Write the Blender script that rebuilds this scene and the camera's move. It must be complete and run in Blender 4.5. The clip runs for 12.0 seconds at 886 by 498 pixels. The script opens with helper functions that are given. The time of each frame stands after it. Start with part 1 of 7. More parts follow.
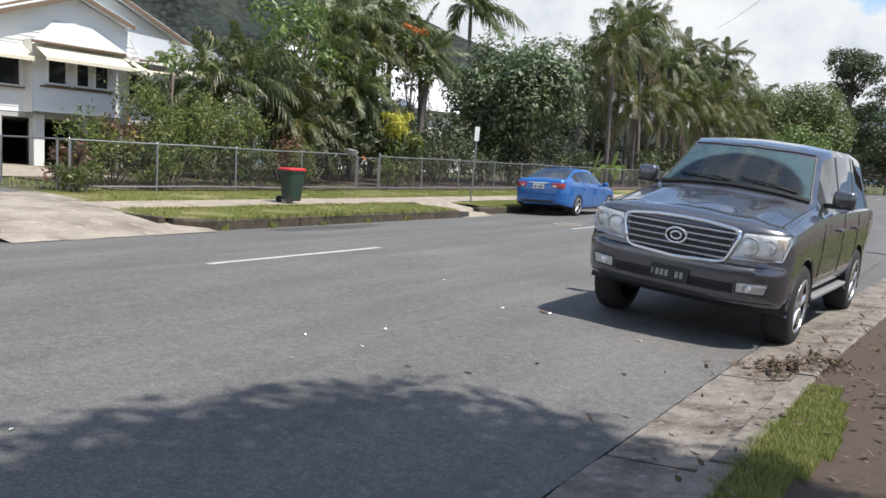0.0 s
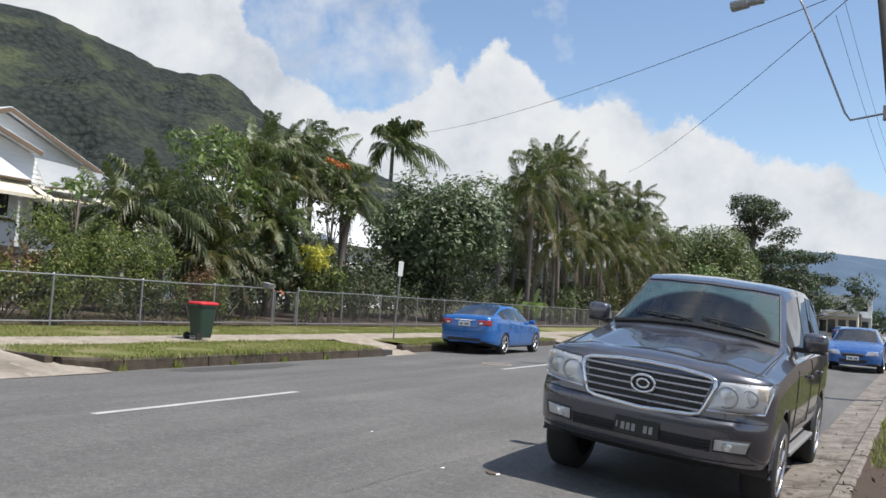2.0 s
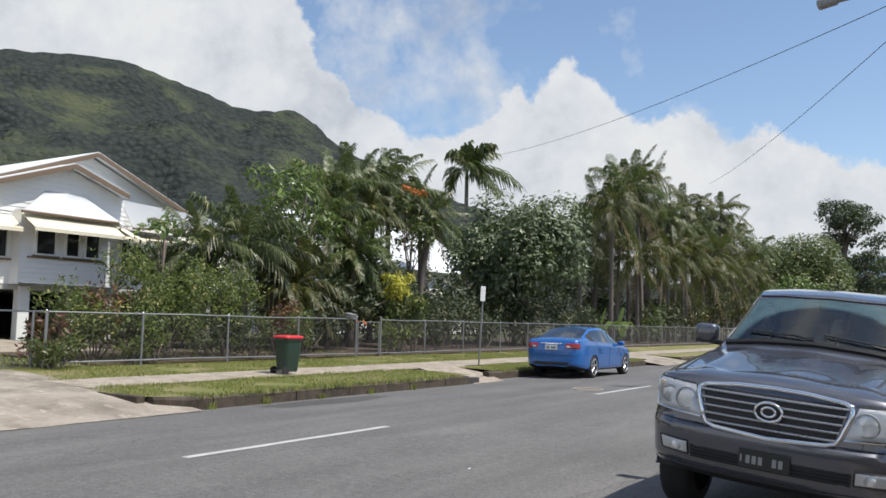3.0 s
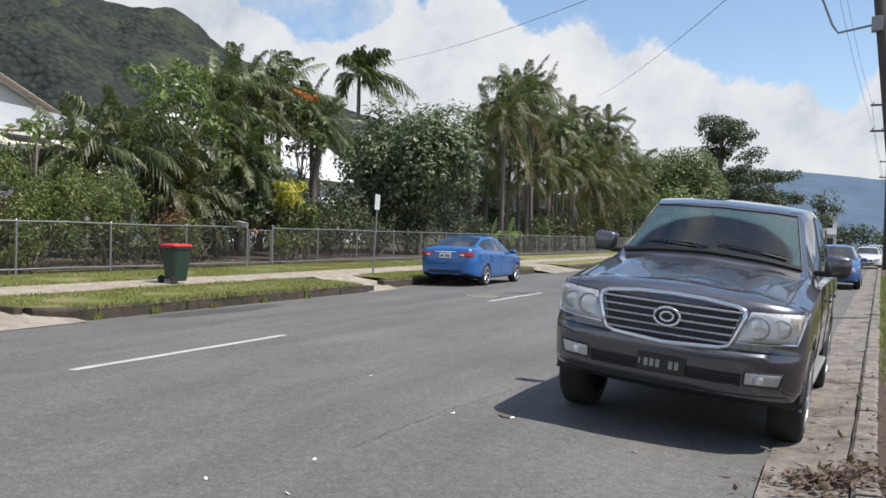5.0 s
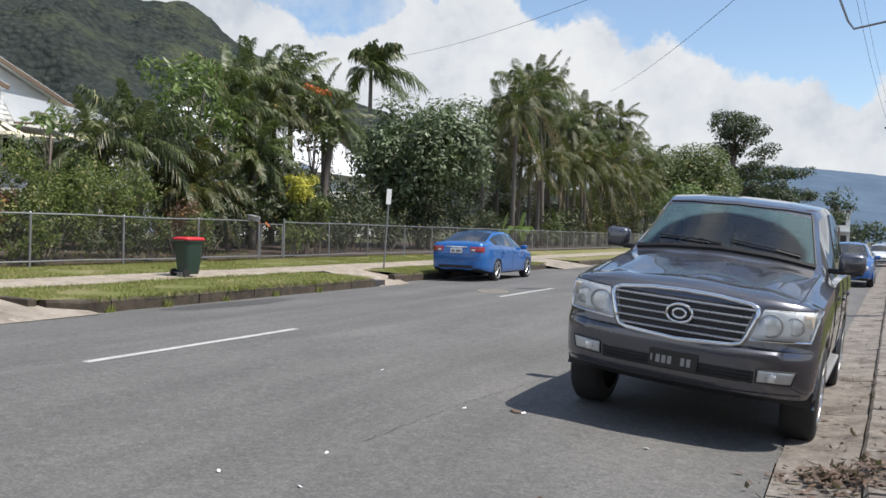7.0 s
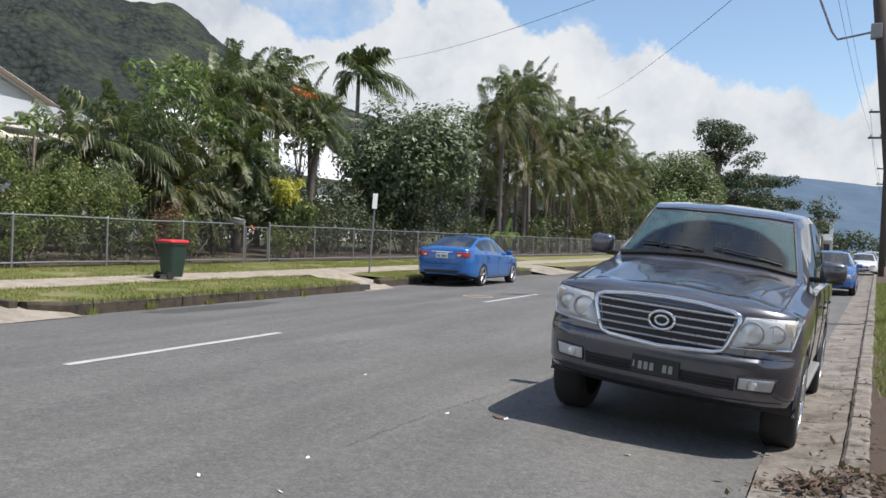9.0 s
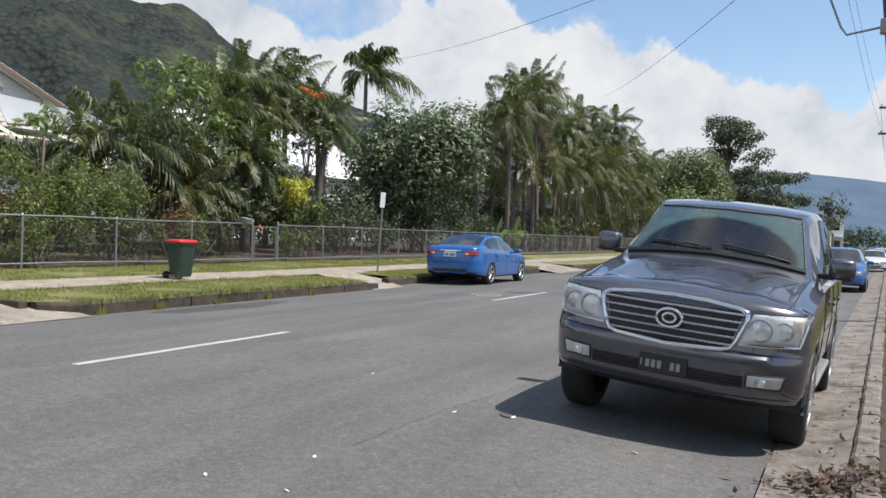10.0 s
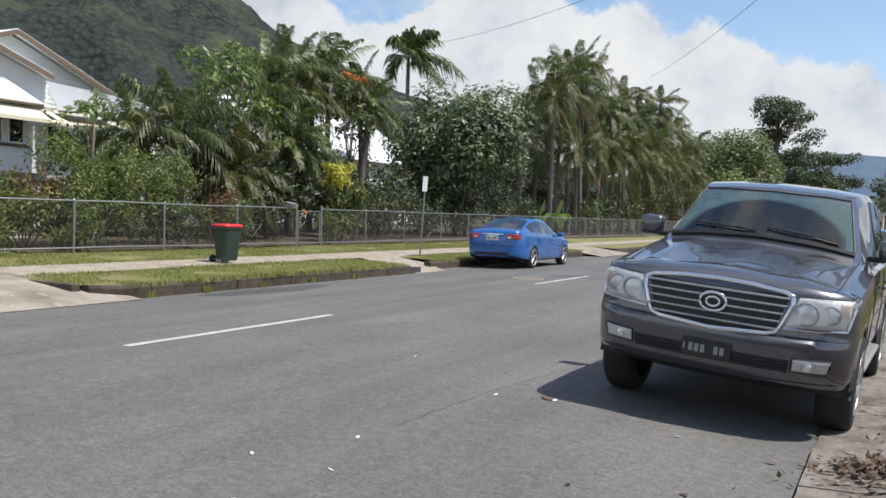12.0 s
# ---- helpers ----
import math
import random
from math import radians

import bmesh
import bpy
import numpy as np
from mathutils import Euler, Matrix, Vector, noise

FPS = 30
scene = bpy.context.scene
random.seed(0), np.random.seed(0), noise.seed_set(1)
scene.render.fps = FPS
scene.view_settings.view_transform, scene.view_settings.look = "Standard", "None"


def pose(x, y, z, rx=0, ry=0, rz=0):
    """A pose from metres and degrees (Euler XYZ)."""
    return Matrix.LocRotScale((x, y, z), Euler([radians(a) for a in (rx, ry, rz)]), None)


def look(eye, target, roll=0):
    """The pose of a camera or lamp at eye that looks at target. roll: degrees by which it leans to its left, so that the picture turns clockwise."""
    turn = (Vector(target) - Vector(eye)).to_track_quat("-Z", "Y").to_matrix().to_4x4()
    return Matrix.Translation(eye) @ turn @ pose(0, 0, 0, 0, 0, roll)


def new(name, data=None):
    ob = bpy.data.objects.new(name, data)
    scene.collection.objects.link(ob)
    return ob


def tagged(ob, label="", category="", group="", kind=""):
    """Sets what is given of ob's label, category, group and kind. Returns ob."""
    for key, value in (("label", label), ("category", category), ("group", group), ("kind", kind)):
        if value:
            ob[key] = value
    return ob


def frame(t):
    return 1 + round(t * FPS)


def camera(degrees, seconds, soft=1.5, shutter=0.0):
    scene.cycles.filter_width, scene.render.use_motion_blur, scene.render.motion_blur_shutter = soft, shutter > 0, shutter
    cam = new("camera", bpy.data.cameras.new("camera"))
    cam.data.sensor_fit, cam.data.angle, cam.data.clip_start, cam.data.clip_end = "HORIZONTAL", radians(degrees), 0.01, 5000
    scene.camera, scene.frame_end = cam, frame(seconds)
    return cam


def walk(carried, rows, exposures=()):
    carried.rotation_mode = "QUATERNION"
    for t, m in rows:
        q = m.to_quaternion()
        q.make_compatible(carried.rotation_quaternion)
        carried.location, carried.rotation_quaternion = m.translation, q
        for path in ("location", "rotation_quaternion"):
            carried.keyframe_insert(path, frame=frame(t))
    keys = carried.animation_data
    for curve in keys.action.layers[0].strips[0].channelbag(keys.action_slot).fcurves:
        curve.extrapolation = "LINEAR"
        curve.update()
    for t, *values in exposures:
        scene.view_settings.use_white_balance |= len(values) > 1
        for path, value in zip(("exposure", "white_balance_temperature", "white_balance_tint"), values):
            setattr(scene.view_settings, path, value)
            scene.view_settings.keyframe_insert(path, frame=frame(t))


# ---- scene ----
cam = camera(55.6, 12.0, soft=1.55)

PATH = [
    (0, (2.406, -7.755, 1.399), (1.337, -6.078, 1.193), 2.9),
    (0.5, (2.284, -7.523, 1.378), (1.154, -5.877, 1.26), 0.8),
    (1, (2.037, -7.203, 1.384), (1.01, -5.488, 1.326), 1.6),
    (1.5, (1.895, -6.977, 1.39), (0.954, -5.215, 1.492), 4.1),
    (2, (1.699, -6.894, 1.39), (0.779, -5.123, 1.516), 3.5),
    (2.5, (1.495, -6.801, 1.433), (0.573, -5.03, 1.553), 2.0),
    (3, (1.377, -6.616, 1.442), (0.3, -4.94, 1.616), 1.3),
    (3.5, (1.251, -6.464, 1.407), (0.306, -4.702, 1.456), 0.3),
    (3.7, (1.174, -6.444, 1.423), (0.298, -4.647, 1.45), -0.0),
    (5.5, (1.18, -6.538, 1.413), (0.326, -4.73, 1.363), 1.5),
    (6, (1.166, -6.531, 1.411), (0.307, -4.726, 1.351), 1.4),
    (6.5, (1.167, -6.53, 1.417), (0.296, -4.73, 1.361), 1.5),
    (8.5, (1.18, -6.537, 1.42), (0.327, -4.729, 1.39), 2.6),
    (9, (1.185, -6.523, 1.421), (0.343, -4.71, 1.386), 2.3),
    (9.5, (1.186, -6.526, 1.418), (0.338, -4.716, 1.381), 2.3),
    (10, (1.199, -6.506, 1.42), (0.338, -4.701, 1.381), 2.0),
    (10.5, (1.204, -6.484, 1.416), (0.325, -4.688, 1.376), 2.0),
    (11, (1.204, -6.499, 1.418), (0.293, -4.719, 1.372), 2.3),
    (11.5, (1.228, -6.54, 1.417), (0.279, -4.781, 1.355), 2.1),
    (12, (1.222, -6.529, 1.419), (0.272, -4.77, 1.338), 1.8),
]
walk(cam, [(t, look(eye, target, roll)) for t, eye, target, roll in PATH],
     exposures=[(0.0, 0.33), (0.6, 0.32), (1.4, 0.27), (2.4, 0.1), (3.6, 0.08), (5.4, 0.17), (12.0, 0.17)])


# ---- light ----
SUN = Vector((0.76, 0.10, 1.46)).normalized()
sun = new("sun", bpy.data.lights.new("sun", "SUN"))
sun.data.energy, sun.data.angle, sun.data.color = 4.8, radians(0.6), (1.0, 0.95, 0.87)
sun.rotation_euler = SUN.to_track_quat("Z", "Y").to_euler()
scene.view_settings.exposure = 0.2

world = bpy.data.worlds.new("sky")
scene.world = world
world.use_nodes = True


class Net:
    """A small builder for node trees."""

    def __init__(self, tree):
        self.t = tree
        tree.nodes.clear()

    def n(self, kind, ins=None, **props):
        node = self.t.nodes.new(kind)
        for k, v in props.items():
            if k == "operation":
                node.operation = v
            elif k == "data_type":
                node.data_type = v
            elif k == "blend_type":
                node.blend_type = v
            elif k == "feature":
                node.feature = v
            elif k == "distance":
                node.distance = v
            elif k == "sky_type":
                node.sky_type = v
            elif k == "noise_dimensions":
                node.noise_dimensions = v
            elif k == "voronoi_dimensions":
                node.voronoi_dimensions = v
        for k, v in (ins or {}).items():
            if isinstance(v, bpy.types.NodeSocket):
                self.t.links.new(v, node.inputs[k])
            else:
                node.inputs[k].default_value = v
        return node

    def math(self, op, a, b=0.0, c=0.0, clamp=False):
        node = self.n("ShaderNodeMath", {0: a, 1: b, 2: c}, operation=op)
        node.use_clamp = clamp
        return node.outputs[0]

    def ramp(self, fac, stops):
        node = self.n("ShaderNodeValToRGB", {0: fac})
        el = node.color_ramp.elements
        while len(el) < len(stops):
            el.new(0.5)
        for e, (p, c) in zip(el, stops):
            e.position = p
            e.color = c if len(c) == 4 else (*c, 1)
        return node.outputs[0]

    def noise(self, vec, scale, detail=4.0, rough=0.55):
        node = self.n("ShaderNodeTexNoise", {"Scale": scale, "Detail": detail, "Roughness": rough})
        if vec is not None:
            self.t.links.new(vec, node.inputs["Vector"])
        return node.outputs["Fac"]

    def mix(self, fac, a, b, mode="MIX"):
        node = self.n("ShaderNodeMix", data_type="RGBA", blend_type=mode)
        for k, v in ((0, fac), (6, a), (7, b)):
            if isinstance(v, bpy.types.NodeSocket):
                self.t.links.new(v, node.inputs[k])
            else:
                node.inputs[k].default_value = v if k == 0 else (*v, 1)[:4]
        return node.outputs[2]

    def link(self, a, b):
        self.t.links.new(a, b)


def make_sky():
    w = Net(world.node_tree)
    out = w.n("ShaderNodeOutputWorld")
    sky = w.n("ShaderNodeTexSky", sky_type="NISHITA")
    sky.sun_disc = False
    sky.sun_elevation = math.asin(SUN.z)
    sky.sun_rotation = math.atan2(SUN.x, SUN.y)
    sky.air_density, sky.dust_density, sky.ozone_density = 1.0, 0.6, 1.5
    co = w.n("ShaderNodeTexCoord").outputs["Generated"]
    sep = w.n("ShaderNodeSeparateXYZ", {0: co})
    el = w.math("ARCSINE", sep.outputs[2])
    az = w.math("ARCTAN2", w.math("MULTIPLY", sep.outputs[0], -1.0), sep.outputs[1])
    # height of the cumulus bank along the horizon
    u = w.math("MULTIPLY_ADD", az, 1 / radians(90), 0.2, True)
    stops = [(-18, 17), (-9, 15), (-2, 11), (0, 8.9), (3, 9.3), (8.4, 11.4), (15.7, 14.0), (21, 15.2), (24.5, 17.6), (28, 16.2), (31, 14), (35, 12.5),
             (39, 14.5), (42, 19), (46, 26), (52, 30), (58, 24), (64, 20), (72, 22)]
    bank = w.ramp(u, [(a / 90 + 0.2, (e / 40,) * 3) for a, e in stops])
    n1 = w.noise(co, 11.0, 10.0, 0.62)
    n2 = w.noise(co, 3.2, 6.0, 0.62)
    lift = w.math("MULTIPLY_ADD", n1, radians(9), radians(-4.5))
    edge = w.math("SUBTRACT", w.math("ADD", w.math("MULTIPLY", bank, radians(40)), lift), el)
    low = w.math("MULTIPLY_ADD", edge, 80.0, 0.2, True)
    overhead = w.math("MULTIPLY", w.math("MAXIMUM", w.math("SUBTRACT", el, 0.5), 0.0), 0.95)
    high = w.math("ADD", w.math("MULTIPLY_ADD", n2, 9.0, -4.9), overhead, 0.0, True)
    cover = w.math("MAXIMUM", low, w.math("MULTIPLY", high, 0.85))
    n3 = w.math("MULTIPLY_ADD", w.noise(co, 15.0, 8.0, 0.6), 0.45, w.math("MULTIPLY", w.noise(co, 6.0, 9.0, 0.62), 0.6))
    shade = w.ramp(n3, [(0.36, (0.60, 0.66, 0.75)), (0.5, (0.86, 0.9, 0.96)), (0.62, (1.0, 1.02, 1.04))])
    sky_bg = w.n("ShaderNodeBackground", {"Color": sky.outputs[0], "Strength": 0.15})
    cloud_bg = w.n("ShaderNodeBackground", {"Color": shade, "Strength": 0.75})
    m = w.n("ShaderNodeMixShader", {0: cover, 1: sky_bg.outputs[0], 2: cloud_bg.outputs[0]})
    w.link(m.outputs[0], out.inputs[0])


make_sky()


# ---- materials ----
def principled(name, build):
    m = bpy.data.materials.new(name)
    m.use_nodes = True
    w = Net(m.node_tree)
    out = w.n("ShaderNodeOutputMaterial")
    b = w.n("ShaderNodeBsdfPrincipled")
    w.link(b.outputs[0], out.inputs[0])
    build(w, b, out)
    return m


def plain(name, color, rough=0.5, metal=0.0, vary=0.15, scale=8.0, bump=0.0, coat=0.0, spec=0.5):
    def build(w, b, out):
        co = w.n("ShaderNodeTexCoord").outputs["Object"]
        f = w.noise(co, scale, 6.0, 0.6)
        f2 = w.noise(co, scale * 0.13, 3.0)
        dark = tuple(c * (1 - vary) for c in color)
        light = tuple(min(1, c * (1 + vary)) for c in color)
        c = w.mix(w.math("MULTIPLY_ADD", f2, 0.6, w.math("MULTIPLY_ADD", f, 0.8, -0.2), True), dark, light)
        w.link(c, b.inputs["Base Color"])
        w.link(w.math("MULTIPLY_ADD", f, 0.12, rough - 0.06, True), b.inputs["Roughness"])
        b.inputs["Metallic"].default_value = metal
        b.inputs["Coat Weight"].default_value = coat
        b.inputs["Coat Roughness"].default_value = 0.04
        b.inputs["Specular IOR Level"].default_value = spec
        if bump:
            bn = w.n("ShaderNodeBump", {"Strength": 0.5, "Distance": bump, "Height": f})
            w.link(bn.outputs[0], b.inputs["Normal"])
    return principled(name, build)


def asphalt(name, base=0.118):
    def build(w, b, out):
        co = w.n("ShaderNodeTexCoord").outputs["Object"]
        stretch = w.n("ShaderNodeMapping", {0: co, "Scale": (1.0, 0.12, 1.0)}).outputs[0]
        grit = w.noise(co, 46.0, 6.0, 0.8)
        big = w.noise(co, 0.5, 5.0, 0.6)
        streak = w.noise(stretch, 1.3, 5.0, 0.6)
        mid = w.noise(co, 14.0, 4.0, 0.65)
        v = w.math("MULTIPLY_ADD", grit, 1.7, w.math("MULTIPLY_ADD", big, 0.35, w.math("MULTIPLY_ADD", streak, 0.6, w.math("MULTIPLY_ADD", mid, 0.6, -1.12))))
        c = w.ramp(v, [(0.05, (base * 0.42, base * 0.41, base * 0.4)), (0.5, (base * 1.02, base, base * 0.97)), (0.95, (base * 1.95, base * 1.88, base * 1.78))])
        # patched cracks
        crack = w.n("ShaderNodeTexVoronoi", {"Vector": w.n("ShaderNodeMapping", {0: w.mix(0.12, co, w.n("ShaderNodeTexNoise", {"Vector": co, "Scale": 1.6}).outputs["Color"]), "Scale": (0.16, 0.05, 1.0)}).outputs[0], "Scale": 1.0}, feature="DISTANCE_TO_EDGE")
        line = w.math("LESS_THAN", crack.outputs["Distance"], 0.0022)
        c = w.mix(w.math("MULTIPLY", line, 0.16), c, (0.03, 0.03, 0.03))
        w.link(c, b.inputs["Base Color"])
        b.inputs["Roughness"].default_value = 0.82
        b.inputs["Specular IOR Level"].default_value = 0.35
        bn = w.n("ShaderNodeBump", {"Strength": 0.6, "Distance": 0.006, "Height": grit})
        w.link(bn.outputs[0], b.inputs["Normal"])
    return principled(name, build)


def concrete(name, base, stain=(0.07, 0.06, 0.05), amount=0.5, scale=1.0):
    def build(w, b, out):
        co = w.n("ShaderNodeTexCoord").outputs["Object"]
        a = w.noise(co, 34.0 * scale, 6.0, 0.7)
        d = w.noise(co, 2.3 * scale, 7.0, 0.68)
        c = w.mix(a, tuple(x * 0.72 for x in base), tuple(min(1, x * 1.25) for x in base))
        f = w.ramp(d, [(0.42, (0, 0, 0)), (0.66, (1, 1, 1))])
        c = w.mix(w.math("MULTIPLY", f, amount), c, stain)
        rnd = w.n("ShaderNodeObjectInfo").outputs["Random"]
        c = w.mix(w.math("MULTIPLY", rnd, 0.25), c, tuple(x * 0.55 for x in base))
        worn = w.ramp(w.noise(co, 8.0 * scale, 5.0, 0.75), [(0.56, (0, 0, 0)), (0.64, (1, 1, 1))])
        c = w.mix(w.math("MULTIPLY", worn, 0.55 * amount), c, tuple(min(0.6, x * 1.45) for x in base))
        w.link(c, b.inputs["Base Color"])
        b.inputs["Roughness"].default_value = 0.88
        bn = w.n("ShaderNodeBump", {"Strength": 0.7, "Distance": 0.012, "Height": w.math("ADD", a, d)})
        w.link(bn.outputs[0], b.inputs["Normal"])
    return principled(name, build)


def soil(name, c1, c2, c3):
    def build(w, b, out):
        co = w.n("ShaderNodeTexCoord").outputs["Object"]
        a = w.noise(co, 22.0, 7.0, 0.7)
        d = w.noise(co, 0.9, 6.0, 0.6)
        c = w.mix(a, c1, c2)
        c = w.mix(w.ramp(d, [(0.45, (0, 0, 0)), (0.62, (1, 1, 1))]), c, c3)
        w.link(c, b.inputs["Base Color"])
        b.inputs["Roughness"].default_value = 0.95
        bn = w.n("ShaderNodeBump", {"Strength": 0.8, "Distance": 0.03, "Height": a})
        w.link(bn.outputs[0], b.inputs["Normal"])
    return principled(name, build)


def leafy(name, dark, light, tip=None, gloss=0.45, glow=0.35):
    """Leaves: colour by leaf, with light coming through."""
    def build(w, b, out):
        isl = w.n("ShaderNodeNewGeometry").outputs["Random Per Island"]
        co = w.n("ShaderNodeTexCoord").outputs["Object"]
        obj = w.n("ShaderNodeObjectInfo").outputs["Random"]
        big = w.noise(co, 0.7, 3.0)
        f = w.math("MULTIPLY_ADD", isl, 0.7, w.math("MULTIPLY_ADD", big, 0.9, w.math("MULTIPLY_ADD", obj, 0.2, -0.4)), True)
        c = w.mix(f, dark, light)
        if tip:
            c = w.mix(w.math("GREATER_THAN", isl, 0.93), c, tip)
        w.link(c, b.inputs["Base Color"])
        b.inputs["Roughness"].default_value = gloss
        b.inputs["Specular IOR Level"].default_value = 0.5
        tr = w.n("ShaderNodeBsdfTranslucent", {"Color": w.mix(0.5, c, (0.27, 0.4, 0.1))})
        m = w.n("ShaderNodeMixShader", {0: glow, 1: b.outputs[0], 2: tr.outputs[0]})
        w.link(m.outputs[0], out.inputs[0])
    return principled(name, build)


def car_paint(name, color, flake=0.6, ior=1.65):
    def build(w, b, out):
        co = w.n("ShaderNodeTexCoord").outputs["Object"]
        dust = w.noise(co, 5.0, 8.0, 0.7)
        c = w.mix(w.math("MULTIPLY", dust, 0.12), color, (0.22, 0.21, 0.2))
        w.link(c, b.inputs["Base Color"])
        b.inputs["Metallic"].default_value = flake
        w.link(w.math("MULTIPLY_ADD", dust, 0.12, 0.2), b.inputs["Roughness"])
        b.inputs["Coat Weight"].default_value = 1.0
        b.inputs["Coat Roughness"].default_value = 0.03
        b.inputs["Coat IOR"].default_value = ior
    return principled(name, build)


def tinted_glass(name, tint, haze=0.0):
    def build(w, b, out):
        see = w.n("ShaderNodeBsdfTransparent", {"Color": (*tint, 1)})
        gl = w.n("ShaderNodeBsdfGlossy", {"Color": (1, 1, 1, 1), "Roughness": 0.015})
        fr = w.n("ShaderNodeFresnel", {"IOR": 1.5})
        m = w.n("ShaderNodeMixShader", {0: w.math("MULTIPLY_ADD", fr.outputs[0], 1.3, 0.07, True), 1: see.outputs[0], 2: gl.outputs[0]})
        if haze:
            df = w.n("ShaderNodeBsdfDiffuse", {"Color": (0.85, 0.87, 0.88, 1)})
            m = w.n("ShaderNodeMixShader", {0: haze, 1: m.outputs[0], 2: df.outputs[0]})
        w.link(m.outputs[0], out.inputs[0])
    return principled(name, build)


def film_glass(name):
    """A windscreen whose pale film outside the wiper sweep paints dust and reflected sky."""
    def build(w, b, out):
        see = w.n("ShaderNodeBsdfTransparent", {"Color": (0.82, 0.88, 0.86, 1)})
        gl = w.n("ShaderNodeBsdfGlossy", {"Color": (1, 1, 1, 1), "Roughness": 0.02})
        fr = w.n("ShaderNodeFresnel", {"IOR": 1.5})
        m = w.n("ShaderNodeMixShader", {0: w.math("MULTIPLY_ADD", fr.outputs[0], 1.2, 0.03, True), 1: see.outputs[0], 2: gl.outputs[0]})
        co = w.n("ShaderNodeTexCoord").outputs["Object"]
        sep = w.n("ShaderNodeSeparateXYZ", {0: co})
        wob = w.math("MULTIPLY_ADD", w.noise(co, 2.5, 4.0), 0.22, -0.11)
        u = w.math("DIVIDE", w.math("SUBTRACT", sep.outputs[0], 0.0), 0.75)
        v = w.math("DIVIDE", w.math("SUBTRACT", sep.outputs[2], 1.38), 0.45)
        d = w.math("ADD", w.math("ADD", w.math("MULTIPLY", u, u), w.math("MULTIPLY", v, v)), wob)
        # pale teal outside the oval: dust plus a painted sky reflection
        film = w.ramp(d, [(0.84, (0.03, 0.03, 0.03)), (0.96, (1, 1, 1))])
        film = w.math("MULTIPLY", film, w.math("MULTIPLY_ADD", w.noise(co, 7.0, 6.0), 0.22, 0.05))
        df = w.n("ShaderNodeBsdfDiffuse", {"Color": (0.32, 0.55, 0.6, 1)})
        m2 = w.n("ShaderNodeMixShader", {0: film, 1: m.outputs[0], 2: df.outputs[0]})
        w.link(m2.outputs[0], out.inputs[0])
    return principled(name, build)


def forest(name, c1, c2, c3, scale):
    def build(w, b, out):
        co = w.n("ShaderNodeTexCoord").outputs["Object"]
        a = w.n("ShaderNodeTexVoronoi", {"Vector": co, "Scale": scale})
        d = w.noise(co, scale * 0.09, 6.0, 0.62)
        e = w.noise(co, scale * 0.9, 5.0, 0.7)
        c = w.mix(w.math("MULTIPLY_ADD", a.outputs["Distance"], -0.8, w.math("ADD", e, 0.25), True), c1, c2)
        c = w.mix(w.ramp(d, [(0.5, (0, 0, 0)), (0.68, (1, 1, 1))]), c, c3)
        w.link(c, b.inputs["Base Color"])
        b.inputs["Roughness"].default_value = 1.0
        b.inputs["Specular IOR Level"].default_value = 0.1
        bn = w.n("ShaderNodeBump", {"Strength": 1.0, "Distance": 4.0, "Height": w.math("SUBTRACT", e, a.outputs["Distance"])})
        w.link(bn.outputs[0], b.inputs["Normal"])
    return principled(name, build)


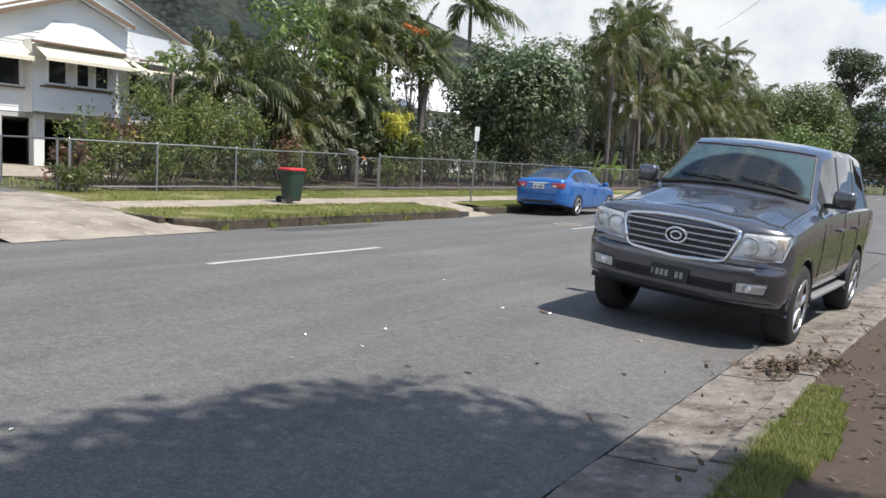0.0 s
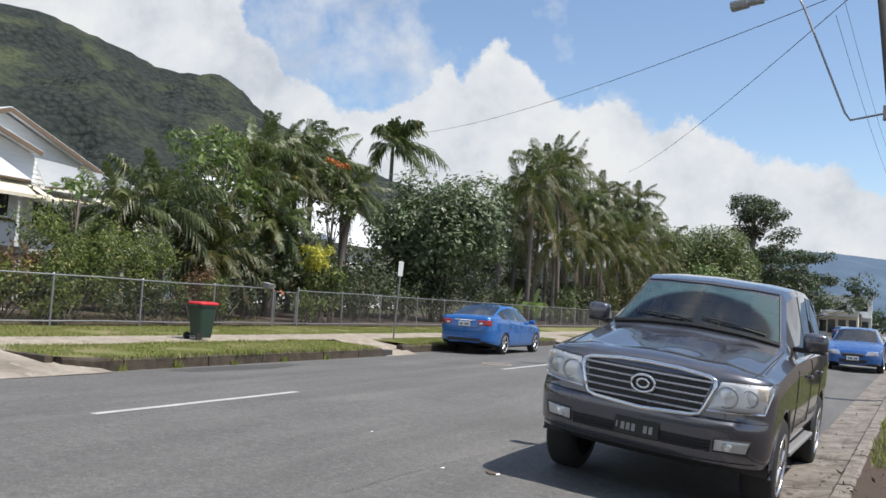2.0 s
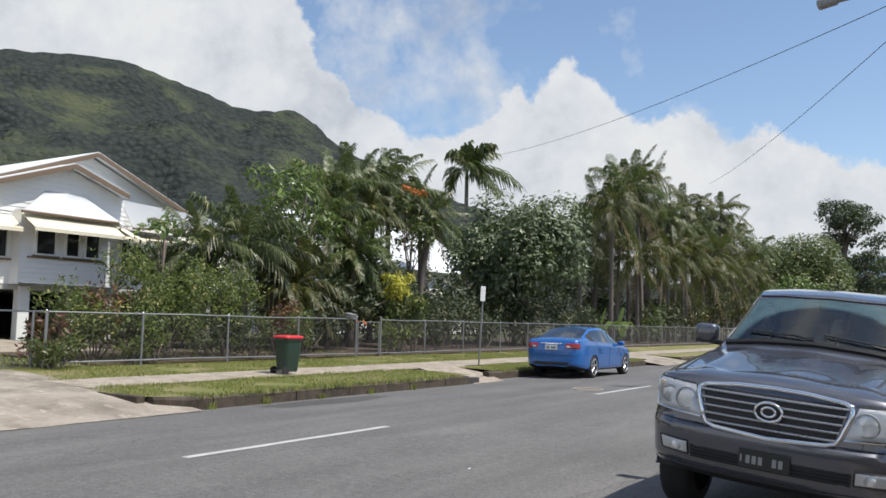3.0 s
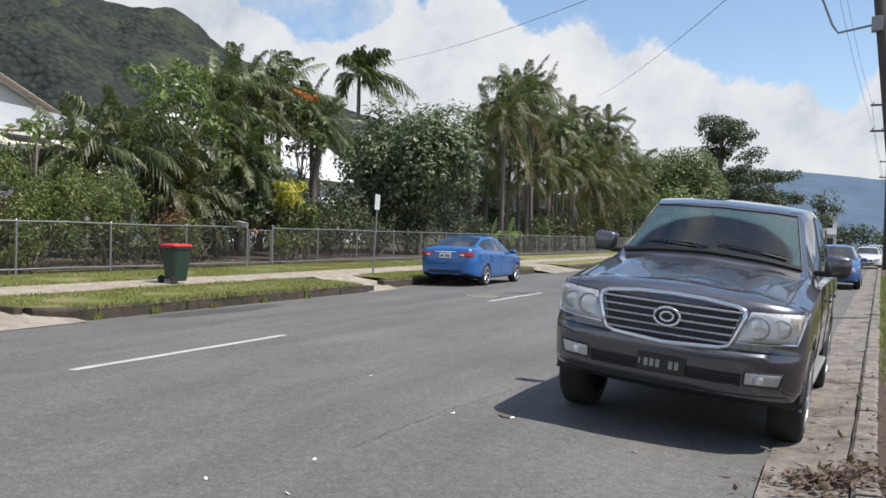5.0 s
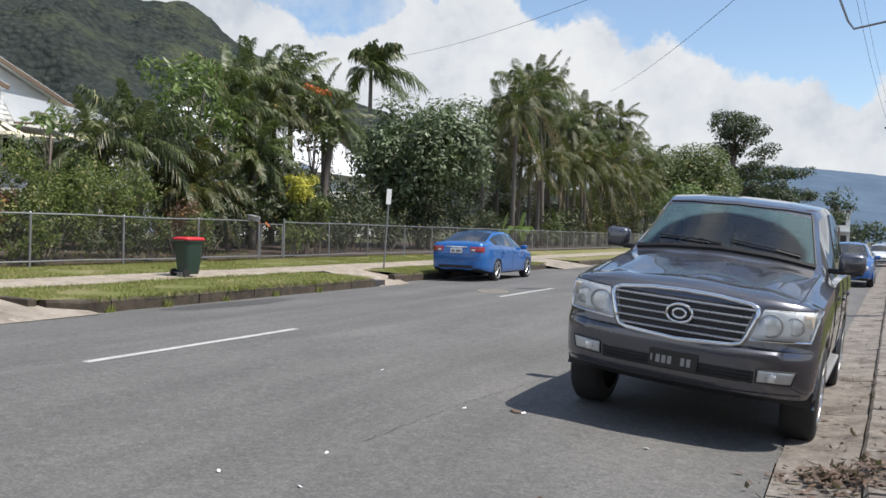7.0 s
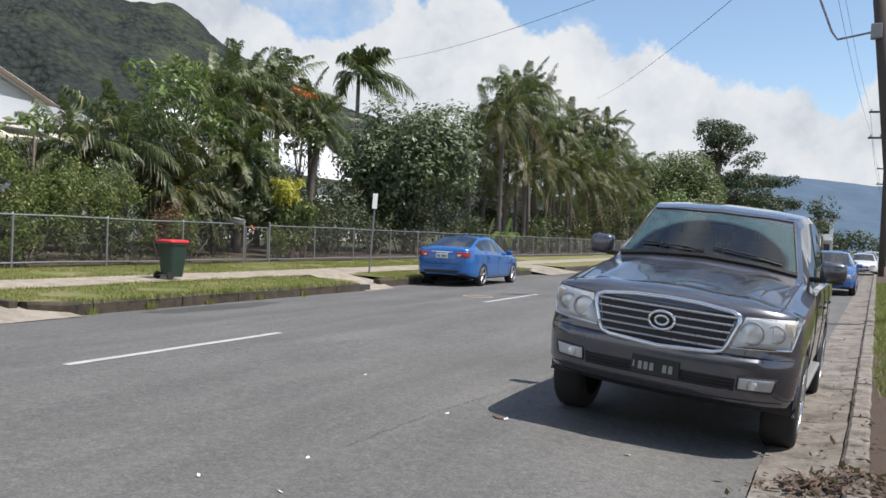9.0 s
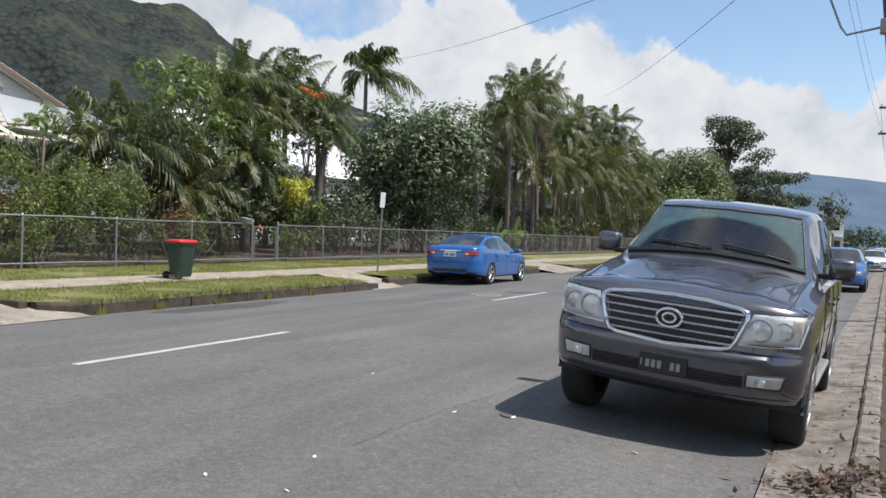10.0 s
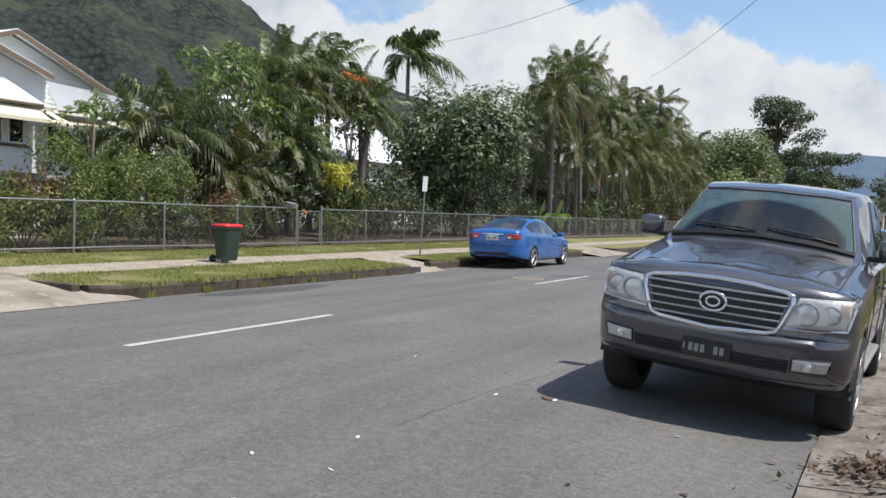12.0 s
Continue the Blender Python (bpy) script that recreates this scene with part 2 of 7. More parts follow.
M = dict(
    asphalt=asphalt("asphalt"),
    patch=asphalt("asphalt_patch", 0.075),
    line=plain("worn_road_paint", (0.45, 0.45, 0.44), 0.75, vary=0.45, scale=30),
    channel=concrete("channel_concrete", (0.25, 0.222, 0.195), (0.075, 0.06, 0.048), 1.0, 1.5),
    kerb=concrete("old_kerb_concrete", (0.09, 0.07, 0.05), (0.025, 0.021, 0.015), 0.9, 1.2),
    path=concrete("path_concrete", (0.4, 0.345, 0.28), (0.15, 0.125, 0.09), 0.8, 1.4),
    drive=concrete("driveway_concrete", (0.36, 0.315, 0.26), (0.13, 0.105, 0.08), 0.9, 0.45),
    turf=soil("turf", (0.1, 0.115, 0.03), (0.19, 0.195, 0.06), (0.25, 0.21, 0.11)),
    dirt=soil("dark_dirt", (0.03, 0.021, 0.016), (0.125, 0.088, 0.066), (0.075, 0.05, 0.038)),
    yard=soil("yard_soil", (0.05, 0.045, 0.03), (0.1, 0.09, 0.05), (0.08, 0.1, 0.03)),
    grass=leafy("grass_blades", (0.12, 0.145, 0.03), (0.27, 0.28, 0.075), (0.42, 0.33, 0.17), 0.7, 0.25),
    galv=plain("galvanised_steel", (0.29, 0.295, 0.30), 0.45, 0.7, 0.2),
    wire=plain("fence_wire", (0.06, 0.06, 0.06), 0.6, 0.4, 0.2),
    white=plain("white_weatherboard", (0.78, 0.79, 0.78), 0.6, 0, 0.06, 3.0),
    trimbrown=plain("brown_bargeboard", (0.17, 0.12, 0.08), 0.6, 0, 0.15),
    cream=plain("cream_awning", (0.72, 0.67, 0.53), 0.5, 0, 0.08),
    roof=plain("white_roof_iron", (0.66, 0.68, 0.70), 0.4, 0.1, 0.1, 1.2),
    stump=plain("grey_stump", (0.45, 0.45, 0.43), 0.8, 0, 0.15),
    # near-black that stands in for shade inside hollows
    under=plain("hollow_shade_dark", (0.05, 0.05, 0.05), 0.9, 0, 0.3),
    winglass=plain("dark_window_glass", (0.02, 0.022, 0.025), 0.05, 0, 0.3),
    bark=plain("tree_bark", (0.17, 0.14, 0.115), 0.9, 0, 0.4, 14, 0.02),
    palmbark=plain("palm_bark", (0.15, 0.13, 0.115), 0.9, 0, 0.35, 9, 0.02),
    palmleaf=leafy("palm_leaf", (0.012, 0.022, 0.008), (0.13, 0.17, 0.05), (0.3, 0.25, 0.13), 0.42, 0.2),
    palmgold=leafy("golden_palm_leaf", (0.018, 0.024, 0.007), (0.11, 0.112, 0.027), (0.3, 0.21, 0.08), 0.45, 0.22),
    greypalm=leafy("grey_green_palm_leaf", (0.02, 0.03, 0.014), (0.17, 0.2, 0.085), (0.34, 0.3, 0.17), 0.42, 0.2),
    oliveleaf=leafy("olive_leaf", (0.016, 0.02, 0.006), (0.1, 0.1, 0.024), (0.28, 0.18, 0.07), 0.5, 0.22),
    glossleaf=leafy("glossy_shade_leaf", (0.02, 0.034, 0.015), (0.19, 0.245, 0.12), (0.24, 0.28, 0.18), 0.45, 0.12),
    deadfrond=leafy("dead_frond", (0.16, 0.11, 0.06), (0.3, 0.23, 0.13), None, 0.8, 0.15),
    # leaf colour lowered so that it holds the understorey's shade
    darkleaf=leafy("shade_darkened_leaf", (0.016, 0.024, 0.01), (0.075, 0.095, 0.038), (0.16, 0.13, 0.06), 0.5, 0.1),
    midleaf=leafy("mid_green_leaf", (0.028, 0.042, 0.013), (0.14, 0.175, 0.052), (0.28, 0.25, 0.1), 0.45, 0.25),
    shrubleaf=leafy("shrub_leaf", (0.032, 0.05, 0.012), (0.21, 0.255, 0.06), (0.36, 0.32, 0.13), 0.62, 0.3),
    brightleaf=leafy("bright_green_leaf", (0.045, 0.08, 0.018), (0.17, 0.24, 0.06), None, 0.4, 0.28),
    yellowleaf=leafy("yellow_croton_leaf", (0.2, 0.22, 0.03), (0.62, 0.55, 0.06), None, 0.45, 0.3),
    redleaf=leafy("red_brown_croton_leaf", (0.05, 0.03, 0.02), (0.2, 0.08, 0.05), (0.45, 0.25, 0.08), 0.45, 0.2),
    flower=leafy("orange_red_blossom", (0.42, 0.07, 0.02), (0.62, 0.15, 0.035), None, 0.6, 0.3),
    farleaf=leafy("far_tree_leaf", (0.014, 0.022, 0.012), (0.045, 0.062, 0.03), None, 0.5, 0.2),
    deadleaf=leafy("fallen_leaf", (0.06, 0.04, 0.032), (0.21, 0.14, 0.105), None, 0.8, 0.1),
    litter=plain("white_litter", (0.85, 0.85, 0.83), 0.6, 0, 0.05),
    greypaint=car_paint("graphite_paint", (0.078, 0.083, 0.106), 0.6),
    bluepaint=car_paint("blue_paint", (0.0, 0.125, 0.44), 0.25, 1.5),
    deepblue=car_paint("deep_blue_paint", (0.01, 0.1, 0.36), 0.3, 1.5),
    whitepaint=car_paint("white_car_paint", (0.75, 0.75, 0.74), 0.0),
    silverpaint=car_paint("silver_car_paint", (0.5, 0.5, 0.5), 0.7),
    carglass=tinted_glass("windscreen_glass", (0.8, 0.85, 0.85)),
    filmglass=film_glass("pale_film_windscreen_glass"),
    darkglass=tinted_glass("tinted_side_glass", (0.06, 0.065, 0.07)),
    lens=plain("headlamp_lens", (0.45, 0.47, 0.5), 0.1, 0.65, 0.35, 9, 0, 1.0),
    lampbowl=plain("hazed_lamp_bowl", (0.86, 0.87, 0.88), 0.4, 0.0, 0.12, 14),
    clearcover=tinted_glass("hazed_lamp_cover", (0.95, 0.96, 0.96), 0.16),
    amberclear=plain("pale_amber_bulb", (0.78, 0.68, 0.56), 0.3, 0.2, 0.1),
    lampin=plain("headlamp_reflector", (0.8, 0.82, 0.84), 0.22, 0.7, 0.15),
    chrome=plain("chrome", (0.78, 0.79, 0.8), 0.12, 1.0, 0.05),
    grillebar=plain("grey_metal_bar", (0.42, 0.42, 0.43), 0.28, 0.9, 0.08),
    blackplastic=plain("black_plastic", (0.018, 0.018, 0.019), 0.5, 0, 0.2),
    tyre=plain("tyre_rubber", (0.022, 0.022, 0.022), 0.85, 0, 0.25, 20),
    alloy=plain("alloy_wheel", (0.6, 0.6, 0.61), 0.25, 0.9, 0.08),
    redlens=plain("red_lamp_lens", (0.26, 0.008, 0.01), 0.12, 0, 0.15, 8, 0, 1.0),
    plateblack=plain("black_plate", (0.02, 0.022, 0.02), 0.4, 0, 0.1),
    platewhite=plain("white_plate", (0.75, 0.76, 0.76), 0.4, 0, 0.05),
    seat=plain("grey_seat_cloth", (0.27, 0.25, 0.22), 0.9, 0, 0.2),
    binbody=plain("dark_green_bin_plastic", (0.022, 0.045, 0.034), 0.45, 0, 0.2),
    binlid=plain("red_bin_lid", (0.55, 0.025, 0.03), 0.4, 0, 0.1),
    tape=plain("orange_tape", (0.62, 0.2, 0.07), 0.6, 0, 0.2),
    rust=plain("rusty_iron_cover", (0.16, 0.135, 0.115), 0.8, 0.2, 0.4, 20, 0.004),
    timber=plain("old_pole_timber", (0.085, 0.075, 0.068), 0.9, 0, 0.3, 12, 0.01),
    cable=plain("black_cable", (0.03, 0.03, 0.03), 0.7, 0, 0.1),
    lampgrey=plain("grey_lamp_metal", (0.3, 0.3, 0.3), 0.45, 0.3, 0.1),
    hill=forest("hill_forest", (0.024, 0.031, 0.03), (0.06, 0.07, 0.062), (0.085, 0.096, 0.058), 0.14),
    # blue of the distance haze is painted into this base colour
    farhill=forest("far_hill_painted_haze", (0.085, 0.125, 0.18), (0.1, 0.142, 0.2), (0.105, 0.15, 0.205), 0.01),
)


# ---- geometry helpers ----
def link_mesh(name, me, mat, parent=None, label="", smooth=False):
    if mat:
        me.materials.append(mat)
    if smooth:
        me.shade_smooth()
    ob = new(name, me)
    if parent:
        ob.parent = parent
    if label:
        ob["label"] = label
    return ob


def part(name, bm, mat, parent=None, label="", smooth=False):
    me = bpy.data.meshes.new(name)
    bm.normal_update()
    bm.to_mesh(me)
    bm.free()
    return link_mesh(name, me, mat, parent, label, smooth)


def raw(name, verts, faces, mat, parent=None, label="", smooth=False):
    me = bpy.data.meshes.new(name)
    me.from_pydata([tuple(v) for v in verts], [], [tuple(f) for f in faces])
    me.update()
    return link_mesh(name, me, mat, parent, label, smooth)


def thing(name, m, label, category, group="", kind=""):
    ob = new(name)
    ob.empty_display_size = 0.1
    ob.matrix_basis = m
    return tagged(ob, label, category, group, kind)


def box(bm, c, s, rot=(0, 0, 0), bevel=0.0):
    g = bmesh.ops.create_cube(bm, size=1.0)
    vs = g["verts"]
    bmesh.ops.transform(bm, matrix=pose(*c, *rot) @ Matrix.Diagonal((*s, 1)), verts=vs)
    if bevel:
        es = list({e for v in vs for e in v.link_edges})
        bmesh.ops.bevel(bm, geom=es, offset=bevel, segments=2, affect="EDGES", profile=0.6)
    return bm


def rod(bm, a, b, r0, r1=None, seg=8, caps=True):
    a, b = Vector(a), Vector(b)
    d = b - a
    m = Matrix.Translation((a + b) / 2) @ d.to_track_quat("Z", "Y").to_matrix().to_4x4()
    bmesh.ops.create_cone(bm, cap_ends=caps, segments=seg, radius1=r0, radius2=r0 if r1 is None else r1, depth=d.length, matrix=m)
    return bm


def tube(bm, pts, r, seg=6, taper=None):
    """A bent round bar through the points."""
    rings = []
    pts = [Vector(p) for p in pts]
    for i, p in enumerate(pts):
        d = (pts[min(i + 1, len(pts) - 1)] - pts[max(i - 1, 0)]).normalized()
        q = d.to_track_quat("Z", "Y").to_matrix()
        rr = r if taper is None else r + (taper - r) * i / (len(pts) - 1)
        rings.append([bm.verts.new(p + q @ Vector((rr * math.cos(a), rr * math.sin(a), 0))) for a in (k * math.tau / seg for k in range(seg))])
    for r0, r1 in zip(rings, rings[1:]):
        for k in range(seg):
            bm.faces.new((r0[k], r0[(k + 1) % seg], r1[(k + 1) % seg], r1[k]))
    bm.faces.new(rings[0][::-1])
    bm.faces.new(rings[-1])
    return bm


def ring(bm, c, r, t, axis="X", seg=28, minor=8, squash=1.0):
    """A torus round the axis."""
    vs = []
    for i in range(seg):
        a = i * math.tau / seg
        row = []
        for j in range(minor):
            b = j * math.tau / minor
            rr = r + t * math.cos(b)
            p = (t * math.sin(b) * squash, rr * math.cos(a), rr * math.sin(a))
            if axis == "Y":
                p = (p[1], p[0], p[2])
            row.append(bm.verts.new(Vector(c) + Vector(p)))
        vs.append(row)
    for i in range(seg):
        for j in range(minor):
            bm.faces.new((vs[i][j], vs[(i + 1) % seg][j], vs[(i + 1) % seg][(j + 1) % minor], vs[i][(j + 1) % minor]))
    return bm


def keyed(keys, y):
    ys = [k[0] for k in keys]
    return np.interp(y, ys, [k[1] for k in keys])


BM = bmesh.new


# ---- ground and road ----
def near_edge(y):
    """How far the kerb beside the parked wagon swings out along the road."""
    return 0.042 * max(0.0, y) if y < 250 else 10.5


ROAD = [(-10.4, -0.09), (-9.6, -0.09), (-5.55, 0.0), (-1.7, -0.09), (-0.85, -0.105), (0.74, -0.20)]
FAR_SIDE = [(-26, 0.55), (-20, 0.4), (-14.9, 0.31), (-13.0, 0.21), (-11.6, 0.165), (-9.6, 0.12)]


def road_z(x):
    return float(keyed(ROAD, x))


def side_z(x):
    return float(keyed(FAR_SIDE, x))


def strip(name, xs, ys, z, mat, label, category, kind="structure", shift=lambda y: 0.0, jitter=0.0, parent=None):
    """A sheet over a grid of x and y with height z(x, y)."""
    verts, faces = [], []
    for y in ys:
        for x in xs:
            verts.append((x + shift(y), y, z(x, y) + jitter * noise.noise((x * 1.7, y * 1.7, 3.0))))
    n = len(xs)
    for j in range(len(ys) - 1):
        for i in range(n - 1):
            a = j * n + i
            faces.append((a, a + 1, a + n + 1, a + n))
    ob = raw(name, verts, faces, mat, parent, smooth=True)
    return tagged(ob, label, category, kind=kind)


def spread(a, b, n):
    return [a + (b - a) * i / n for i in range(n + 1)]


def ground_z(x, y):
    if x < -30:
        return 0.5
    if x < -15.0:
        return side_z(x) - 0.02
    if x < 2.2 + near_edge(y):
        return -0.5
    return -0.14


strip("ground", [-4500, -900, -200, -60, -30, -26, -20, -17, -15.2, -15.05, -14.9, -9, 0, 1.25, 2.3, 4, 12, 40, 200, 900, 4500],
      [-4500, -900, -200, -40, -12, -5, 0, 5, 10, 20, 30, 50, 80, 120, 200, 260, 900, 4500], ground_z, M["yard"], "broad flat ground of soil and short grass", "ground",
      shift=lambda y: 0.0)
strip("road", [-10.6, -9.6, -8, -6.8, -5.55, -4.2, -3, -1.7, -0.85, 0, 0.74], [-60, -25, -12, -8, -4, -1, 0, 2, 4, 7, 10, 15, 20, 30, 45, 60, 90, 130, 200, 300, 420],
      lambda x, y: road_z(x), M["asphalt"], "worn grey asphalt street with faint streaks and cracks", "road",
      shift=lambda y: 0.0)
# the wedge by which the road widens
verts, faces = [], []
for i, y in enumerate([0, 5, 10, 20, 30, 45, 60, 90, 130, 200, 300, 420]):
    verts += [(0.735, y, -0.2098), (0.76 + near_edge(y), y, -0.2102)]
    if i:
        faces.append((2 * i - 2, 2 * i - 1, 2 * i + 1, 2 * i))
tagged(raw("road", verts, faces, M["asphalt"]), "widening asphalt shoulder beside the concrete channel", "road", kind="structure")


def dash(y0, length=3.5, x=-5.55):
    bm = BM()
    vs = []
    for k in range(13):
        t = k / 12
        e = 0.006 * math.sin(k * 5.1 + y0)
        vs.append((bm.verts.new((x - 0.055 + e, y0 + length * t, road_z(x) + 0.004)), bm.verts.new((x + 0.055 + e * 0.5, y0 + length * t, road_z(x) + 0.004))))
    for a, b in zip(vs, vs[1:]):
        bm.faces.new((a[0], a[1], b[1], b[0]))
    tagged(part("road_line", bm, M["line"]), "worn white dashed centre line on the asphalt", "road marking", "centre line dashes", "structure")


for k in range(-1, 12):
    dash(-0.64 + 10.87 * k)

# concrete channel and low kerb beside the wagon: slabs with open joints
def swept(name, profile, y0, y1, mat, parent=None, shift=near_edge, n=2, wob=0.0):
    verts, faces = [], []
    for j in range(n + 1):
        y = y0 + (y1 - y0) * j / n
        for x, z in profile:
            verts.append((x + shift(y) + wob * noise.noise((y * 3, x * 5, 0)), y, z + wob * noise.noise((y * 3, x * 5, 7))))
    m = len(profile)
    for j in range(n):
        for i in range(m):
            a, b = j * m + i, j * m + (i + 1) % m
            faces.append((a, b, b + m, a + m))
    faces.append(tuple(range(m))[::-1])
    faces.append(tuple(n * m + i for i in range(m)))
    return raw(name, verts, faces, mat, parent)


channel = thing("channel", pose(0, 0, 0), "rough stained concrete gutter channel with open joints", "channel", kind="structure")
low_kerb = thing("kerb", pose(0, 0, 0), "low worn concrete kerb strip edging the grass", "kerb", kind="structure")
y = -14.0
k = 0
while y < 130:
    step = (2.45, 2.9, 2.2, 3.1)[k % 4] if y < 30 else 6.0
    swept("slab", [(0.735, -0.24), (1.285, -0.26), (1.285, -0.165 + 0.01 * (k % 3)), (1.1, -0.185), (0.75, -0.196)], y + 0.012, y + step - 0.012, M["channel"], channel, n=18, wob=0.014)
    swept("kerb_stone", [(1.295, -0.3), (1.47, -0.3), (1.47, -0.10), (1.44, -0.085), (1.325, -0.09), (1.297, -0.125)], y + 0.03, y + step - 0.02, M["channel"], low_kerb, n=14, wob=0.012)
    y += step
    k += 1
strip("verge", [1.46, 1.8, 2.3, 3.0, 4.2, 6, 9], [-20, -10, -6, -4, -3, -2, -1, 0, 1, 2, 4, 7, 10, 16, 24, 40, 80, 130], lambda x, y: -0.11 + 0.02 * (x - 1.46) , M["dirt"],
      "dark trodden dirt verge beside the kerb", "verge", shift=near_edge, jitter=0.03)

# far side: kerb stones, grass island, path and driveways
def far_kerb_x(y):
    return -9.55 - 0.75 * max(0.0, 3.0 - y) if y < 13.2 else -10.0


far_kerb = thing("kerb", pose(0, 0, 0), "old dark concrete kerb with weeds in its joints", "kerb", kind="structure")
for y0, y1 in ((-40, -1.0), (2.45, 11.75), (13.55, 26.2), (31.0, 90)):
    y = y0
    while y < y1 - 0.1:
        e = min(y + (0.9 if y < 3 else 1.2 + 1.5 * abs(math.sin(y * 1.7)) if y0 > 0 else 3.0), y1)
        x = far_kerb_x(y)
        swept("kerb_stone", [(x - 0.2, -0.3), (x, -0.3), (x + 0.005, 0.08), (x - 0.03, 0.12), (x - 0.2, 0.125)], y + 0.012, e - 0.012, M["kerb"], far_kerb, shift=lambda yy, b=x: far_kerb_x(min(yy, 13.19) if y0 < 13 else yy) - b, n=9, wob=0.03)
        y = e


def far_sheet(name, x0, x1, y0, y1, mat, label, category, dz=0.0, n=6, m=14, jitter=0.02):
    return strip(name, spread(x0, x1, n), spread(y0, y1, m), lambda x, y: side_z(x) + dz, mat, label, category, jitter=jitter)


verts, faces = [], []
for j, y in enumerate(spread(2.3, 12.1, 40)):
    for i in range(9):
        x = -11.7 + (far_kerb_x(y) - 0.15 + 11.7) * i / 8
        verts.append((x, y, side_z(x) + 0.015 * noise.noise((x * 1.7, y * 1.7, 3.0))))
    if j:
        faces += [(9 * j - 9 + i, 9 * j - 8 + i, 9 * j + 1 + i, 9 * j + i) for i in range(8)]
tagged(raw("verge", verts, faces, M["turf"], smooth=True), "mown grass island between path and kerb", "verge", kind="structure")
far_sheet("verge", -11.7, -10.15, 14.2, 27.0, M["turf"], "mown grass strip beside the blue sedan", "verge", 0.0, 8, 20)
far_sheet("verge", -11.7, -10.15, 31.0, 120, M["turf"], "mown grass strip farther along the street", "verge", 0.0, 8, 30)
far_sheet("verge", -15.1, -12.9, 2.6, 120, M["turf"], "uneven grass strip at the foot of the fence", "verge", 0.0, 8, 60, 0.03)
far_sheet("verge", -14.9, -9.7, -40, -0.95, M["turf"], "grass verge beyond the driveway", "verge", 0.0, 8, 20)
far_sheet("footpath", -13.02, -11.6, 2.4, 120, M["path"], "pale worn concrete footpath along the fence", "footpath", 0.018, 4, 80, 0.006)


def apron(y0, y1, name, label):
    """A concrete crossing that slopes from the path to the road."""
    strip(name, spread(-14.9, -9.3, 12), spread(y0, y1, 10),
          lambda x, y: side_z(x) + 0.012 if x < -11.6 else 0.177 + (-0.074 - 0.177) * ((x + 11.6) / 2.3) ** 1.3, M["drive"], label, "driveway", jitter=0.012)


apron(-0.95, 2.95, "driveway", "broad stained concrete driveway crossing to the road")
apron(26.6, 31.0, "driveway", "farther concrete driveway crossing to the road")
strip("driveway", spread(-27, -14.85, 10), spread(-3.0, 2.7, 6), lambda x, y: side_z(x) + 0.01, M["asphalt"], "dark asphalt drive leading to the house", "driveway", jitter=0.01)
strip("footpath", spread(-27, -20, 6), spread(2.7, 9.0, 6), lambda x, y: side_z(x) + 0.02, M["path"], "pale concrete apron in front of the house", "footpath", jitter=0.01)

bm = BM()
box(bm, (-10.9, 2.33, -0.07), (1.6, 0.16, 0.44), bevel=0.02)
part("kerb_stone", bm, M["kerb"], far_kerb)
# open drain mouth beside the broad driveway
drain = thing("drain", pose(-10.05, -1.35, -0.09), "drain mouth, its shade a dark block, under a thick concrete lintel", "drain", kind="structure")
# solid near-black block painted as the shade inside the drain
bm = BM()
box(bm, (0, 0, 0.06), (0.5, 0.75, 0.12), (0, 0, 4), 0.01)
part("mouth", bm, M["under"], drain, "dark block painted as the shade in the drain mouth")
bm = BM()
box(bm, (-0.05, 0.0, 0.17), (0.7, 1.0, 0.1), (0, 3, 4), 0.02)
part("lintel", bm, M["path"], drain, "pale concrete lintel")
# iron cover in the road
cover = thing("manhole_cover", pose(-6.35, 11.75, road_z(-6.35) + 0.005), "round rusty iron cover set in the asphalt", "manhole cover", kind="structure")
bm = BM()
rod(bm, (0, 0, -0.03), (0, 0, 0.004), 0.3, seg=28)
part("lid", bm, M["rust"], cover)
bm = BM()
ring(bm, (0, 0, 0.0), 0.34, 0.025, "X", 28, 6, 0.4)
bmesh.ops.rotate(bm, cent=(0, 0, 0), matrix=Matrix.Rotation(radians(90), 3, "Y"), verts=bm.verts[:])
part("frame", bm, M["path"], cover)
# footbridge slab over the gutter
ramp = thing("gutter_ramp", pose(0, 0, 0), "pale concrete slab bridging the gutter to the footpath", "ramp", kind="structure")
bm = BM()
lo, hi = -0.075, 0.15
v = [bm.verts.new(p) for p in ((-9.5, 11.9, lo), (-9.5, 13.5, lo), (-11.75, 15.0, 0.2), (-11.75, 12.6, 0.2))]
v2 = [bm.verts.new(p.co - Vector((0, 0, 0.13))) for p in v]
bm.faces.new(v)
bm.faces.new(v2[::-1])
for i in range(4):
    bm.faces.new((v[i], v2[i], v2[(i + 1) % 4], v[(i + 1) % 4]))
bmesh.ops.bevel(bm, geom=bm.edges[:], offset=0.012, segments=2, affect="EDGES")
part("slab", bm, M["path"], ramp)
# near-black block in place of the shaded opening beside the slab
bm = BM()
box(bm, (-9.75, 11.98, -0.02), (0.42, 0.5, 0.16))
part("gap", bm, M["under"], ramp, "dark block painted as the shade in the drain opening")


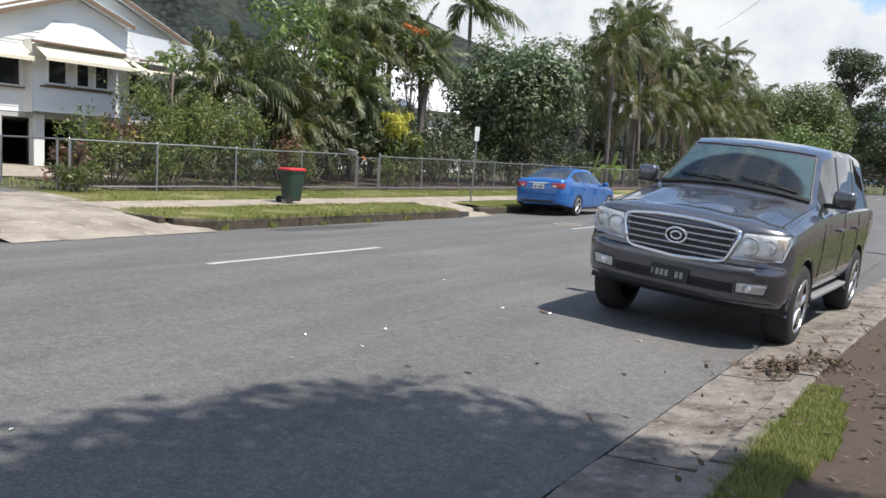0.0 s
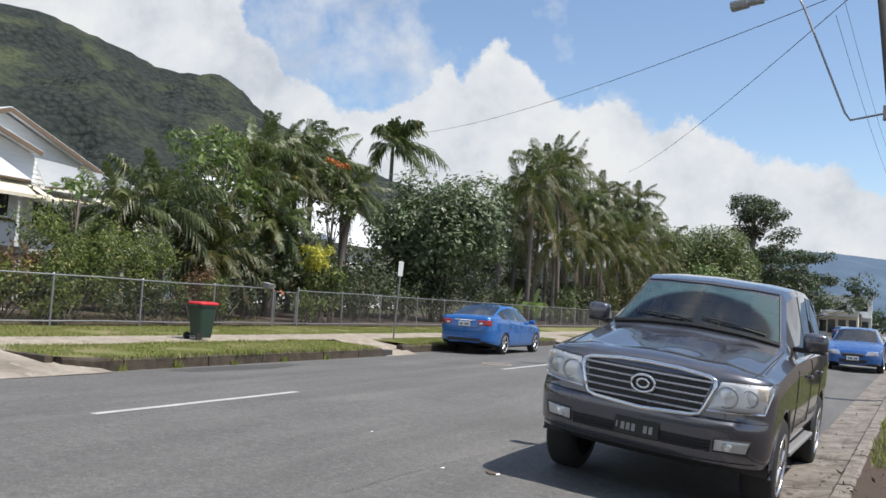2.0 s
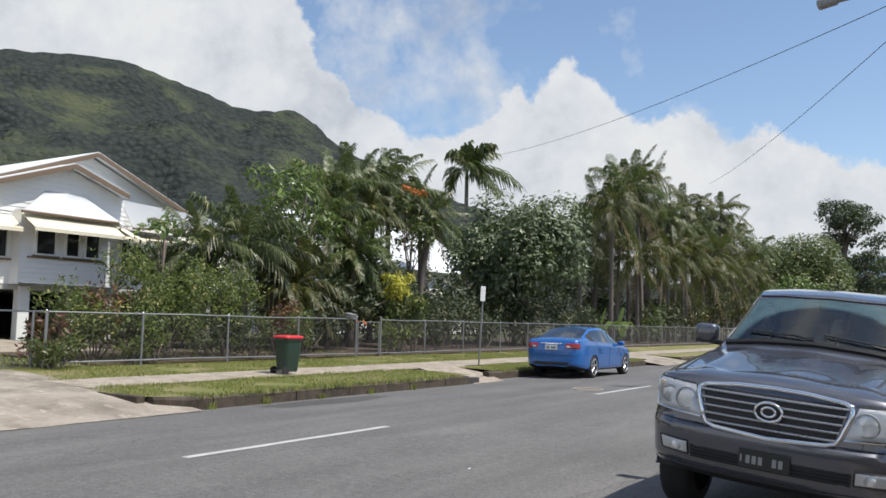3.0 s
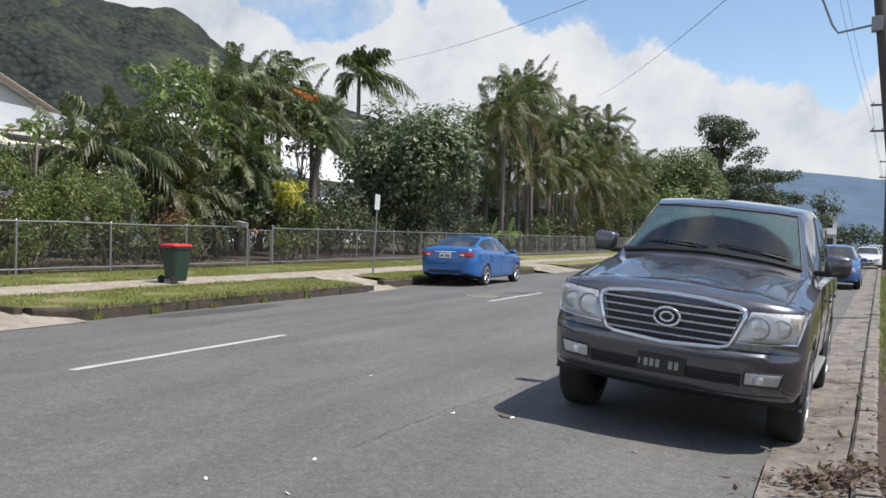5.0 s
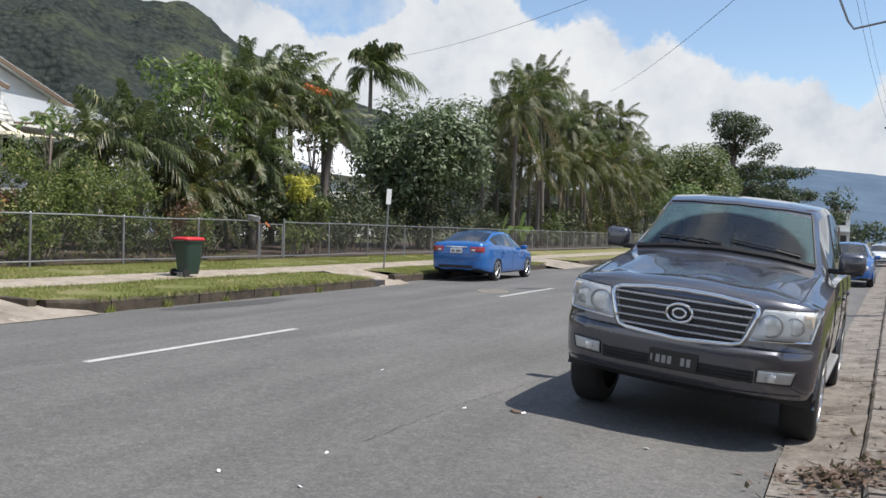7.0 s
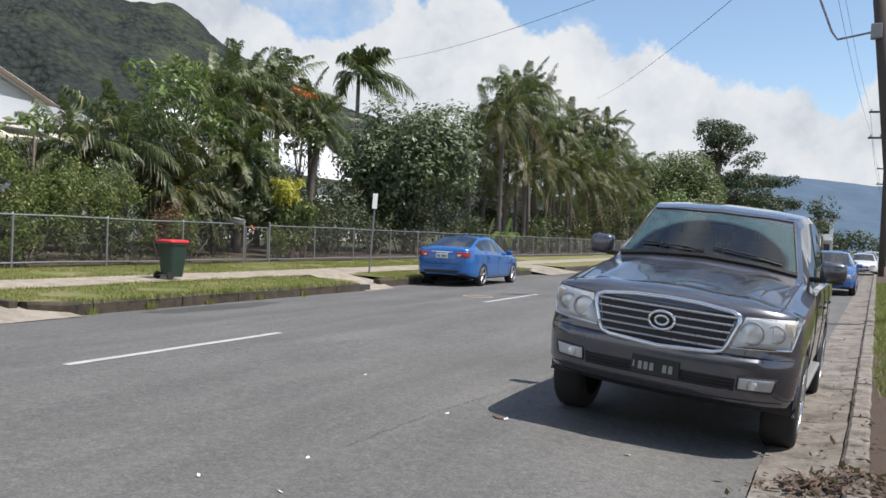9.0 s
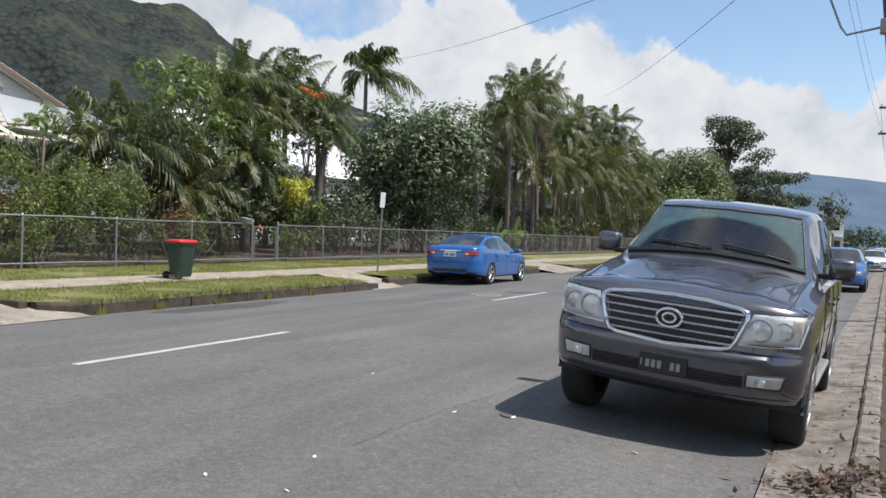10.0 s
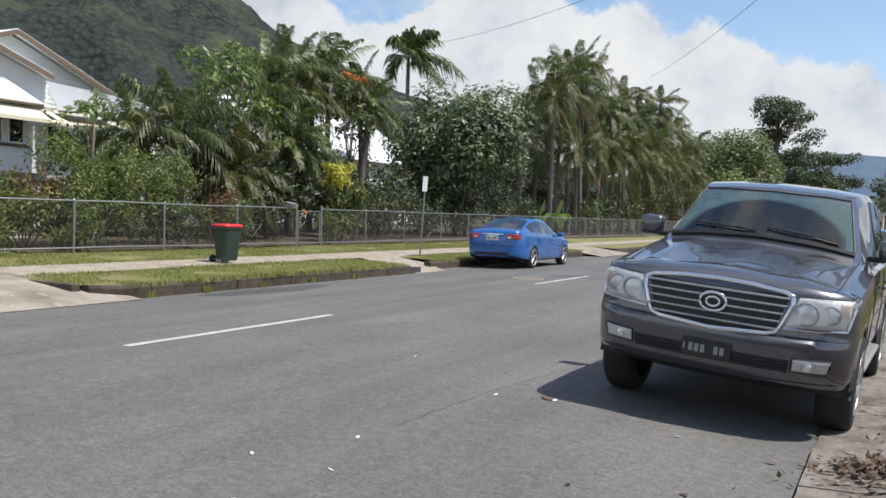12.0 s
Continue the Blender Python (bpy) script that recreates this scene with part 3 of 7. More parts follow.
# ---- plants ----
def blades(name, areas, count, h, mat, label, seed, lean=0.5, width=0.012):
    """Grass: many thin bent blades over rectangles x0, x1, y0, y1 with a height function."""
    rng = np.random.default_rng(seed)
    tot = sum(abs((a[1] - a[0]) * (a[3] - a[2])) for a in areas)
    V, F = [], []
    for x0, x1, y0, y1, zf in areas:
        n = int(count * abs((x1 - x0) * (y1 - y0)) / tot)
        for _ in range(n):
            x, y = rng.uniform(x0, x1), rng.uniform(y0, y1)
            patch = noise.noise((x * 0.9, y * 0.9, seed))
            if patch < -0.42:
                continue
            hh = h * rng.uniform(0.5, 1.3) * (1 + 0.9 * patch)
            a = rng.uniform(0, math.tau)
            dx, dy = math.cos(a), math.sin(a)
            l = lean * hh * rng.uniform(0.2, 1.2)
            z = zf(x, y)
            i = len(V)
            V += [(x - dy * width, y + dx * width, z - 0.01), (x + dy * width, y - dx * width, z - 0.01), (x + dx * l, y + dy * l, z + hh)]
            F.append((i, i + 1, i + 2))
    return tagged(raw(name, V, F, mat), label, "grass", kind="stuff")


def leaf_faces(rng, P, N, size, aspect=0.45, jitter=0.3, droop=0.0):
    """Diamond leaves at the points P, their surface across N."""
    n = len(P)
    N = N / np.linalg.norm(N, axis=1, keepdims=True)
    T = rng.normal(size=(n, 3))
    T -= (T * N).sum(1, keepdims=True) * N
    T /= np.linalg.norm(T, axis=1, keepdims=True)
    T[:, 2] -= droop
    T /= np.linalg.norm(T, axis=1, keepdims=True)
    B = np.cross(N, T)
    B /= np.maximum(np.linalg.norm(B, axis=1, keepdims=True), 1e-6)
    s = size * rng.uniform(1 - jitter, 1 + jitter, (n, 1))
    a = P
    b = P + T * s * 0.45 + B * s * aspect * 0.5 - N * s * 0.04
    c = P + T * s
    d = P + T * s * 0.45 - B * s * aspect * 0.5 - N * s * 0.04
    V = np.stack([a, b, c, d], 1).reshape(-1, 3)
    F = np.arange(4 * n).reshape(n, 4)
    return V, F


def crown_mesh(rng, clumps, per, size, aspect=0.45, spread_=1.0, droop=0.2, flat=0.8):
    """Leaves gathered in clumps (x, y, z, r): most sit on the outside of a clump, facing out and up."""
    Vs, Fs, off = [], [], 0
    for x, y, z, r in clumps:
        n = max(6, int(per * r * r))
        D = rng.normal(size=(n, 3))
        D /= np.linalg.norm(D, axis=1, keepdims=True)
        R = r * rng.uniform(0.45, 1.08, (n, 1)) ** 0.6
        P = np.array((x, y, z)) + D * R * np.array((1, 1, flat)) * spread_
        N = D + np.array((0, 0, 0.7)) + rng.normal(size=(n, 3)) * 0.5
        V, F = leaf_faces(rng, P, N, size, aspect, 0.35, droop)
        Vs.append(V)
        Fs.append(F + off)
        off += len(V)
    return np.concatenate(Vs), np.concatenate(Fs)


def limbs(bm, rng, base, tips, r0, bend=0.25, seg=7):
    base = Vector(base)
    for t, r in tips:
        t = Vector(t)
        d = t - base
        pts = [base + d * f + Vector((rng.uniform(-1, 1), rng.uniform(-1, 1), 0)) * bend * d.length * 0.12 * math.sin(math.pi * f) + Vector((0, 0, -0.12 * d.length * math.sin(math.pi * f) * (abs(d.z) < d.length * 0.7))) for f in (0, 0.25, 0.5, 0.75, 1.0)]
        tube(bm, pts, r, seg, r * 0.35)


def tree(name, at, height, radius, trunk_h, seed, mat, label, leaf=0.2, per=240, n_clumps=30, squash=0.8, stems=1, trunk_r=0.14, bark="bark", aspect=0.45, category="tree", lean=(0, 0), flowers=None):
    rng = np.random.default_rng(seed)
    root = thing(name, pose(*at), label, category)
    mid = trunk_h + (height - trunk_h) * 0.5
    clumps = []
    half = (height - trunk_h) * 0.5
    for i in range(n_clumps):
        d = rng.normal(size=3)
        d /= np.linalg.norm(d)
        f = rng.uniform(0.35, 0.85)
        r = radius * rng.uniform(0.2, 0.4)
        clumps.append((d[0] * f * radius + lean[0], d[1] * f * radius + lean[1], mid + d[2] * f * half * (0.9 if d[2] > 0 else 0.75), r))
    bm = BM()
    for s in range(stems):
        a = s * math.tau / max(stems, 1) + 0.4
        o = Vector((math.cos(a), math.sin(a), 0)) * (0.25 if stems > 1 else 0)
        top = Vector((o.x * 2.2 + lean[0] * 0.7, o.y * 2.2 + lean[1] * 0.7, mid * 0.95))
        pts = [o + (top - o) * f + Vector((rng.uniform(-1, 1), rng.uniform(-1, 1), 0)) * 0.06 * height * f * 0.4 for f in (0, 0.3, 0.6, 1)]
        pts[0].z = -0.15
        tube(bm, pts, trunk_r, 8, trunk_r * 0.5)
        for c in clumps[s::stems][:7]:
            limbs(bm, rng, pts[2], [((c[0], c[1], c[2]), trunk_r * 0.4)], 0.05)
    part("trunk", bm, M[bark], root, smooth=True)
    V, F = crown_mesh(rng, clumps, per / max(leaf, 0.05) * 0.22, leaf, aspect)
    raw("crown", V, F, M[mat], root)["kind"] = "stuff"
    if flowers:
        V, F = crown_mesh(rng, [(0.1 * k, -0.5 + 0.45 * k, height - 0.1 - 0.05 * k, 0.26) for k in range(flowers)], 420, 0.14, 0.8, flat=0.5)
        raw("blossom", V, F, M["flower"], root, "orange-red blossom")["kind"] = "stuff"
    return root


def frond(rng, L, rise, droop, az, pairs=46, width=0.3, wind=0.0, blade=1.0):
    """A feather leaf as rib and leaflets, from the origin outwards."""
    V, F = [], []
    rib = []
    for i in range(9):
        s = i / 8
        r = L * (s - 0.12 * droop * s * s) * (1 - 0.28 * max(0.0, rise - 0.5))
        z = L * (rise * s - droop * s * s * 0.9)
        y = wind * s * s * L
        rib.append(np.array((r * math.cos(az), r * math.sin(az) + y, z)))
    rib = np.array(rib)

    def at(s):
        f = s * 8
        i = min(int(f), 7)
        return rib[i] + (rib[i + 1] - rib[i]) * (f - i), rib[i + 1] - rib[i]
    for i in range(8):
        d = rib[i + 1] - rib[i]
        side = np.cross(d, (0, 0, 1.0))
        side /= max(np.linalg.norm(side), 1e-6)
        w = 0.035 * (1 - i / 9)
        k = len(V)
        V += [rib[i] - side * w, rib[i] + side * w, rib[i + 1] + side * w * 0.85, rib[i + 1] - side * w * 0.85]
        F.append((k, k + 1, k + 2, k + 3))
    for i in range(pairs):
        s = 0.14 + 0.86 * (i + rng.uniform(0, 0.6)) / pairs
        p, d = at(min(s, 1.0))
        d = d / np.linalg.norm(d)
        side = np.cross(d, (0, 0, 1.0))
        side /= max(np.linalg.norm(side), 1e-6)
        up = np.cross(side, d)
        ll = L * width * (0.35 + 0.75 * math.sin(math.pi * min(1, 0.15 + 0.8 * s))) * rng.uniform(0.8, 1.15)
        for sg in (-1, 1):
            t = side * sg * 0.8 + d * 0.75 + up * rng.uniform(-0.1, 0.5)
            t /= np.linalg.norm(t)
            m = p + t * ll * 0.46 + np.array((0, 0, -0.13)) * ll
            e = p + t * ll * 0.8 + np.array((0, 0.4 * wind, rng.uniform(-0.85, -0.35))) * ll
            w = d * 0.019 * blade * (1 + ll * 0.6)
            k = len(V)
            V += [p - w * 0.6, p + w * 0.6, m + w, m - w, e]
            F += [(k, k + 1, k + 2, k + 3), (k + 3, k + 2, k + 4)]
    return V, F


def palm_crown(rng, n, L, wind, low=-0.25, arch=0.6, blade=1.0):
    V, F = [], []
    for i in range(n):
        az = i * 2.399 + rng.uniform(-0.3, 0.3)
        f = i / max(n - 1, 1)
        rise = 1.5 - (1.5 - low) * f ** 0.85 + rng.uniform(-0.25, 0.25)
        v, ff = frond(rng, L * rng.uniform(0.85, 1.1) * (0.8 + 0.3 * math.sin(f * 3)), rise, arch + 0.35 * f + rng.uniform(-0.2, 0.3), az, wind=wind * rng.uniform(0.5, 1.5), blade=blade, width=0.3 + 0.1 * (blade > 1.2))
        k = len(V)
        V += v
        F += [tuple(q + k for q in x) for x in ff]
    return V, F


def palm(at, height, L, n, seed, label, mat="palmleaf", r=0.13, wind=0.12, lean=(0.0, 0.0), skirt=0, group="garden palms", low=-0.25, arch=0.6, blade=1.0):
    rng = np.random.default_rng(seed)
    root = thing("palm", pose(*at), label, "palm", group)
    bm = BM()
    pts = [Vector((lean[0] * f * f, lean[1] * f * f, height * f - 0.1)) for f in (0, 0.15, 0.35, 0.55, 0.8, 1.0)]
    tube(bm, pts, r * 1.25, 9, r * 0.8)
    part("trunk", bm, M["palmbark"], root, smooth=True)
    bm = BM()
    tube(bm, [pts[-1] - Vector((0, 0, 0.05)), pts[-1] + Vector((0, 0, 0.5)), pts[-1] + Vector((0, 0, 0.9))], r * 0.95, 8, r * 0.35)
    part("crownshaft", bm, M["brightleaf"], root, smooth=True)
    V, F = palm_crown(rng, n, L, wind, low, arch, blade)
    ob = raw("frond_crown", V, F, M[mat], root)
    ob["kind"] = "stuff"
    ob.location = pts[-1] + Vector((0, 0, 0.55))
    if skirt:
        V, F = [], []
        for i in range(skirt):
            v, ff = frond(rng, L * rng.uniform(0.6, 0.95), rng.uniform(-1.3, -0.5), rng.uniform(0.5, 1.2), i * 2.1, 18, 0.22, 0)
            k = len(V)
            V += v
            F += [tuple(q + k for q in x) for x in ff]
        ob = raw("dry_skirt", V, F, M["deadfrond"], root, "hanging dry brown fronds")
        ob["kind"] = "stuff"
        ob.location = pts[-1] + Vector((0, 0, 0.3))
    return root


def bush(at, size, seed, mat, label, leaf=0.1, per=560, n=18, name="bush", aspect=0.4):
    rng = np.random.default_rng(seed)
    root = thing(name, pose(*at), label, "bush")
    sx, sy, sz = size
    clumps = []
    for i in range(n):
        u = rng.uniform(0, math.tau)
        f = rng.uniform(0.1, 0.8)
        z = sz * rng.uniform(0.22, 0.85)
        taper = (1 - 0.45 * (z / sz) ** 2) * ((0.55 + 0.45 * min(1.0, z / (0.5 * sz))) if sz > 1.8 else 1.0)
        clumps.append((math.cos(u) * f * sx * taper, math.sin(u) * f * sy * taper, z, min(sx, sy, sz) * rng.uniform(0.25, 0.42)))
    bm = BM()
    for c in clumps[:8]:
        limbs(bm, rng, (c[0] * 0.15, c[1] * 0.15, -0.1), [((c[0], c[1], c[2]), 0.025)], 0.02, seg=5)
    part("branchwork", bm, M["bark"], root)
    V, F = crown_mesh(rng, clumps, per / max(leaf, 0.05) * 0.13, leaf, aspect)
    # stray shoots that break the outline
    raw("foliage", V, F, M[mat], root)["kind"] = "stuff"
    Vs, Fs, off = [], [], 0
    for i in range(n * 3):
        c = clumps[i % n]
        d = np.array((rng.normal(), rng.normal(), abs(rng.normal()) + 0.6))
        d /= np.linalg.norm(d)
        k = 9
        f = np.linspace(0.6, 1.75, k)[:, None]
        P = np.array(c[:3]) + d * f * c[3] + rng.normal(size=(k, 3)) * 0.03
        v, ff = leaf_faces(rng, P, rng.normal(size=(k, 3)) + d * 0.5, leaf, aspect, 0.3, 0.1)
        Vs.append(v)
        Fs.append(ff + off)
        off += len(v)
    raw("foliage", np.concatenate(Vs), np.concatenate(Fs), M[mat], root)["kind"] = "stuff"
    return root


def crown_bush(at, h, seed):
    """A leggy croton: green leaves low down, a bright yellow head."""
    rng = np.random.default_rng(seed)
    root = thing("croton", pose(*at), "leggy croton bush with a bright yellow head", "bush")
    head = [(rng.normal() * 0.18, rng.normal() * 0.3, h * rng.uniform(0.72, 0.95), rng.uniform(0.2, 0.32)) for _ in range(11)]
    low = [(rng.normal() * 0.3, rng.normal() * 0.45, h * rng.uniform(0.15, 0.65), rng.uniform(0.2, 0.34)) for _ in range(12)]
    bm = BM()
    for c in head[:6] + low[:4]:
        limbs(bm, rng, (c[0] * 0.2, c[1] * 0.2, -0.1), [(c[:3], 0.022)], 0.02, seg=5)
    part("branchwork", bm, M["bark"], root)
    for name, clumps, mat, label in (("head", head, "yellowleaf", "bright yellow leaves"), ("foliage", low, "shrubleaf", "yellow-green lower leaves")):
        V, F = crown_mesh(rng, clumps, 900, 0.2, 0.34, droop=0.35)
        raw(name, V, F, M[mat], root, label)["kind"] = "stuff"
    return root


def banana(at, seed, h=1.7):
    """Broad paddle leaves on short stalks."""
    rng = np.random.default_rng(seed)
    root = thing("banana_plant", pose(*at), "light green banana plant with broad paddle leaves by the fence", "plant")
    bm = BM()
    tube(bm, [(0, 0, -0.1), (0.03, 0.02, h * 0.35), (0.0, 0.05, h * 0.7)], 0.09, 8, 0.06)
    part("stalk", bm, M["brightleaf"], root, smooth=True)
    for i in range(9):
        az, rise = i * 2.4 + rng.uniform(-0.3, 0.3), rng.uniform(0.5, 1.5) if i else 1.9
        L, w = rng.uniform(1.1, 1.6), rng.uniform(0.2, 0.28)
        d = Vector((math.cos(az), math.sin(az), 0))
        side = Vector((-d.y, d.x, 0))
        V, F = [], []
        for k in range(9):
            f = k / 8
            p = Vector((0, 0.05, h * 0.62)) + d * (L * f * (0.85 if i else 0.25)) + Vector((0, 0, L * (rise * f * 0.6 - 0.75 * f * f * (1 if i else 0.3))))
            ww = w * math.sin(math.pi * min(1.0, 0.06 + 0.94 * f)) ** 0.6 * (f > 0.18) + 0.012
            V += [p - side * ww + Vector((0, 0, 0.35 * ww)), p, p + side * ww + Vector((0, 0, 0.35 * ww))]
            if k:
                a = 3 * k - 3
                F += [(a, a + 1, a + 4, a + 3), (a + 1, a + 2, a + 5, a + 4)]
        raw("leaf", V, F, M["brightleaf"], root, smooth=True)
    return root


def gz(x):
    return side_z(x) - 0.02


# garden behind the fence
# dark sheet laid on the soil in place of the foliage's shade
far_sheet("garden_bed", -24.0, -15.2, 5.2, 60.0, M["dirt"], "soil sheet under the garden plants, dark colour painted as their shade", "ground", dz=0.012, n=8, m=30)
bush((-16.7, 5.4, gz(-16.7)), (1.2, 1.6, 1.9), 11, "shrubleaf", "loose green shrub pressing against the wire fence", 0.12)
bush((-17.0, 8.0, gz(-17)), (1.5, 1.9, 3.0), 12, "shrubleaf", "tall loose green shrub with long shoots", 0.11, 760, n=22)
bush((-17.0, 10.4, gz(-17)), (1.3, 1.6, 2.7), 13, "shrubleaf", "tall loose green shrub with long shoots", 0.11, 760, n=20)
bush((-14.75, 3.75, side_z(-14.7)), (0.5, 0.8, 0.6), 26, "midleaf", "low weeds spilling past the fence corner", 0.1)
bush((-16.0, 7.2, gz(-16)), (0.7, 1.9, 1.15), 14, "darkleaf", "leafy undergrowth behind the fence, shade painted into its leaves", 0.11)
bush((-15.4, 6.6, gz(-15.4)), (0.4, 0.8, 1.2), 27, "shrubleaf", "leafy stems poking through the wire fence", 0.11)
bush((-15.35, 10.0, gz(-15.4)), (0.4, 0.9, 1.25), 28, "midleaf", "leafy stems poking through the wire fence", 0.11)
bush((-15.4, 16.2, gz(-15.4)), (0.4, 0.8, 1.3), 29, "shrubleaf", "leafy stems poking through the wire fence", 0.1)
bush((-16.0, 9.6, gz(-16)), (0.7, 1.5, 1.15), 15, "darkleaf", "leafy undergrowth behind the fence, shade painted into its leaves", 0.11)
bush((-17.2, 6.4, gz(-17)), (0.9, 1.1, 1.75), 16, "redleaf", "red-brown croton bush beside the house", 0.16, aspect=0.35)
bush((-15.7, 4.1, gz(-16)), (0.5, 0.9, 1.2), 17, "redleaf", "yellow and red-brown croton by the fence corner", 0.16, aspect=0.35)
bush((-15.5, 12.1, gz(-16)), (0.6, 0.9, 1.45), 18, "shrubleaf", "straggly grey-green bush behind the bin", 0.1)
bush((-16.2, 11.9, gz(-16)), (0.8, 1.4, 1.7), 19, "redleaf", "dry reddish bush with bare twigs", 0.1)
crown_bush((-16.2, 17.95, gz(-16)), 3.0, 20)
bush((-15.9, 18.4, gz(-16)), (0.7, 1.5, 2.2), 21, "midleaf", "leafy shrub below the yellow croton", 0.14)
bush((-16.4, 20.8, gz(-16)), (1.0, 1.9, 1.9), 22, "darkleaf", "mixed green shrub by the fence", 0.12)
bush((-17.5, 24.0, gz(-17)), (1.4, 2.5, 2.4), 23, "darkleaf", "shrub under the trees, shade painted into its leaves", 0.15)
banana((-16.2, 39.5, gz(-16)), 24)
banana((-16.5, 37.4, gz(-16)), 124, 1.3)
bush((-17.2, 36.5, gz(-16)), (1.2, 2.2, 2.0), 25, "darkleaf", "mixed green shrub by the fence", 0.14)
# understorey bushes: the shade among the palms is in their leaf colour
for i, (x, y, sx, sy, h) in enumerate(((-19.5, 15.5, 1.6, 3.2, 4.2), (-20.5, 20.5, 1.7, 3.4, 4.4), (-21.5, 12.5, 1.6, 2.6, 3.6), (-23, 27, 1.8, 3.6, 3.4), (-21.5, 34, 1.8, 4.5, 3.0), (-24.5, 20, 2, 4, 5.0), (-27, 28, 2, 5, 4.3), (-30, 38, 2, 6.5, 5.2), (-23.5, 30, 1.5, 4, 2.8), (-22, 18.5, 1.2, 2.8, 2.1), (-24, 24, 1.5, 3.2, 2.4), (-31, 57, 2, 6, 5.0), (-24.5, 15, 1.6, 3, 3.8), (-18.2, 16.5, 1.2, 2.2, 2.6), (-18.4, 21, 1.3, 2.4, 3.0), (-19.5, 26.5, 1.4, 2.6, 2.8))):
    bush((x, y, gz(x)), (sx, sy, h), 60 + i, "darkleaf", "dense understorey between the garden palms, shade painted into its leaves", 0.3, 300, 24)
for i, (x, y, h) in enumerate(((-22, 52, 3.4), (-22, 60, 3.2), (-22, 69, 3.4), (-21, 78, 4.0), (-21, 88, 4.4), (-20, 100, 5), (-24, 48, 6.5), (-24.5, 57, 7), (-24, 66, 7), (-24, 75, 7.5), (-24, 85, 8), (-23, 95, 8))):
    bush((x, y, gz(x)), (1.6, 5.0, h), 80 + i, "darkleaf", "dense understorey behind the palm row, shade painted into its leaves", 0.36, 220, 26)

palm((-19.2, 13.3, gz(-19)), 3.1, 2.2, 24, 31, "feathery grey-green garden palm behind the fence", "greypalm", wind=0.1, arch=0.4, low=-0.2)
palm((-19.8, 11.9, gz(-19)), 2.8, 1.8, 20, 47, "feathery grey-green garden palm behind the fence", "greypalm", wind=0.1, arch=0.45, low=-0.1)
palm((-18.3, 14.8, gz(-19)), 1.7, 1.8, 24, 32, "short green garden palm with arching fronds", "palmgold", arch=0.55)
tree("tree", (-20.0, 16.3, gz(-20)), 7.5, 1.9, 2.6, 33, "brightleaf", "bright green big-leaved tree above the palms", 0.34, 210, 24, aspect=0.32)
tree("tree", (-20.6, 17.6, gz(-20)), 5.6, 2.0, 1.2, 34, "midleaf", "dense mid-green tree among the palms", 0.3, 130, 22, aspect=0.32)
tree("papaya_tree", (-19.2, 10.0, gz(-19)), 4.5, 0.95, 2.6, 35, "brightleaf", "slender young tree with light green leaves", 0.3, 110, 10, trunk_r=0.05, aspect=0.5)
palm((-22.0, 20.6, gz(-22)), 6.0, 2.3, 20, 36, "tall feathery palm in the garden clump", arch=0.5)
palm((-22.3, 22.6, gz(-22)), 6.6, 2.4, 22, 37, "tall feathery palm in the garden clump", "greypalm", wind=0.2, arch=0.5)
palm((-21.5, 24.3, gz(-22)), 6.7, 2.3, 20, 38, "tall feathery palm in the garden clump", wind=0.2, arch=0.5)
palm((-20.8, 21.2, gz(-20)), 4.9, 2.0, 24, 39, "green palm with drooping fronds in the garden clump", "palmgold")
palm((-19.4, 19.2, gz(-20)), 3.2, 1.8, 24, 40, "green palm with drooping fronds in the garden clump")
palm((-20.6, 19.0, gz(-20)), 4.6, 2.1, 22, 41, "green palm with drooping fronds in the garden clump")
tree("flame_tree", (-19.8, 23.7, gz(-20)), 7.0, 1.3, 3.6, 42, "midleaf", "small flame tree with orange-red blossom", 0.22, 420, 14, trunk_r=0.07, flowers=3)
palm((-20.0, 24.8, gz(-20)), 5.5, 1.6, 22, 142, "dark-trunked palm with shaggy drooping fronds", "greypalm", r=0.17, wind=0.15, lean=(0.1, 0.4), skirt=7, low=-0.7, arch=0.3)
palm((-20.9, 26.2, gz(-20)), 6.5, 1.6, 16, 143, "dark-trunked palm with shaggy drooping fronds", "palmgold", r=0.12, wind=0.2, lean=(0.0, -0.3), skirt=6, low=-0.6, arch=0.4)
palm((-23.4, 25.6, gz(-22)), 7.3, 2.3, 20, 43, "green palm beside the flame tree", wind=0.2)
palm((-30.3, 45.7, 0.5), 11.6, 3.2, 14, 44, "tall lone palm with wind-blown fronds", "palmleaf", wind=0.5, r=0.17, low=0.35, arch=0.42, blade=2.2)
tree("shade_tree", (-18.4, 31.5, gz(-18)), 8.1, 3.9, 1.5, 45, "glossleaf", "rounded dark glossy-leaved tree with several stems", 0.29, 300, 60, stems=5, trunk_r=0.09, aspect=0.42)
bush((-18.6, 31.0, gz(-18)), (1.8, 3.0, 3.4), 171, "darkleaf", "growth under the glossy tree, shade painted into its leaves", 0.24, 240, 22)
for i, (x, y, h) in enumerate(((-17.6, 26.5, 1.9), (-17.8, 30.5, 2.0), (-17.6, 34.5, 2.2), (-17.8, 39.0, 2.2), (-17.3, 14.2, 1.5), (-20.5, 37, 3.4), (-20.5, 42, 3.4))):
    bush((x, y, gz(x)), (1.0, 2.4, h), 180 + i, "darkleaf", "low undergrowth behind the wire fence, shade painted into its leaves", 0.2, 260, 18)
tree("tree", (-22.0, 50.0, gz(-22)), 8.8, 3.2, 2.0, 46, "brightleaf", "light olive-green tree behind the shade tree", 0.25, 90, 22)
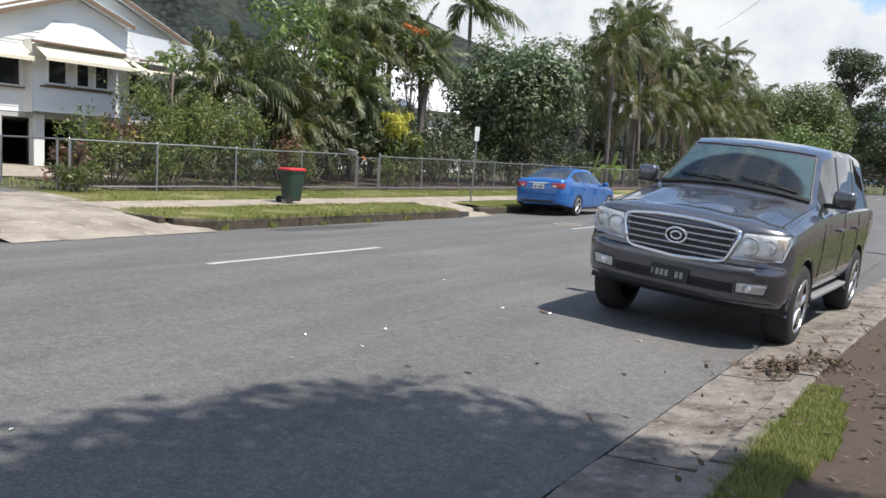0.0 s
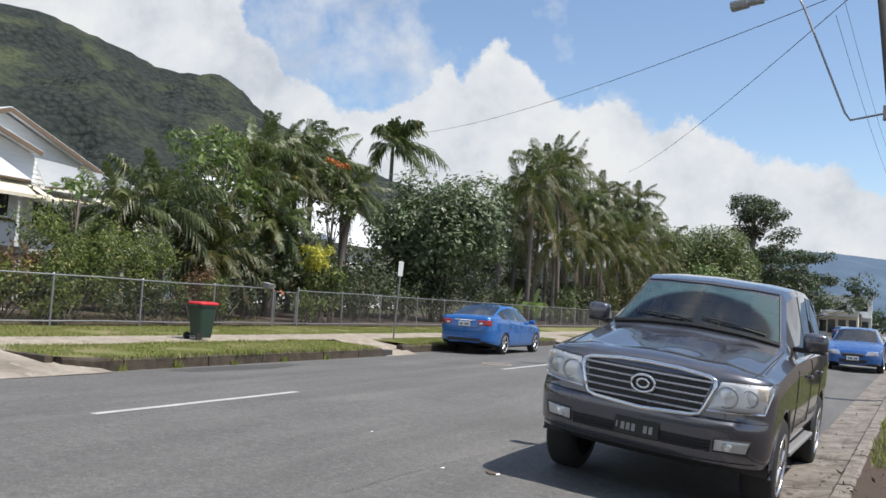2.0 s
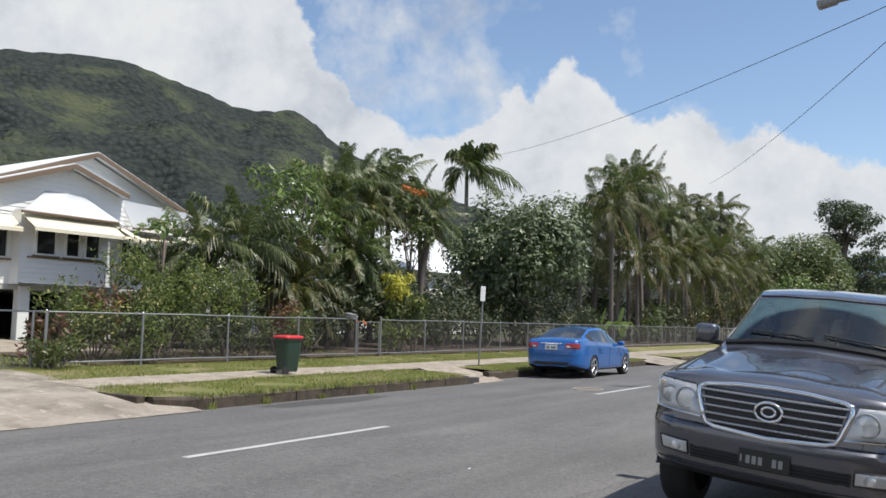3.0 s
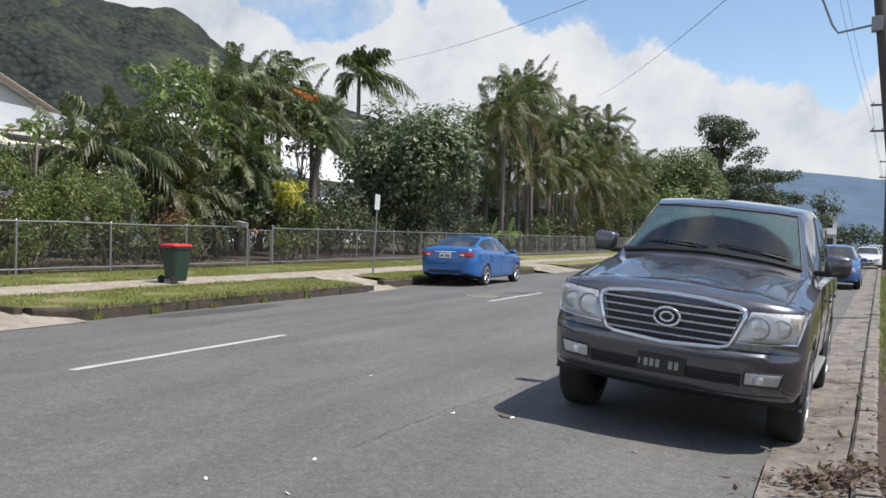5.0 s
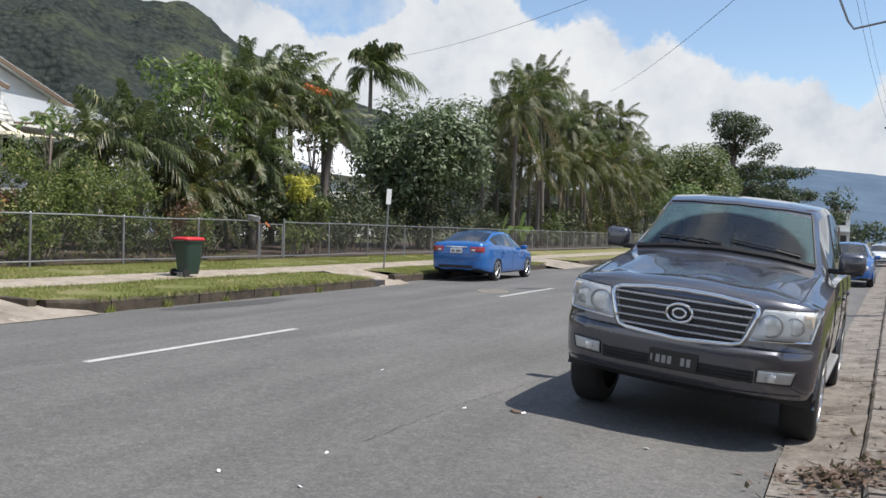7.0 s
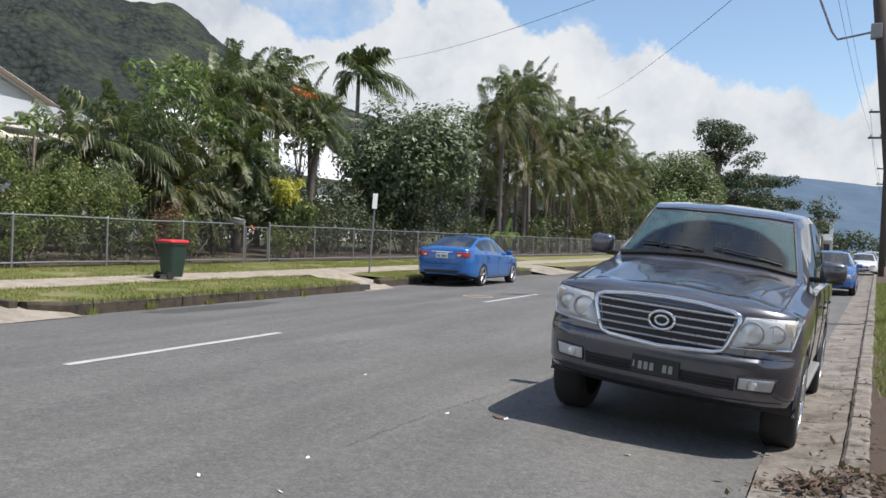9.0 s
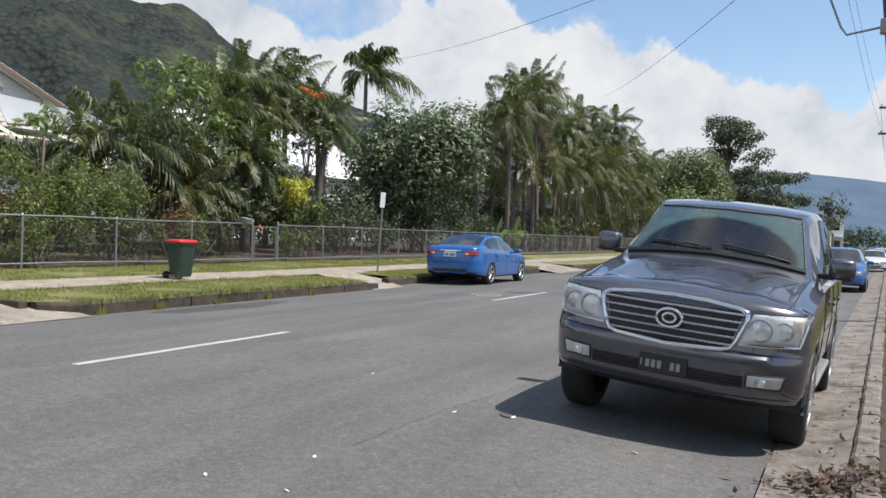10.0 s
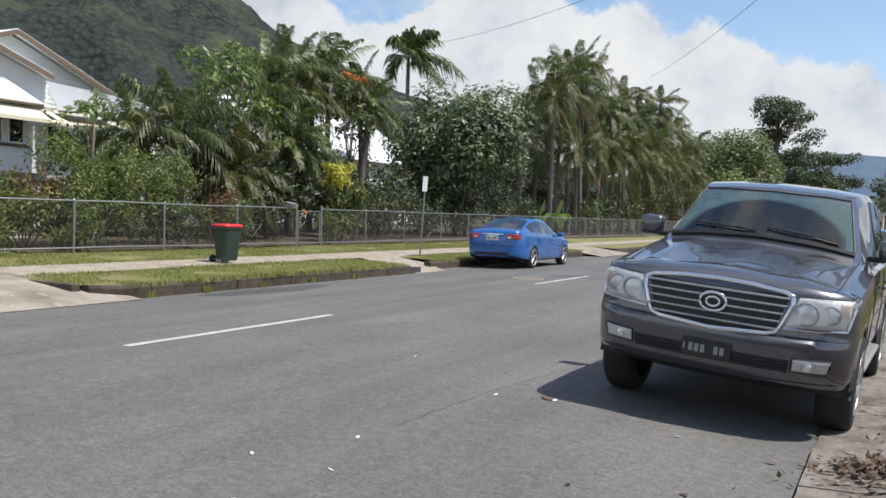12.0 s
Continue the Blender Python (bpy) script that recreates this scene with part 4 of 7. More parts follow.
PALM_ROW = [(-21.5, 46.0, 7.2), (-22.0, 50.0, 8.6), (-22.5, 55.0, 8.2), (-22.0, 61.0, 8.8), (-22.5, 67.0, 9.0), (-22.0, 72.0, 9.4), (-22.0, 79.0, 9.4), (-18.6, 44.5, 8.2), (-19.4, 47.5, 9.6), (-18.6, 50.3, 11.4), (-20.4, 52.5, 9.8), (-19.0, 55.0, 9.4), (-20.6, 57.8, 9.9), (-18.8, 60.5, 8.4), (-20.5, 63.5, 10.2),
            (-19.0, 66.5, 9.0), (-20.6, 69.5, 10.6), (-19.4, 73, 10.8), (-20.8, 76, 10.6), (-19.2, 80, 9.8), (-20.6, 84, 9.8), (-19.5, 89, 9.0)]
for i, (x, y, h) in enumerate(PALM_ROW):
    palm((x, y, gz(x)), h + 0.7 * math.sin(i * 2.7), (3.5, 2.7, 3.1, 2.4)[i % 4], (22, 17, 20)[i % 3], 100 + i, "tall palm with dry hanging fronds in a dense row" if i % 2 == 0 else "tall feathery green palm in a dense row", ("palmleaf", "greypalm", "palmgold", "palmleaf", "palmgold")[i % 5],
         r=0.13, wind=0.18, lean=(0.5 * math.sin(i * 1.9), 0.8 * math.cos(i * 2.3)), skirt=14 if i % 2 == 0 else 5, group="roadside palm row")
for i, (x, y, h) in enumerate(((-17.6, 46.5, 5.2), (-17.8, 53.5, 5.6), (-17.6, 62, 5.2), (-17.8, 70, 5.8), (-17.6, 79, 5.6), (-17.8, 58, 6.4), (-17.8, 66, 6.8), (-17.8, 75, 6.6))):
    palm((x, y, gz(x)), h, 2.6, 20, 130 + i, "shorter yellow-green palm filling the row", "palmgold", wind=0.1, skirt=6, group="roadside palm row")
for i, (x, y, h, m) in enumerate(((-16.8, 47.5, 2.4, "midleaf"), (-17.0, 53, 2.8, "darkleaf"), (-17.0, 58.5, 3.6, "oliveleaf"), (-16.8, 64.5, 4.4, "oliveleaf"), (-17.0, 71, 5.2, "oliveleaf"), (-16.8, 78, 5.0, "midleaf"), (-18.6, 68, 7.6, "oliveleaf"), (-18.6, 77, 8.4, "oliveleaf"))):
    bush((x, y, gz(x)), (1.3, 2.4, h), 160 + i, m, "tangled olive-green growth under the palm row", 0.34, 210, 16, aspect=0.28)
tree("tree", (-19, 108, 0.3), 13.5, 8.5, 3.0, 47, "midleaf", "broad mid-green roadside tree", 0.45, 170, 40)
tree("tree", (-17, 96, 0.3), 8.0, 5.0, 1.0, 48, "brightleaf", "yellow-green bushy roadside tree", 0.42, 150, 26)
tree("tree", (-15, 150, 0.2), 14, 10, 2.0, 49, "farleaf", "dark distant roadside tree", 0.8, 45, 26)


def umbrella_tree(at):
    """A tall tree with flat layers of leaf on spreading limbs."""
    rng = np.random.default_rng(50)
    root = thing("rain_tree", pose(*at), "tall dark tree with flat layered crown over the street", "tree")
    bm = BM()
    tube(bm, [(0, 0, -0.2), (0.3, 0, 6), (0.1, 0, 12), (0.4, 0, 18.5)], 0.55, 9, 0.2)
    clumps = []
    for z, r, n, off in ((19.3, 3.2, 16, (-0.3, 0)), (17.4, 4.8, 22, (0.2, 0)), (14.5, 5.0, 14, (2.4, 0)), (11.5, 6.5, 24, (4.6, 0)), (8.0, 7.5, 28, (5.4, 0)), (4.8, 9, 30, (6.5, 0))):
        for i in range(n):
            a = rng.uniform(0, math.tau)
            f = rng.uniform(0.2, 1.0)
            c = (off[0] + math.cos(a) * r * f, off[1] + math.sin(a) * r * f, z + rng.uniform(-0.9, 0.9) - 0.8 * f, rng.uniform(0.8, 1.6))
            clumps.append(c)
            if i % 2 == 0:
                limbs(bm, rng, (0.2, 0, max(3, z - 3.5)), [((c[0], c[1], c[2]), 0.14)], 0.1, seg=5)
    part("trunk", bm, M["bark"], root, smooth=True)
    V, F = crown_mesh(rng, [(x, y, z, r) for x, y, z, r in clumps], 85, 0.42, 0.5, flat=0.6)
    raw("crown", V, F, M["farleaf"], root)


umbrella_tree((-15.0, 124.0, 0.2))

blades("lawn_grass", [(-11.68, -9.6, 3.0, 12.0, lambda x, y: side_z(x)), (-11.68, -10.1, 2.35, 3.0, lambda x, y: side_z(x)), (-11.62, -10.1, 14.3, 26.8, lambda x, y: side_z(x)), (-15.0, -12.9, 2.8, 34, lambda x, y: side_z(x)), (-14.5, -10.1, -8, -1.6, lambda x, y: side_z(x)),
       (-15.2, -14.4, 2.6, 4.5, lambda x, y: side_z(x))], 190000, 0.034, M["grass"], "short sunlit yellow-green grass of the far verges", 5, 1.1, 0.0065)
blades("lawn_grass", [(-19.5, -15.2, 3.2, 16, lambda x, y: side_z(x)), (-20, -15, -6, 2.6, lambda x, y: side_z(x) + (-3.0 < y) * -0.1)], 3500, 0.09, M["grass"], "thin garden grass behind the fence", 6, 0.7, 0.014)


# ---- fence ----
def fence():
    X, Z0, Z1 = -14.85, 0.30, 1.5
    posts = [3.6, 5.97, 8.58, 11.2, 13.82, 15.05, 17.6, 20.15, 23.0, 25.4, 28, 30.6, 33, 35.4, 38, 40.6, 43.2, 45.8, 48.4, 51, 54, 57, 60, 64, 68, 72, 78, 84, 90]
    f = thing("fence", pose(0, 0, 0), "galvanised pipe and chain-link garden fence, slightly uneven", "fence", kind="")
    for i, y in enumerate(posts):
        bm = BM()
        tall = 0.05 if i in (4, 5) else 0.0
        rod(bm, (X, y, Z0 - 0.2), (X + 0.01 * math.sin(i * 3), y + 0.01 * math.cos(i * 7), Z1 + tall), 0.032 if i in (4, 5, 0) else 0.026, seg=8)
        rod(bm, (X, y, Z1 + tall), (X, y, Z1 + tall + 0.03), 0.03, 0.012, 8)
        part("post", bm, M["galv"], f, smooth=False)
    for i, (a, b) in enumerate(zip(posts, posts[1:])):
        gate = i == 4
        if gate:
            continue
        sag = 0.012 * math.sin(i * 2.3)
        for z in (Z1 - 0.02, Z0 + 0.13):
            bm = BM()
            tube(bm, [(X, a, z), (X, (a + b) / 2, z + sag), (X, b, z)], 0.02, 6)
            part("rail", bm, M["galv"], f)
        # crossing wires
        V, F = [], []
        h = Z1 - Z0 - 0.15
        pitch = 0.062 if a < 30 else 0.14
        w = 0.0022 if a < 30 else 0.005
        n = int((b - a + h) / pitch)
        for s in (-1, 1):
            for k in range(n):
                y0 = a - h + k * pitch
                lo, hi = max(0.0, a - y0), min(h, b - y0)
                if hi - lo < 0.02:
                    continue
                p, q = (y0 + lo, lo), (y0 + hi, hi)
                if s < 0:
                    p, q = (a + b - p[0], p[1]), (a + b - q[0], q[1])
                j = len(V)
                zb = Z0 + 0.13
                V += [(X + w, p[0], zb + p[1]), (X - w * 0.6, p[0] + w, zb + p[1]), (X - w * 0.6, p[0] - w, zb + p[1]),
                      (X + w, q[0], zb + q[1]), (X - w * 0.6, q[0] + w, zb + q[1]), (X - w * 0.6, q[0] - w, zb + q[1])]
                F += [(j, j + 1, j + 4, j + 3), (j + 1, j + 2, j + 5, j + 4), (j + 2, j, j + 3, j + 5)]
        raw("wire_mesh", V, F, M["wire"], f, "grey diamond wire mesh")
    # gate
    g = thing("gate", pose(X, 13.9, Z0), "low pipe-framed mesh garden gate", "gate")
    bm = BM()
    for a, b in (((0, 0, 0.12), (0, 1.07, 0.12)), ((0, 0, 1.1), (0, 0, 0.12)), ((0, 1.07, 1.1), (0, 1.07, 0.12)), ):
        rod(bm, a, b, 0.017, seg=6)
    part("frame", bm, M["galv"], g)
    bm = BM()
    rod(bm, (0, 0, 1.1), (0, 1.07, 1.1), 0.014, seg=6)
    part("top_bar", bm, M["galv"], g)
    V, F = [], []
    for s in (-1, 1):
        for k in range(32):
            y0 = -0.98 + k * 0.064
            lo, hi = max(0.0, -y0), min(0.98, 1.07 - y0)
            if hi - lo < 0.02:
                continue
            p, q = (y0 + lo, lo), (y0 + hi, hi)
            if s < 0:
                p, q = (1.07 - p[0], p[1]), (1.07 - q[0], q[1])
            j = len(V)
            w = 0.0022
            V += [(w, p[0], 0.12 + p[1]), (-w, p[0] + w, 0.12 + p[1]), (-w, p[0] - w, 0.12 + p[1]), (w, q[0], 0.12 + q[1]), (-w, q[0] + w, 0.12 + q[1]), (-w, q[0] - w, 0.12 + q[1])]
            F += [(j, j + 1, j + 4, j + 3), (j + 1, j + 2, j + 5, j + 4), (j + 2, j, j + 3, j + 5)]
    raw("wire_mesh", V, F, M["wire"], g)
    # letterbox
    m = thing("letterbox", pose(X + 0.02, 13.5, Z1 + 0.0, 0, 0, 8), "small grey metal letterbox on the fence rail", "letterbox")
    bm = BM()
    box(bm, (0, 0, 0.06), (0.2, 0.3, 0.12), bevel=0.008)
    part("body", bm, M["lampgrey"], m)
    bm = BM()
    box(bm, (0.02, -0.02, 0.135), (0.28, 0.36, 0.014), (0, 12, 0), 0.003)
    part("roof", bm, M["lampgrey"], m)
    # strip of tape tied to the gate post
    tape = thing("tape", pose(X + 0.035, 14.02, Z1 - 0.08), "faded orange tape tied to the gate post", "tape")
    bm = BM()
    rows = []
    for k in range(9):
        f = k / 8
        p = Vector((0.012 * math.sin(f * 9), 0.05 + 0.2 * f, -0.09 * f * f + 0.02 * math.sin(f * 7)))
        rows.append([bm.verts.new(p + Vector((0, 0, dz))) for dz in (-0.03, 0.03)] + [bm.verts.new(p + Vector((0.004, 0, dz))) for dz in (0.03, -0.03)])
    for u, v in zip(rows, rows[1:]):
        for i in range(4):
            bm.faces.new((u[i], u[(i + 1) % 4], v[(i + 1) % 4], v[i]))
    part("ribbon", bm, M["tape"], tape)
    bm = BM()
    ring(bm, (-0.035, -0.2, 0), 0.036, 0.012, "X", 14, 6)
    bmesh.ops.rotate(bm, cent=(-0.035, -0.2, 0), matrix=Matrix.Rotation(radians(90), 3, "Y"), verts=bm.verts[:])
    part("knot", bm, M["tape"], tape)
    # side return by the driveway
    r = thing("fence", pose(0, 0, 0), "short galvanised return fence by the driveway", "fence")
    for i, x in enumerate((-15.15, -17.4, -19.4, -21.4)):
        bm = BM()
        rod(bm, (x, 3.5, 0.2), (x, 3.5, 1.5), 0.026, seg=8)
        part("post", bm, M["galv"], r)
    bm = BM()
    rod(bm, (-14.9, 3.55, 1.48), (-21.4, 3.5, 1.5), 0.02, seg=6)
    part("rail", bm, M["galv"], r)


fence()


# ---- wheelie bin ----
def wheelie_bin(at, rz):
    b = thing("wheelie_bin", pose(*at, 0, 0, rz) @ Matrix.Scale(0.87, 4), "dark green wheelie bin with red lid on the footpath", "bin")
    bm = BM()
    rows = []
    for z, sx, sy in ((0.06, 0.19, 0.21), (0.12, 0.2, 0.225), (0.5, 0.235, 0.26), (0.86, 0.262, 0.285), (0.87, 0.285, 0.31), (0.93, 0.287, 0.312)):
        row = []
        for a in range(24):
            t = a * math.tau / 24
            c, s = math.cos(t), math.sin(t)
            e = 0.35
            row.append(bm.verts.new((sx * math.copysign(abs(c) ** e, c), sy * math.copysign(abs(s) ** e, s), z)))
        rows.append(row)
    for r0, r1 in zip(rows, rows[1:]):
        for k in range(24):
            bm.faces.new((r0[k], r0[(k + 1) % 24], r1[(k + 1) % 24], r1[k]))
    bm.faces.new(rows[0][::-1])
    part("body", bm, M["binbody"], b)
    bm = BM()
    rows = []
    for z, f in ((0.925, 1.0), (0.955, 1.02), (0.985, 0.93), (1.0, 0.7), (1.003, 0.0)):
        row = []
        for a in range(24):
            t = a * math.tau / 24
            c, s = math.cos(t), math.sin(t)
            e = 0.35
            row.append(bm.verts.new((0.3 * f * math.copysign(abs(c) ** e, c), 0.325 * f * math.copysign(abs(s) ** e, s), z + 0.025 * (s < 0) * f * 0)))
        rows.append(row)
    for r0, r1 in zip(rows, rows[1:]):
        for k in range(24):
            bm.faces.new((r0[k], r0[(k + 1) % 24], r1[(k + 1) % 24], r1[k]))
    bmesh.ops.remove_doubles(bm, verts=bm.verts[:], dist=0.0005)
    part("lid", bm, M["binlid"], b, "bright red moulded lid", smooth=True)
    bm = BM()
    rod(bm, (-0.22, -0.36, 0.9), (0.22, -0.36, 0.9), 0.014, seg=8)
    for x in (-0.2, 0.2):
        rod(bm, (x, -0.36, 0.9), (x, -0.28, 0.88), 0.014, seg=6)
    part("handle", bm, M["binbody"], b)
    for x in (-0.235, 0.235):
        bm = BM()
        rod(bm, (x - 0.025, -0.26, 0.1), (x + 0.025, -0.26, 0.1), 0.1, seg=20)
        part("wheel", bm, M["tyre"], b)
    bm = BM()
    rod(bm, (-0.24, -0.26, 0.1), (0.24, -0.26, 0.1), 0.012, seg=6)
    part("axle", bm, M["galv"], b)


wheelie_bin((-12.0, 7.75, side_z(-12.0) + 0.02), -6)

# ---- street sign ----
sg = thing("street_sign", pose(-11.58, 15.7, side_z(-11.58) - 0.02, 0, 3.0, 0), "small white parking sign on a leaning grey pole", "sign")
bm = BM()
rod(bm, (0, 0, -0.1), (0, 0, 2.42), 0.028, seg=10)
part("pole", bm, M["galv"], sg)
bm = BM()
box(bm, (0.02, -0.045, 2.2), (0.15, 0.012, 0.46), (0, 0, 40), 0.004)
plate = part("plate", bm, M["litter"], sg, "plain white sign plate")


# ---- house on stumps ----
def boards(bm, x, y0, y1, z0, z1, pitch=0.17, flip=False):
    """Weatherboards facing +x, each lapping over the one below; gable() may cut the top."""
    z = z0
    while z < z1 - 0.01:
        e = min(z + pitch, z1)
        v = [bm.verts.new(p) for p in ((x + 0.022, y0, z), (x + 0.022, y1, z), (x + 0.002, y1, e), (x + 0.002, y0, e))]
        bm.faces.new(v)
        w = [bm.verts.new(p) for p in ((x + 0.002, y0, z), (x + 0.002, y1, z))]
        bm.faces.new((w[0], w[1], v[1], v[0]))
        z = e


def wall_with_openings(bm, x, y0, y1, z0, z1, holes):
    """A boarded wall facing +x with window holes (ya, yb, za, zb) through it."""
    ys = sorted({y0, y1, *[h[0] for h in holes], *[h[1] for h in holes]})
    for a, b in zip(ys, ys[1:]):
        hs = sorted((h[2], h[3]) for h in holes if h[0] <= a + 1e-6 and h[1] >= b - 1e-6)
        z = z0
        for za, zb in hs:
            boards(bm, x, a, b, z, za)
            z = zb
        boards(bm, x, a, b, z, z1)
    bmesh.ops.remove_doubles(bm, verts=bm.verts[:], dist=0.003)


def window(parent, x, y0, y1, z0, z1, mull=1):
    wroot = BM()
    t = 0.06
    for a, b in ((y0, y0 + t), (y1 - t, y1)):
        box(wroot, (x + 0.02, (a + b) / 2, (z0 + z1) / 2), (0.09, b - a, z1 - z0))
    for a, b in ((z0, z0 + t), (z1 - t, z1)):
        box(wroot, (x + 0.02, (y0 + y1) / 2, (a + b) / 2), (0.088, y1 - y0 - 2 * t, b - a))
    for k in range(mull):
        yy = y0 + (y1 - y0) * (k + 1) / (mull + 1)
        box(wroot, (x + 0.015, yy, (z0 + z1) / 2), (0.06, 0.05, z1 - z0 - 2 * t))
    w = part("window", wroot, M["white"], parent, "white-framed dark window")
    bm = BM()
    box(bm, (x - 0.02, (y0 + y1) / 2, (z0 + z1) / 2), (0.012, y1 - y0 - t, z1 - z0 - t))
    part("pane", bm, M["winglass"], w)
    bm = BM()
    box(bm, (x + 0.07, (y0 + y1) / 2, z0 - 0.03), (0.14, y1 - y0 + 0.14, 0.05), (0, 4, 0), 0.006)
    part("sill", bm, M["trimbrown"], w, "dark sill")


def sheet_roof(name, corners, mat, parent, rib=0.076, depth=0.012, thick=0.03, label=""):
    """Corrugated iron between four corners a, b (eave) and c, d (top): the ribs run from eave to top."""
    a, b, c, d = [Vector(p) for p in corners]
    n = max(2, int((b - a).length / rib * 2))
    nrm = (b - a).cross(d - a).normalized()
    V, F = [], []
    for i in range(n + 1):
        f = i / n
        o = nrm * depth * (1 if i % 2 else -1)
        lo, hi = a.lerp(b, f) + o, d.lerp(c, f) + o
        V += [lo, hi, lo - nrm * thick, hi - nrm * thick]
        if i:
            k = 4 * (i - 1)
            F += [(k, k + 4, k + 5, k + 1), (k + 2, k + 3, k + 7, k + 6), (k, k + 2, k + 6, k + 4), (k + 1, k + 5, k + 7, k + 3)]
    F += [(0, 1, 3, 2), (4 * n, 4 * n + 2, 4 * n + 3, 4 * n + 1)]
    return raw(name, V, F, mat, parent, label)


def gable(bm, x, ya, za, yl, zl, yr, zr, base):
    """Boarded gable facing +x with apex (ya, za) over a level base."""
    z = base
    while z < za - 0.03:
        e = min(z + 0.17, za)
        def span(zz):
            l = yl + (ya - yl) * max(0, (zz - zl)) / (za - zl)
            r = yr + (ya - yr) * max(0, (zz - zr)) / (za - zr)
            return l, r
        l0, r0 = span(z)
        l1, r1 = span(e)
        v = [bm.verts.new(p) for p in ((x + 0.022, l0, z), (x + 0.022, r0, z), (x + 0.002, r1, e), (x + 0.002, l1, e))]
        bm.faces.new(v)
        w = [bm.verts.new(p) for p in ((x + 0.002, l0, z), (x + 0.002, r0, z))]
        bm.faces.new((w[0], w[1], v[1], v[0]))
        z = e
    bmesh.ops.remove_doubles(bm, verts=bm.verts[:], dist=0.003)


def house():
    X = -26.0
    h = thing("house", pose(0, 0.38, -0.1), "white weatherboard house on stumps with cream window awnings", "house")
    G, FL, TOP = 0.55, 2.5, 5.0
    # main wall, recessed behind the bay
    bm = BM()
    wall_with_openings(bm, X, 1.5, 8.85, FL, TOP, [(6.0, 8.7, 3.35, 4.5), (2.4, 4.8, 3.35, 4.5)])
    part("wall", bm, M["white"], h)
    window(h, X, 6.0, 8.7, 3.35, 4.5, 2)
    window(h, X, 2.4, 4.8, 3.35, 4.5, 2)
    # the bay
    BX = X + 0.55
    bm = BM()
    wall_with_openings(bm, BX, 8.8, 12.1, FL + 0.05, TOP, [(9.3, 10.1, 3.5, 4.45), (10.4, 11.0, 3.5, 4.45), (11.15, 11.8, 3.5, 4.45)])
    box(bm, (X + 0.25, 8.81, (FL + TOP) / 2), (0.55, 0.03, TOP - FL))
    part("wall", bm, M["white"], h)
    for a, b in ((9.3, 10.1), (10.4, 11.0), (11.15, 11.8)):
        window(h, BX, a, b, 3.5, 4.45, 0)
    bm = BM()
    box(bm, (BX + 0.05, 10.5, 3.42), (0.06, 2.9, 0.05), bevel=0.008)
    part("sill_rail", bm, M["trimbrown"], h, "dark rail under the bay windows")
    # splayed side of the bay
    bm = BM()
    z = FL + 0.05
    last = None
    while z < TOP - 0.01:
        e = min(z + 0.17, TOP)
        v = [bm.verts.new(p) for p in ((BX + 0.02, 12.1, z), (X - 0.3, 13.2, z), (X - 0.32, 13.2, e), (BX, 12.1, e))]
        bm.faces.new(v)
        if last:
            bm.faces.new((last[3], last[2], v[1], v[0]))
        last = v
        z = e
    part("wall", bm, M["white"], h)
    # far wall running on
    bm = BM()
    wall_with_openings(bm, X - 1.6, 13.5, 20.5, FL + 0.1, TOP, [(14.2, 16.6, 3.3, 4.5)])
    part("wall", bm, M["white"], h)
    window(h, X - 1.6, 14.2, 16.6, 3.3, 4.5, 2)
    # gables
    bm = BM()
    gable(bm, X + 0.02, 10.75, 6.70, 5.9, 4.95, 13.1, 5.9, 4.95)
    part("gable", bm, M["white"], h)
    bm = BM()
    gable(bm, X - 1.0, 12.3, 7.48, 4.3, 4.9, 17.0, 5.6, 4.9)
    part("gable", bm, M["white"], h)
    def barge(x, p, q, w=0.2):
        bm = BM()
        p, q = Vector(p), Vector(q)
        d = q - p
        box(bm, (x, (p.y + q.y) / 2, (p.z + q.z) / 2), (0.05, d.length, w), (math.degrees(math.atan2(d.z, d.y)), 0, 0), 0.006)
        part("bargeboard", bm, M["trimbrown"], h, "brown bargeboard")
        bm = BM()
        box(bm, (x - 0.2, (p.y + q.y) / 2, (p.z + q.z) / 2 + 0.02), (0.4, d.length, 0.04), (math.degrees(math.atan2(d.z, d.y)), 0, 0))
        part("soffit", bm, M["white"], h)
    barge(X + 0.45, (0, 10.73, 6.76), (0, 13.0, 5.98), 0.16)
    barge(X + 0.45, (0, 10.73, 6.76), (0, 3.9, 4.38), 0.16)
    barge(X - 0.55, (0, 12.3, 7.55), (0, 17.1, 5.62), 0.16)
    barge(X - 0.55, (0, 12.3, 7.55), (0, 3.8, 4.32), 0.16)
    # roofs
    sheet_roof("roof", ((X + 0.46, 3.9, 4.45), (-34, 3.9, 4.45), (-34, 10.73, 6.84), (X + 0.46, 10.73, 6.84)), M["roof"], h, label="white corrugated iron roof")
    sheet_roof("roof", ((-34, 13.0, 6.05), (X + 0.46, 13.0, 6.05), (X + 0.46, 10.73, 6.84), (-34, 10.73, 6.84)), M["roof"], h)
    sheet_roof("roof", ((X - 0.54, 3.8, 4.4), (-37, 3.8, 4.4), (-37, 12.3, 7.63), (X - 0.54, 12.3, 7.63)), M["roof"], h)
    sheet_roof("roof", ((-37, 17.1, 5.7), (X - 0.54, 17.1, 5.7), (X - 0.54, 12.3, 7.63), (-37, 12.3, 7.63)), M["roof"], h)
    # skirt roof to the side and over the bay
    sheet_roof("skirt_roof", ((-25.75, 13.4, 4.86), (-26.0, 18.9, 5.36), (-26.5, 17.5, 5.8), (-26.03, 12.95, 5.9)), M["roof"], h, label="pale iron skirt roof")
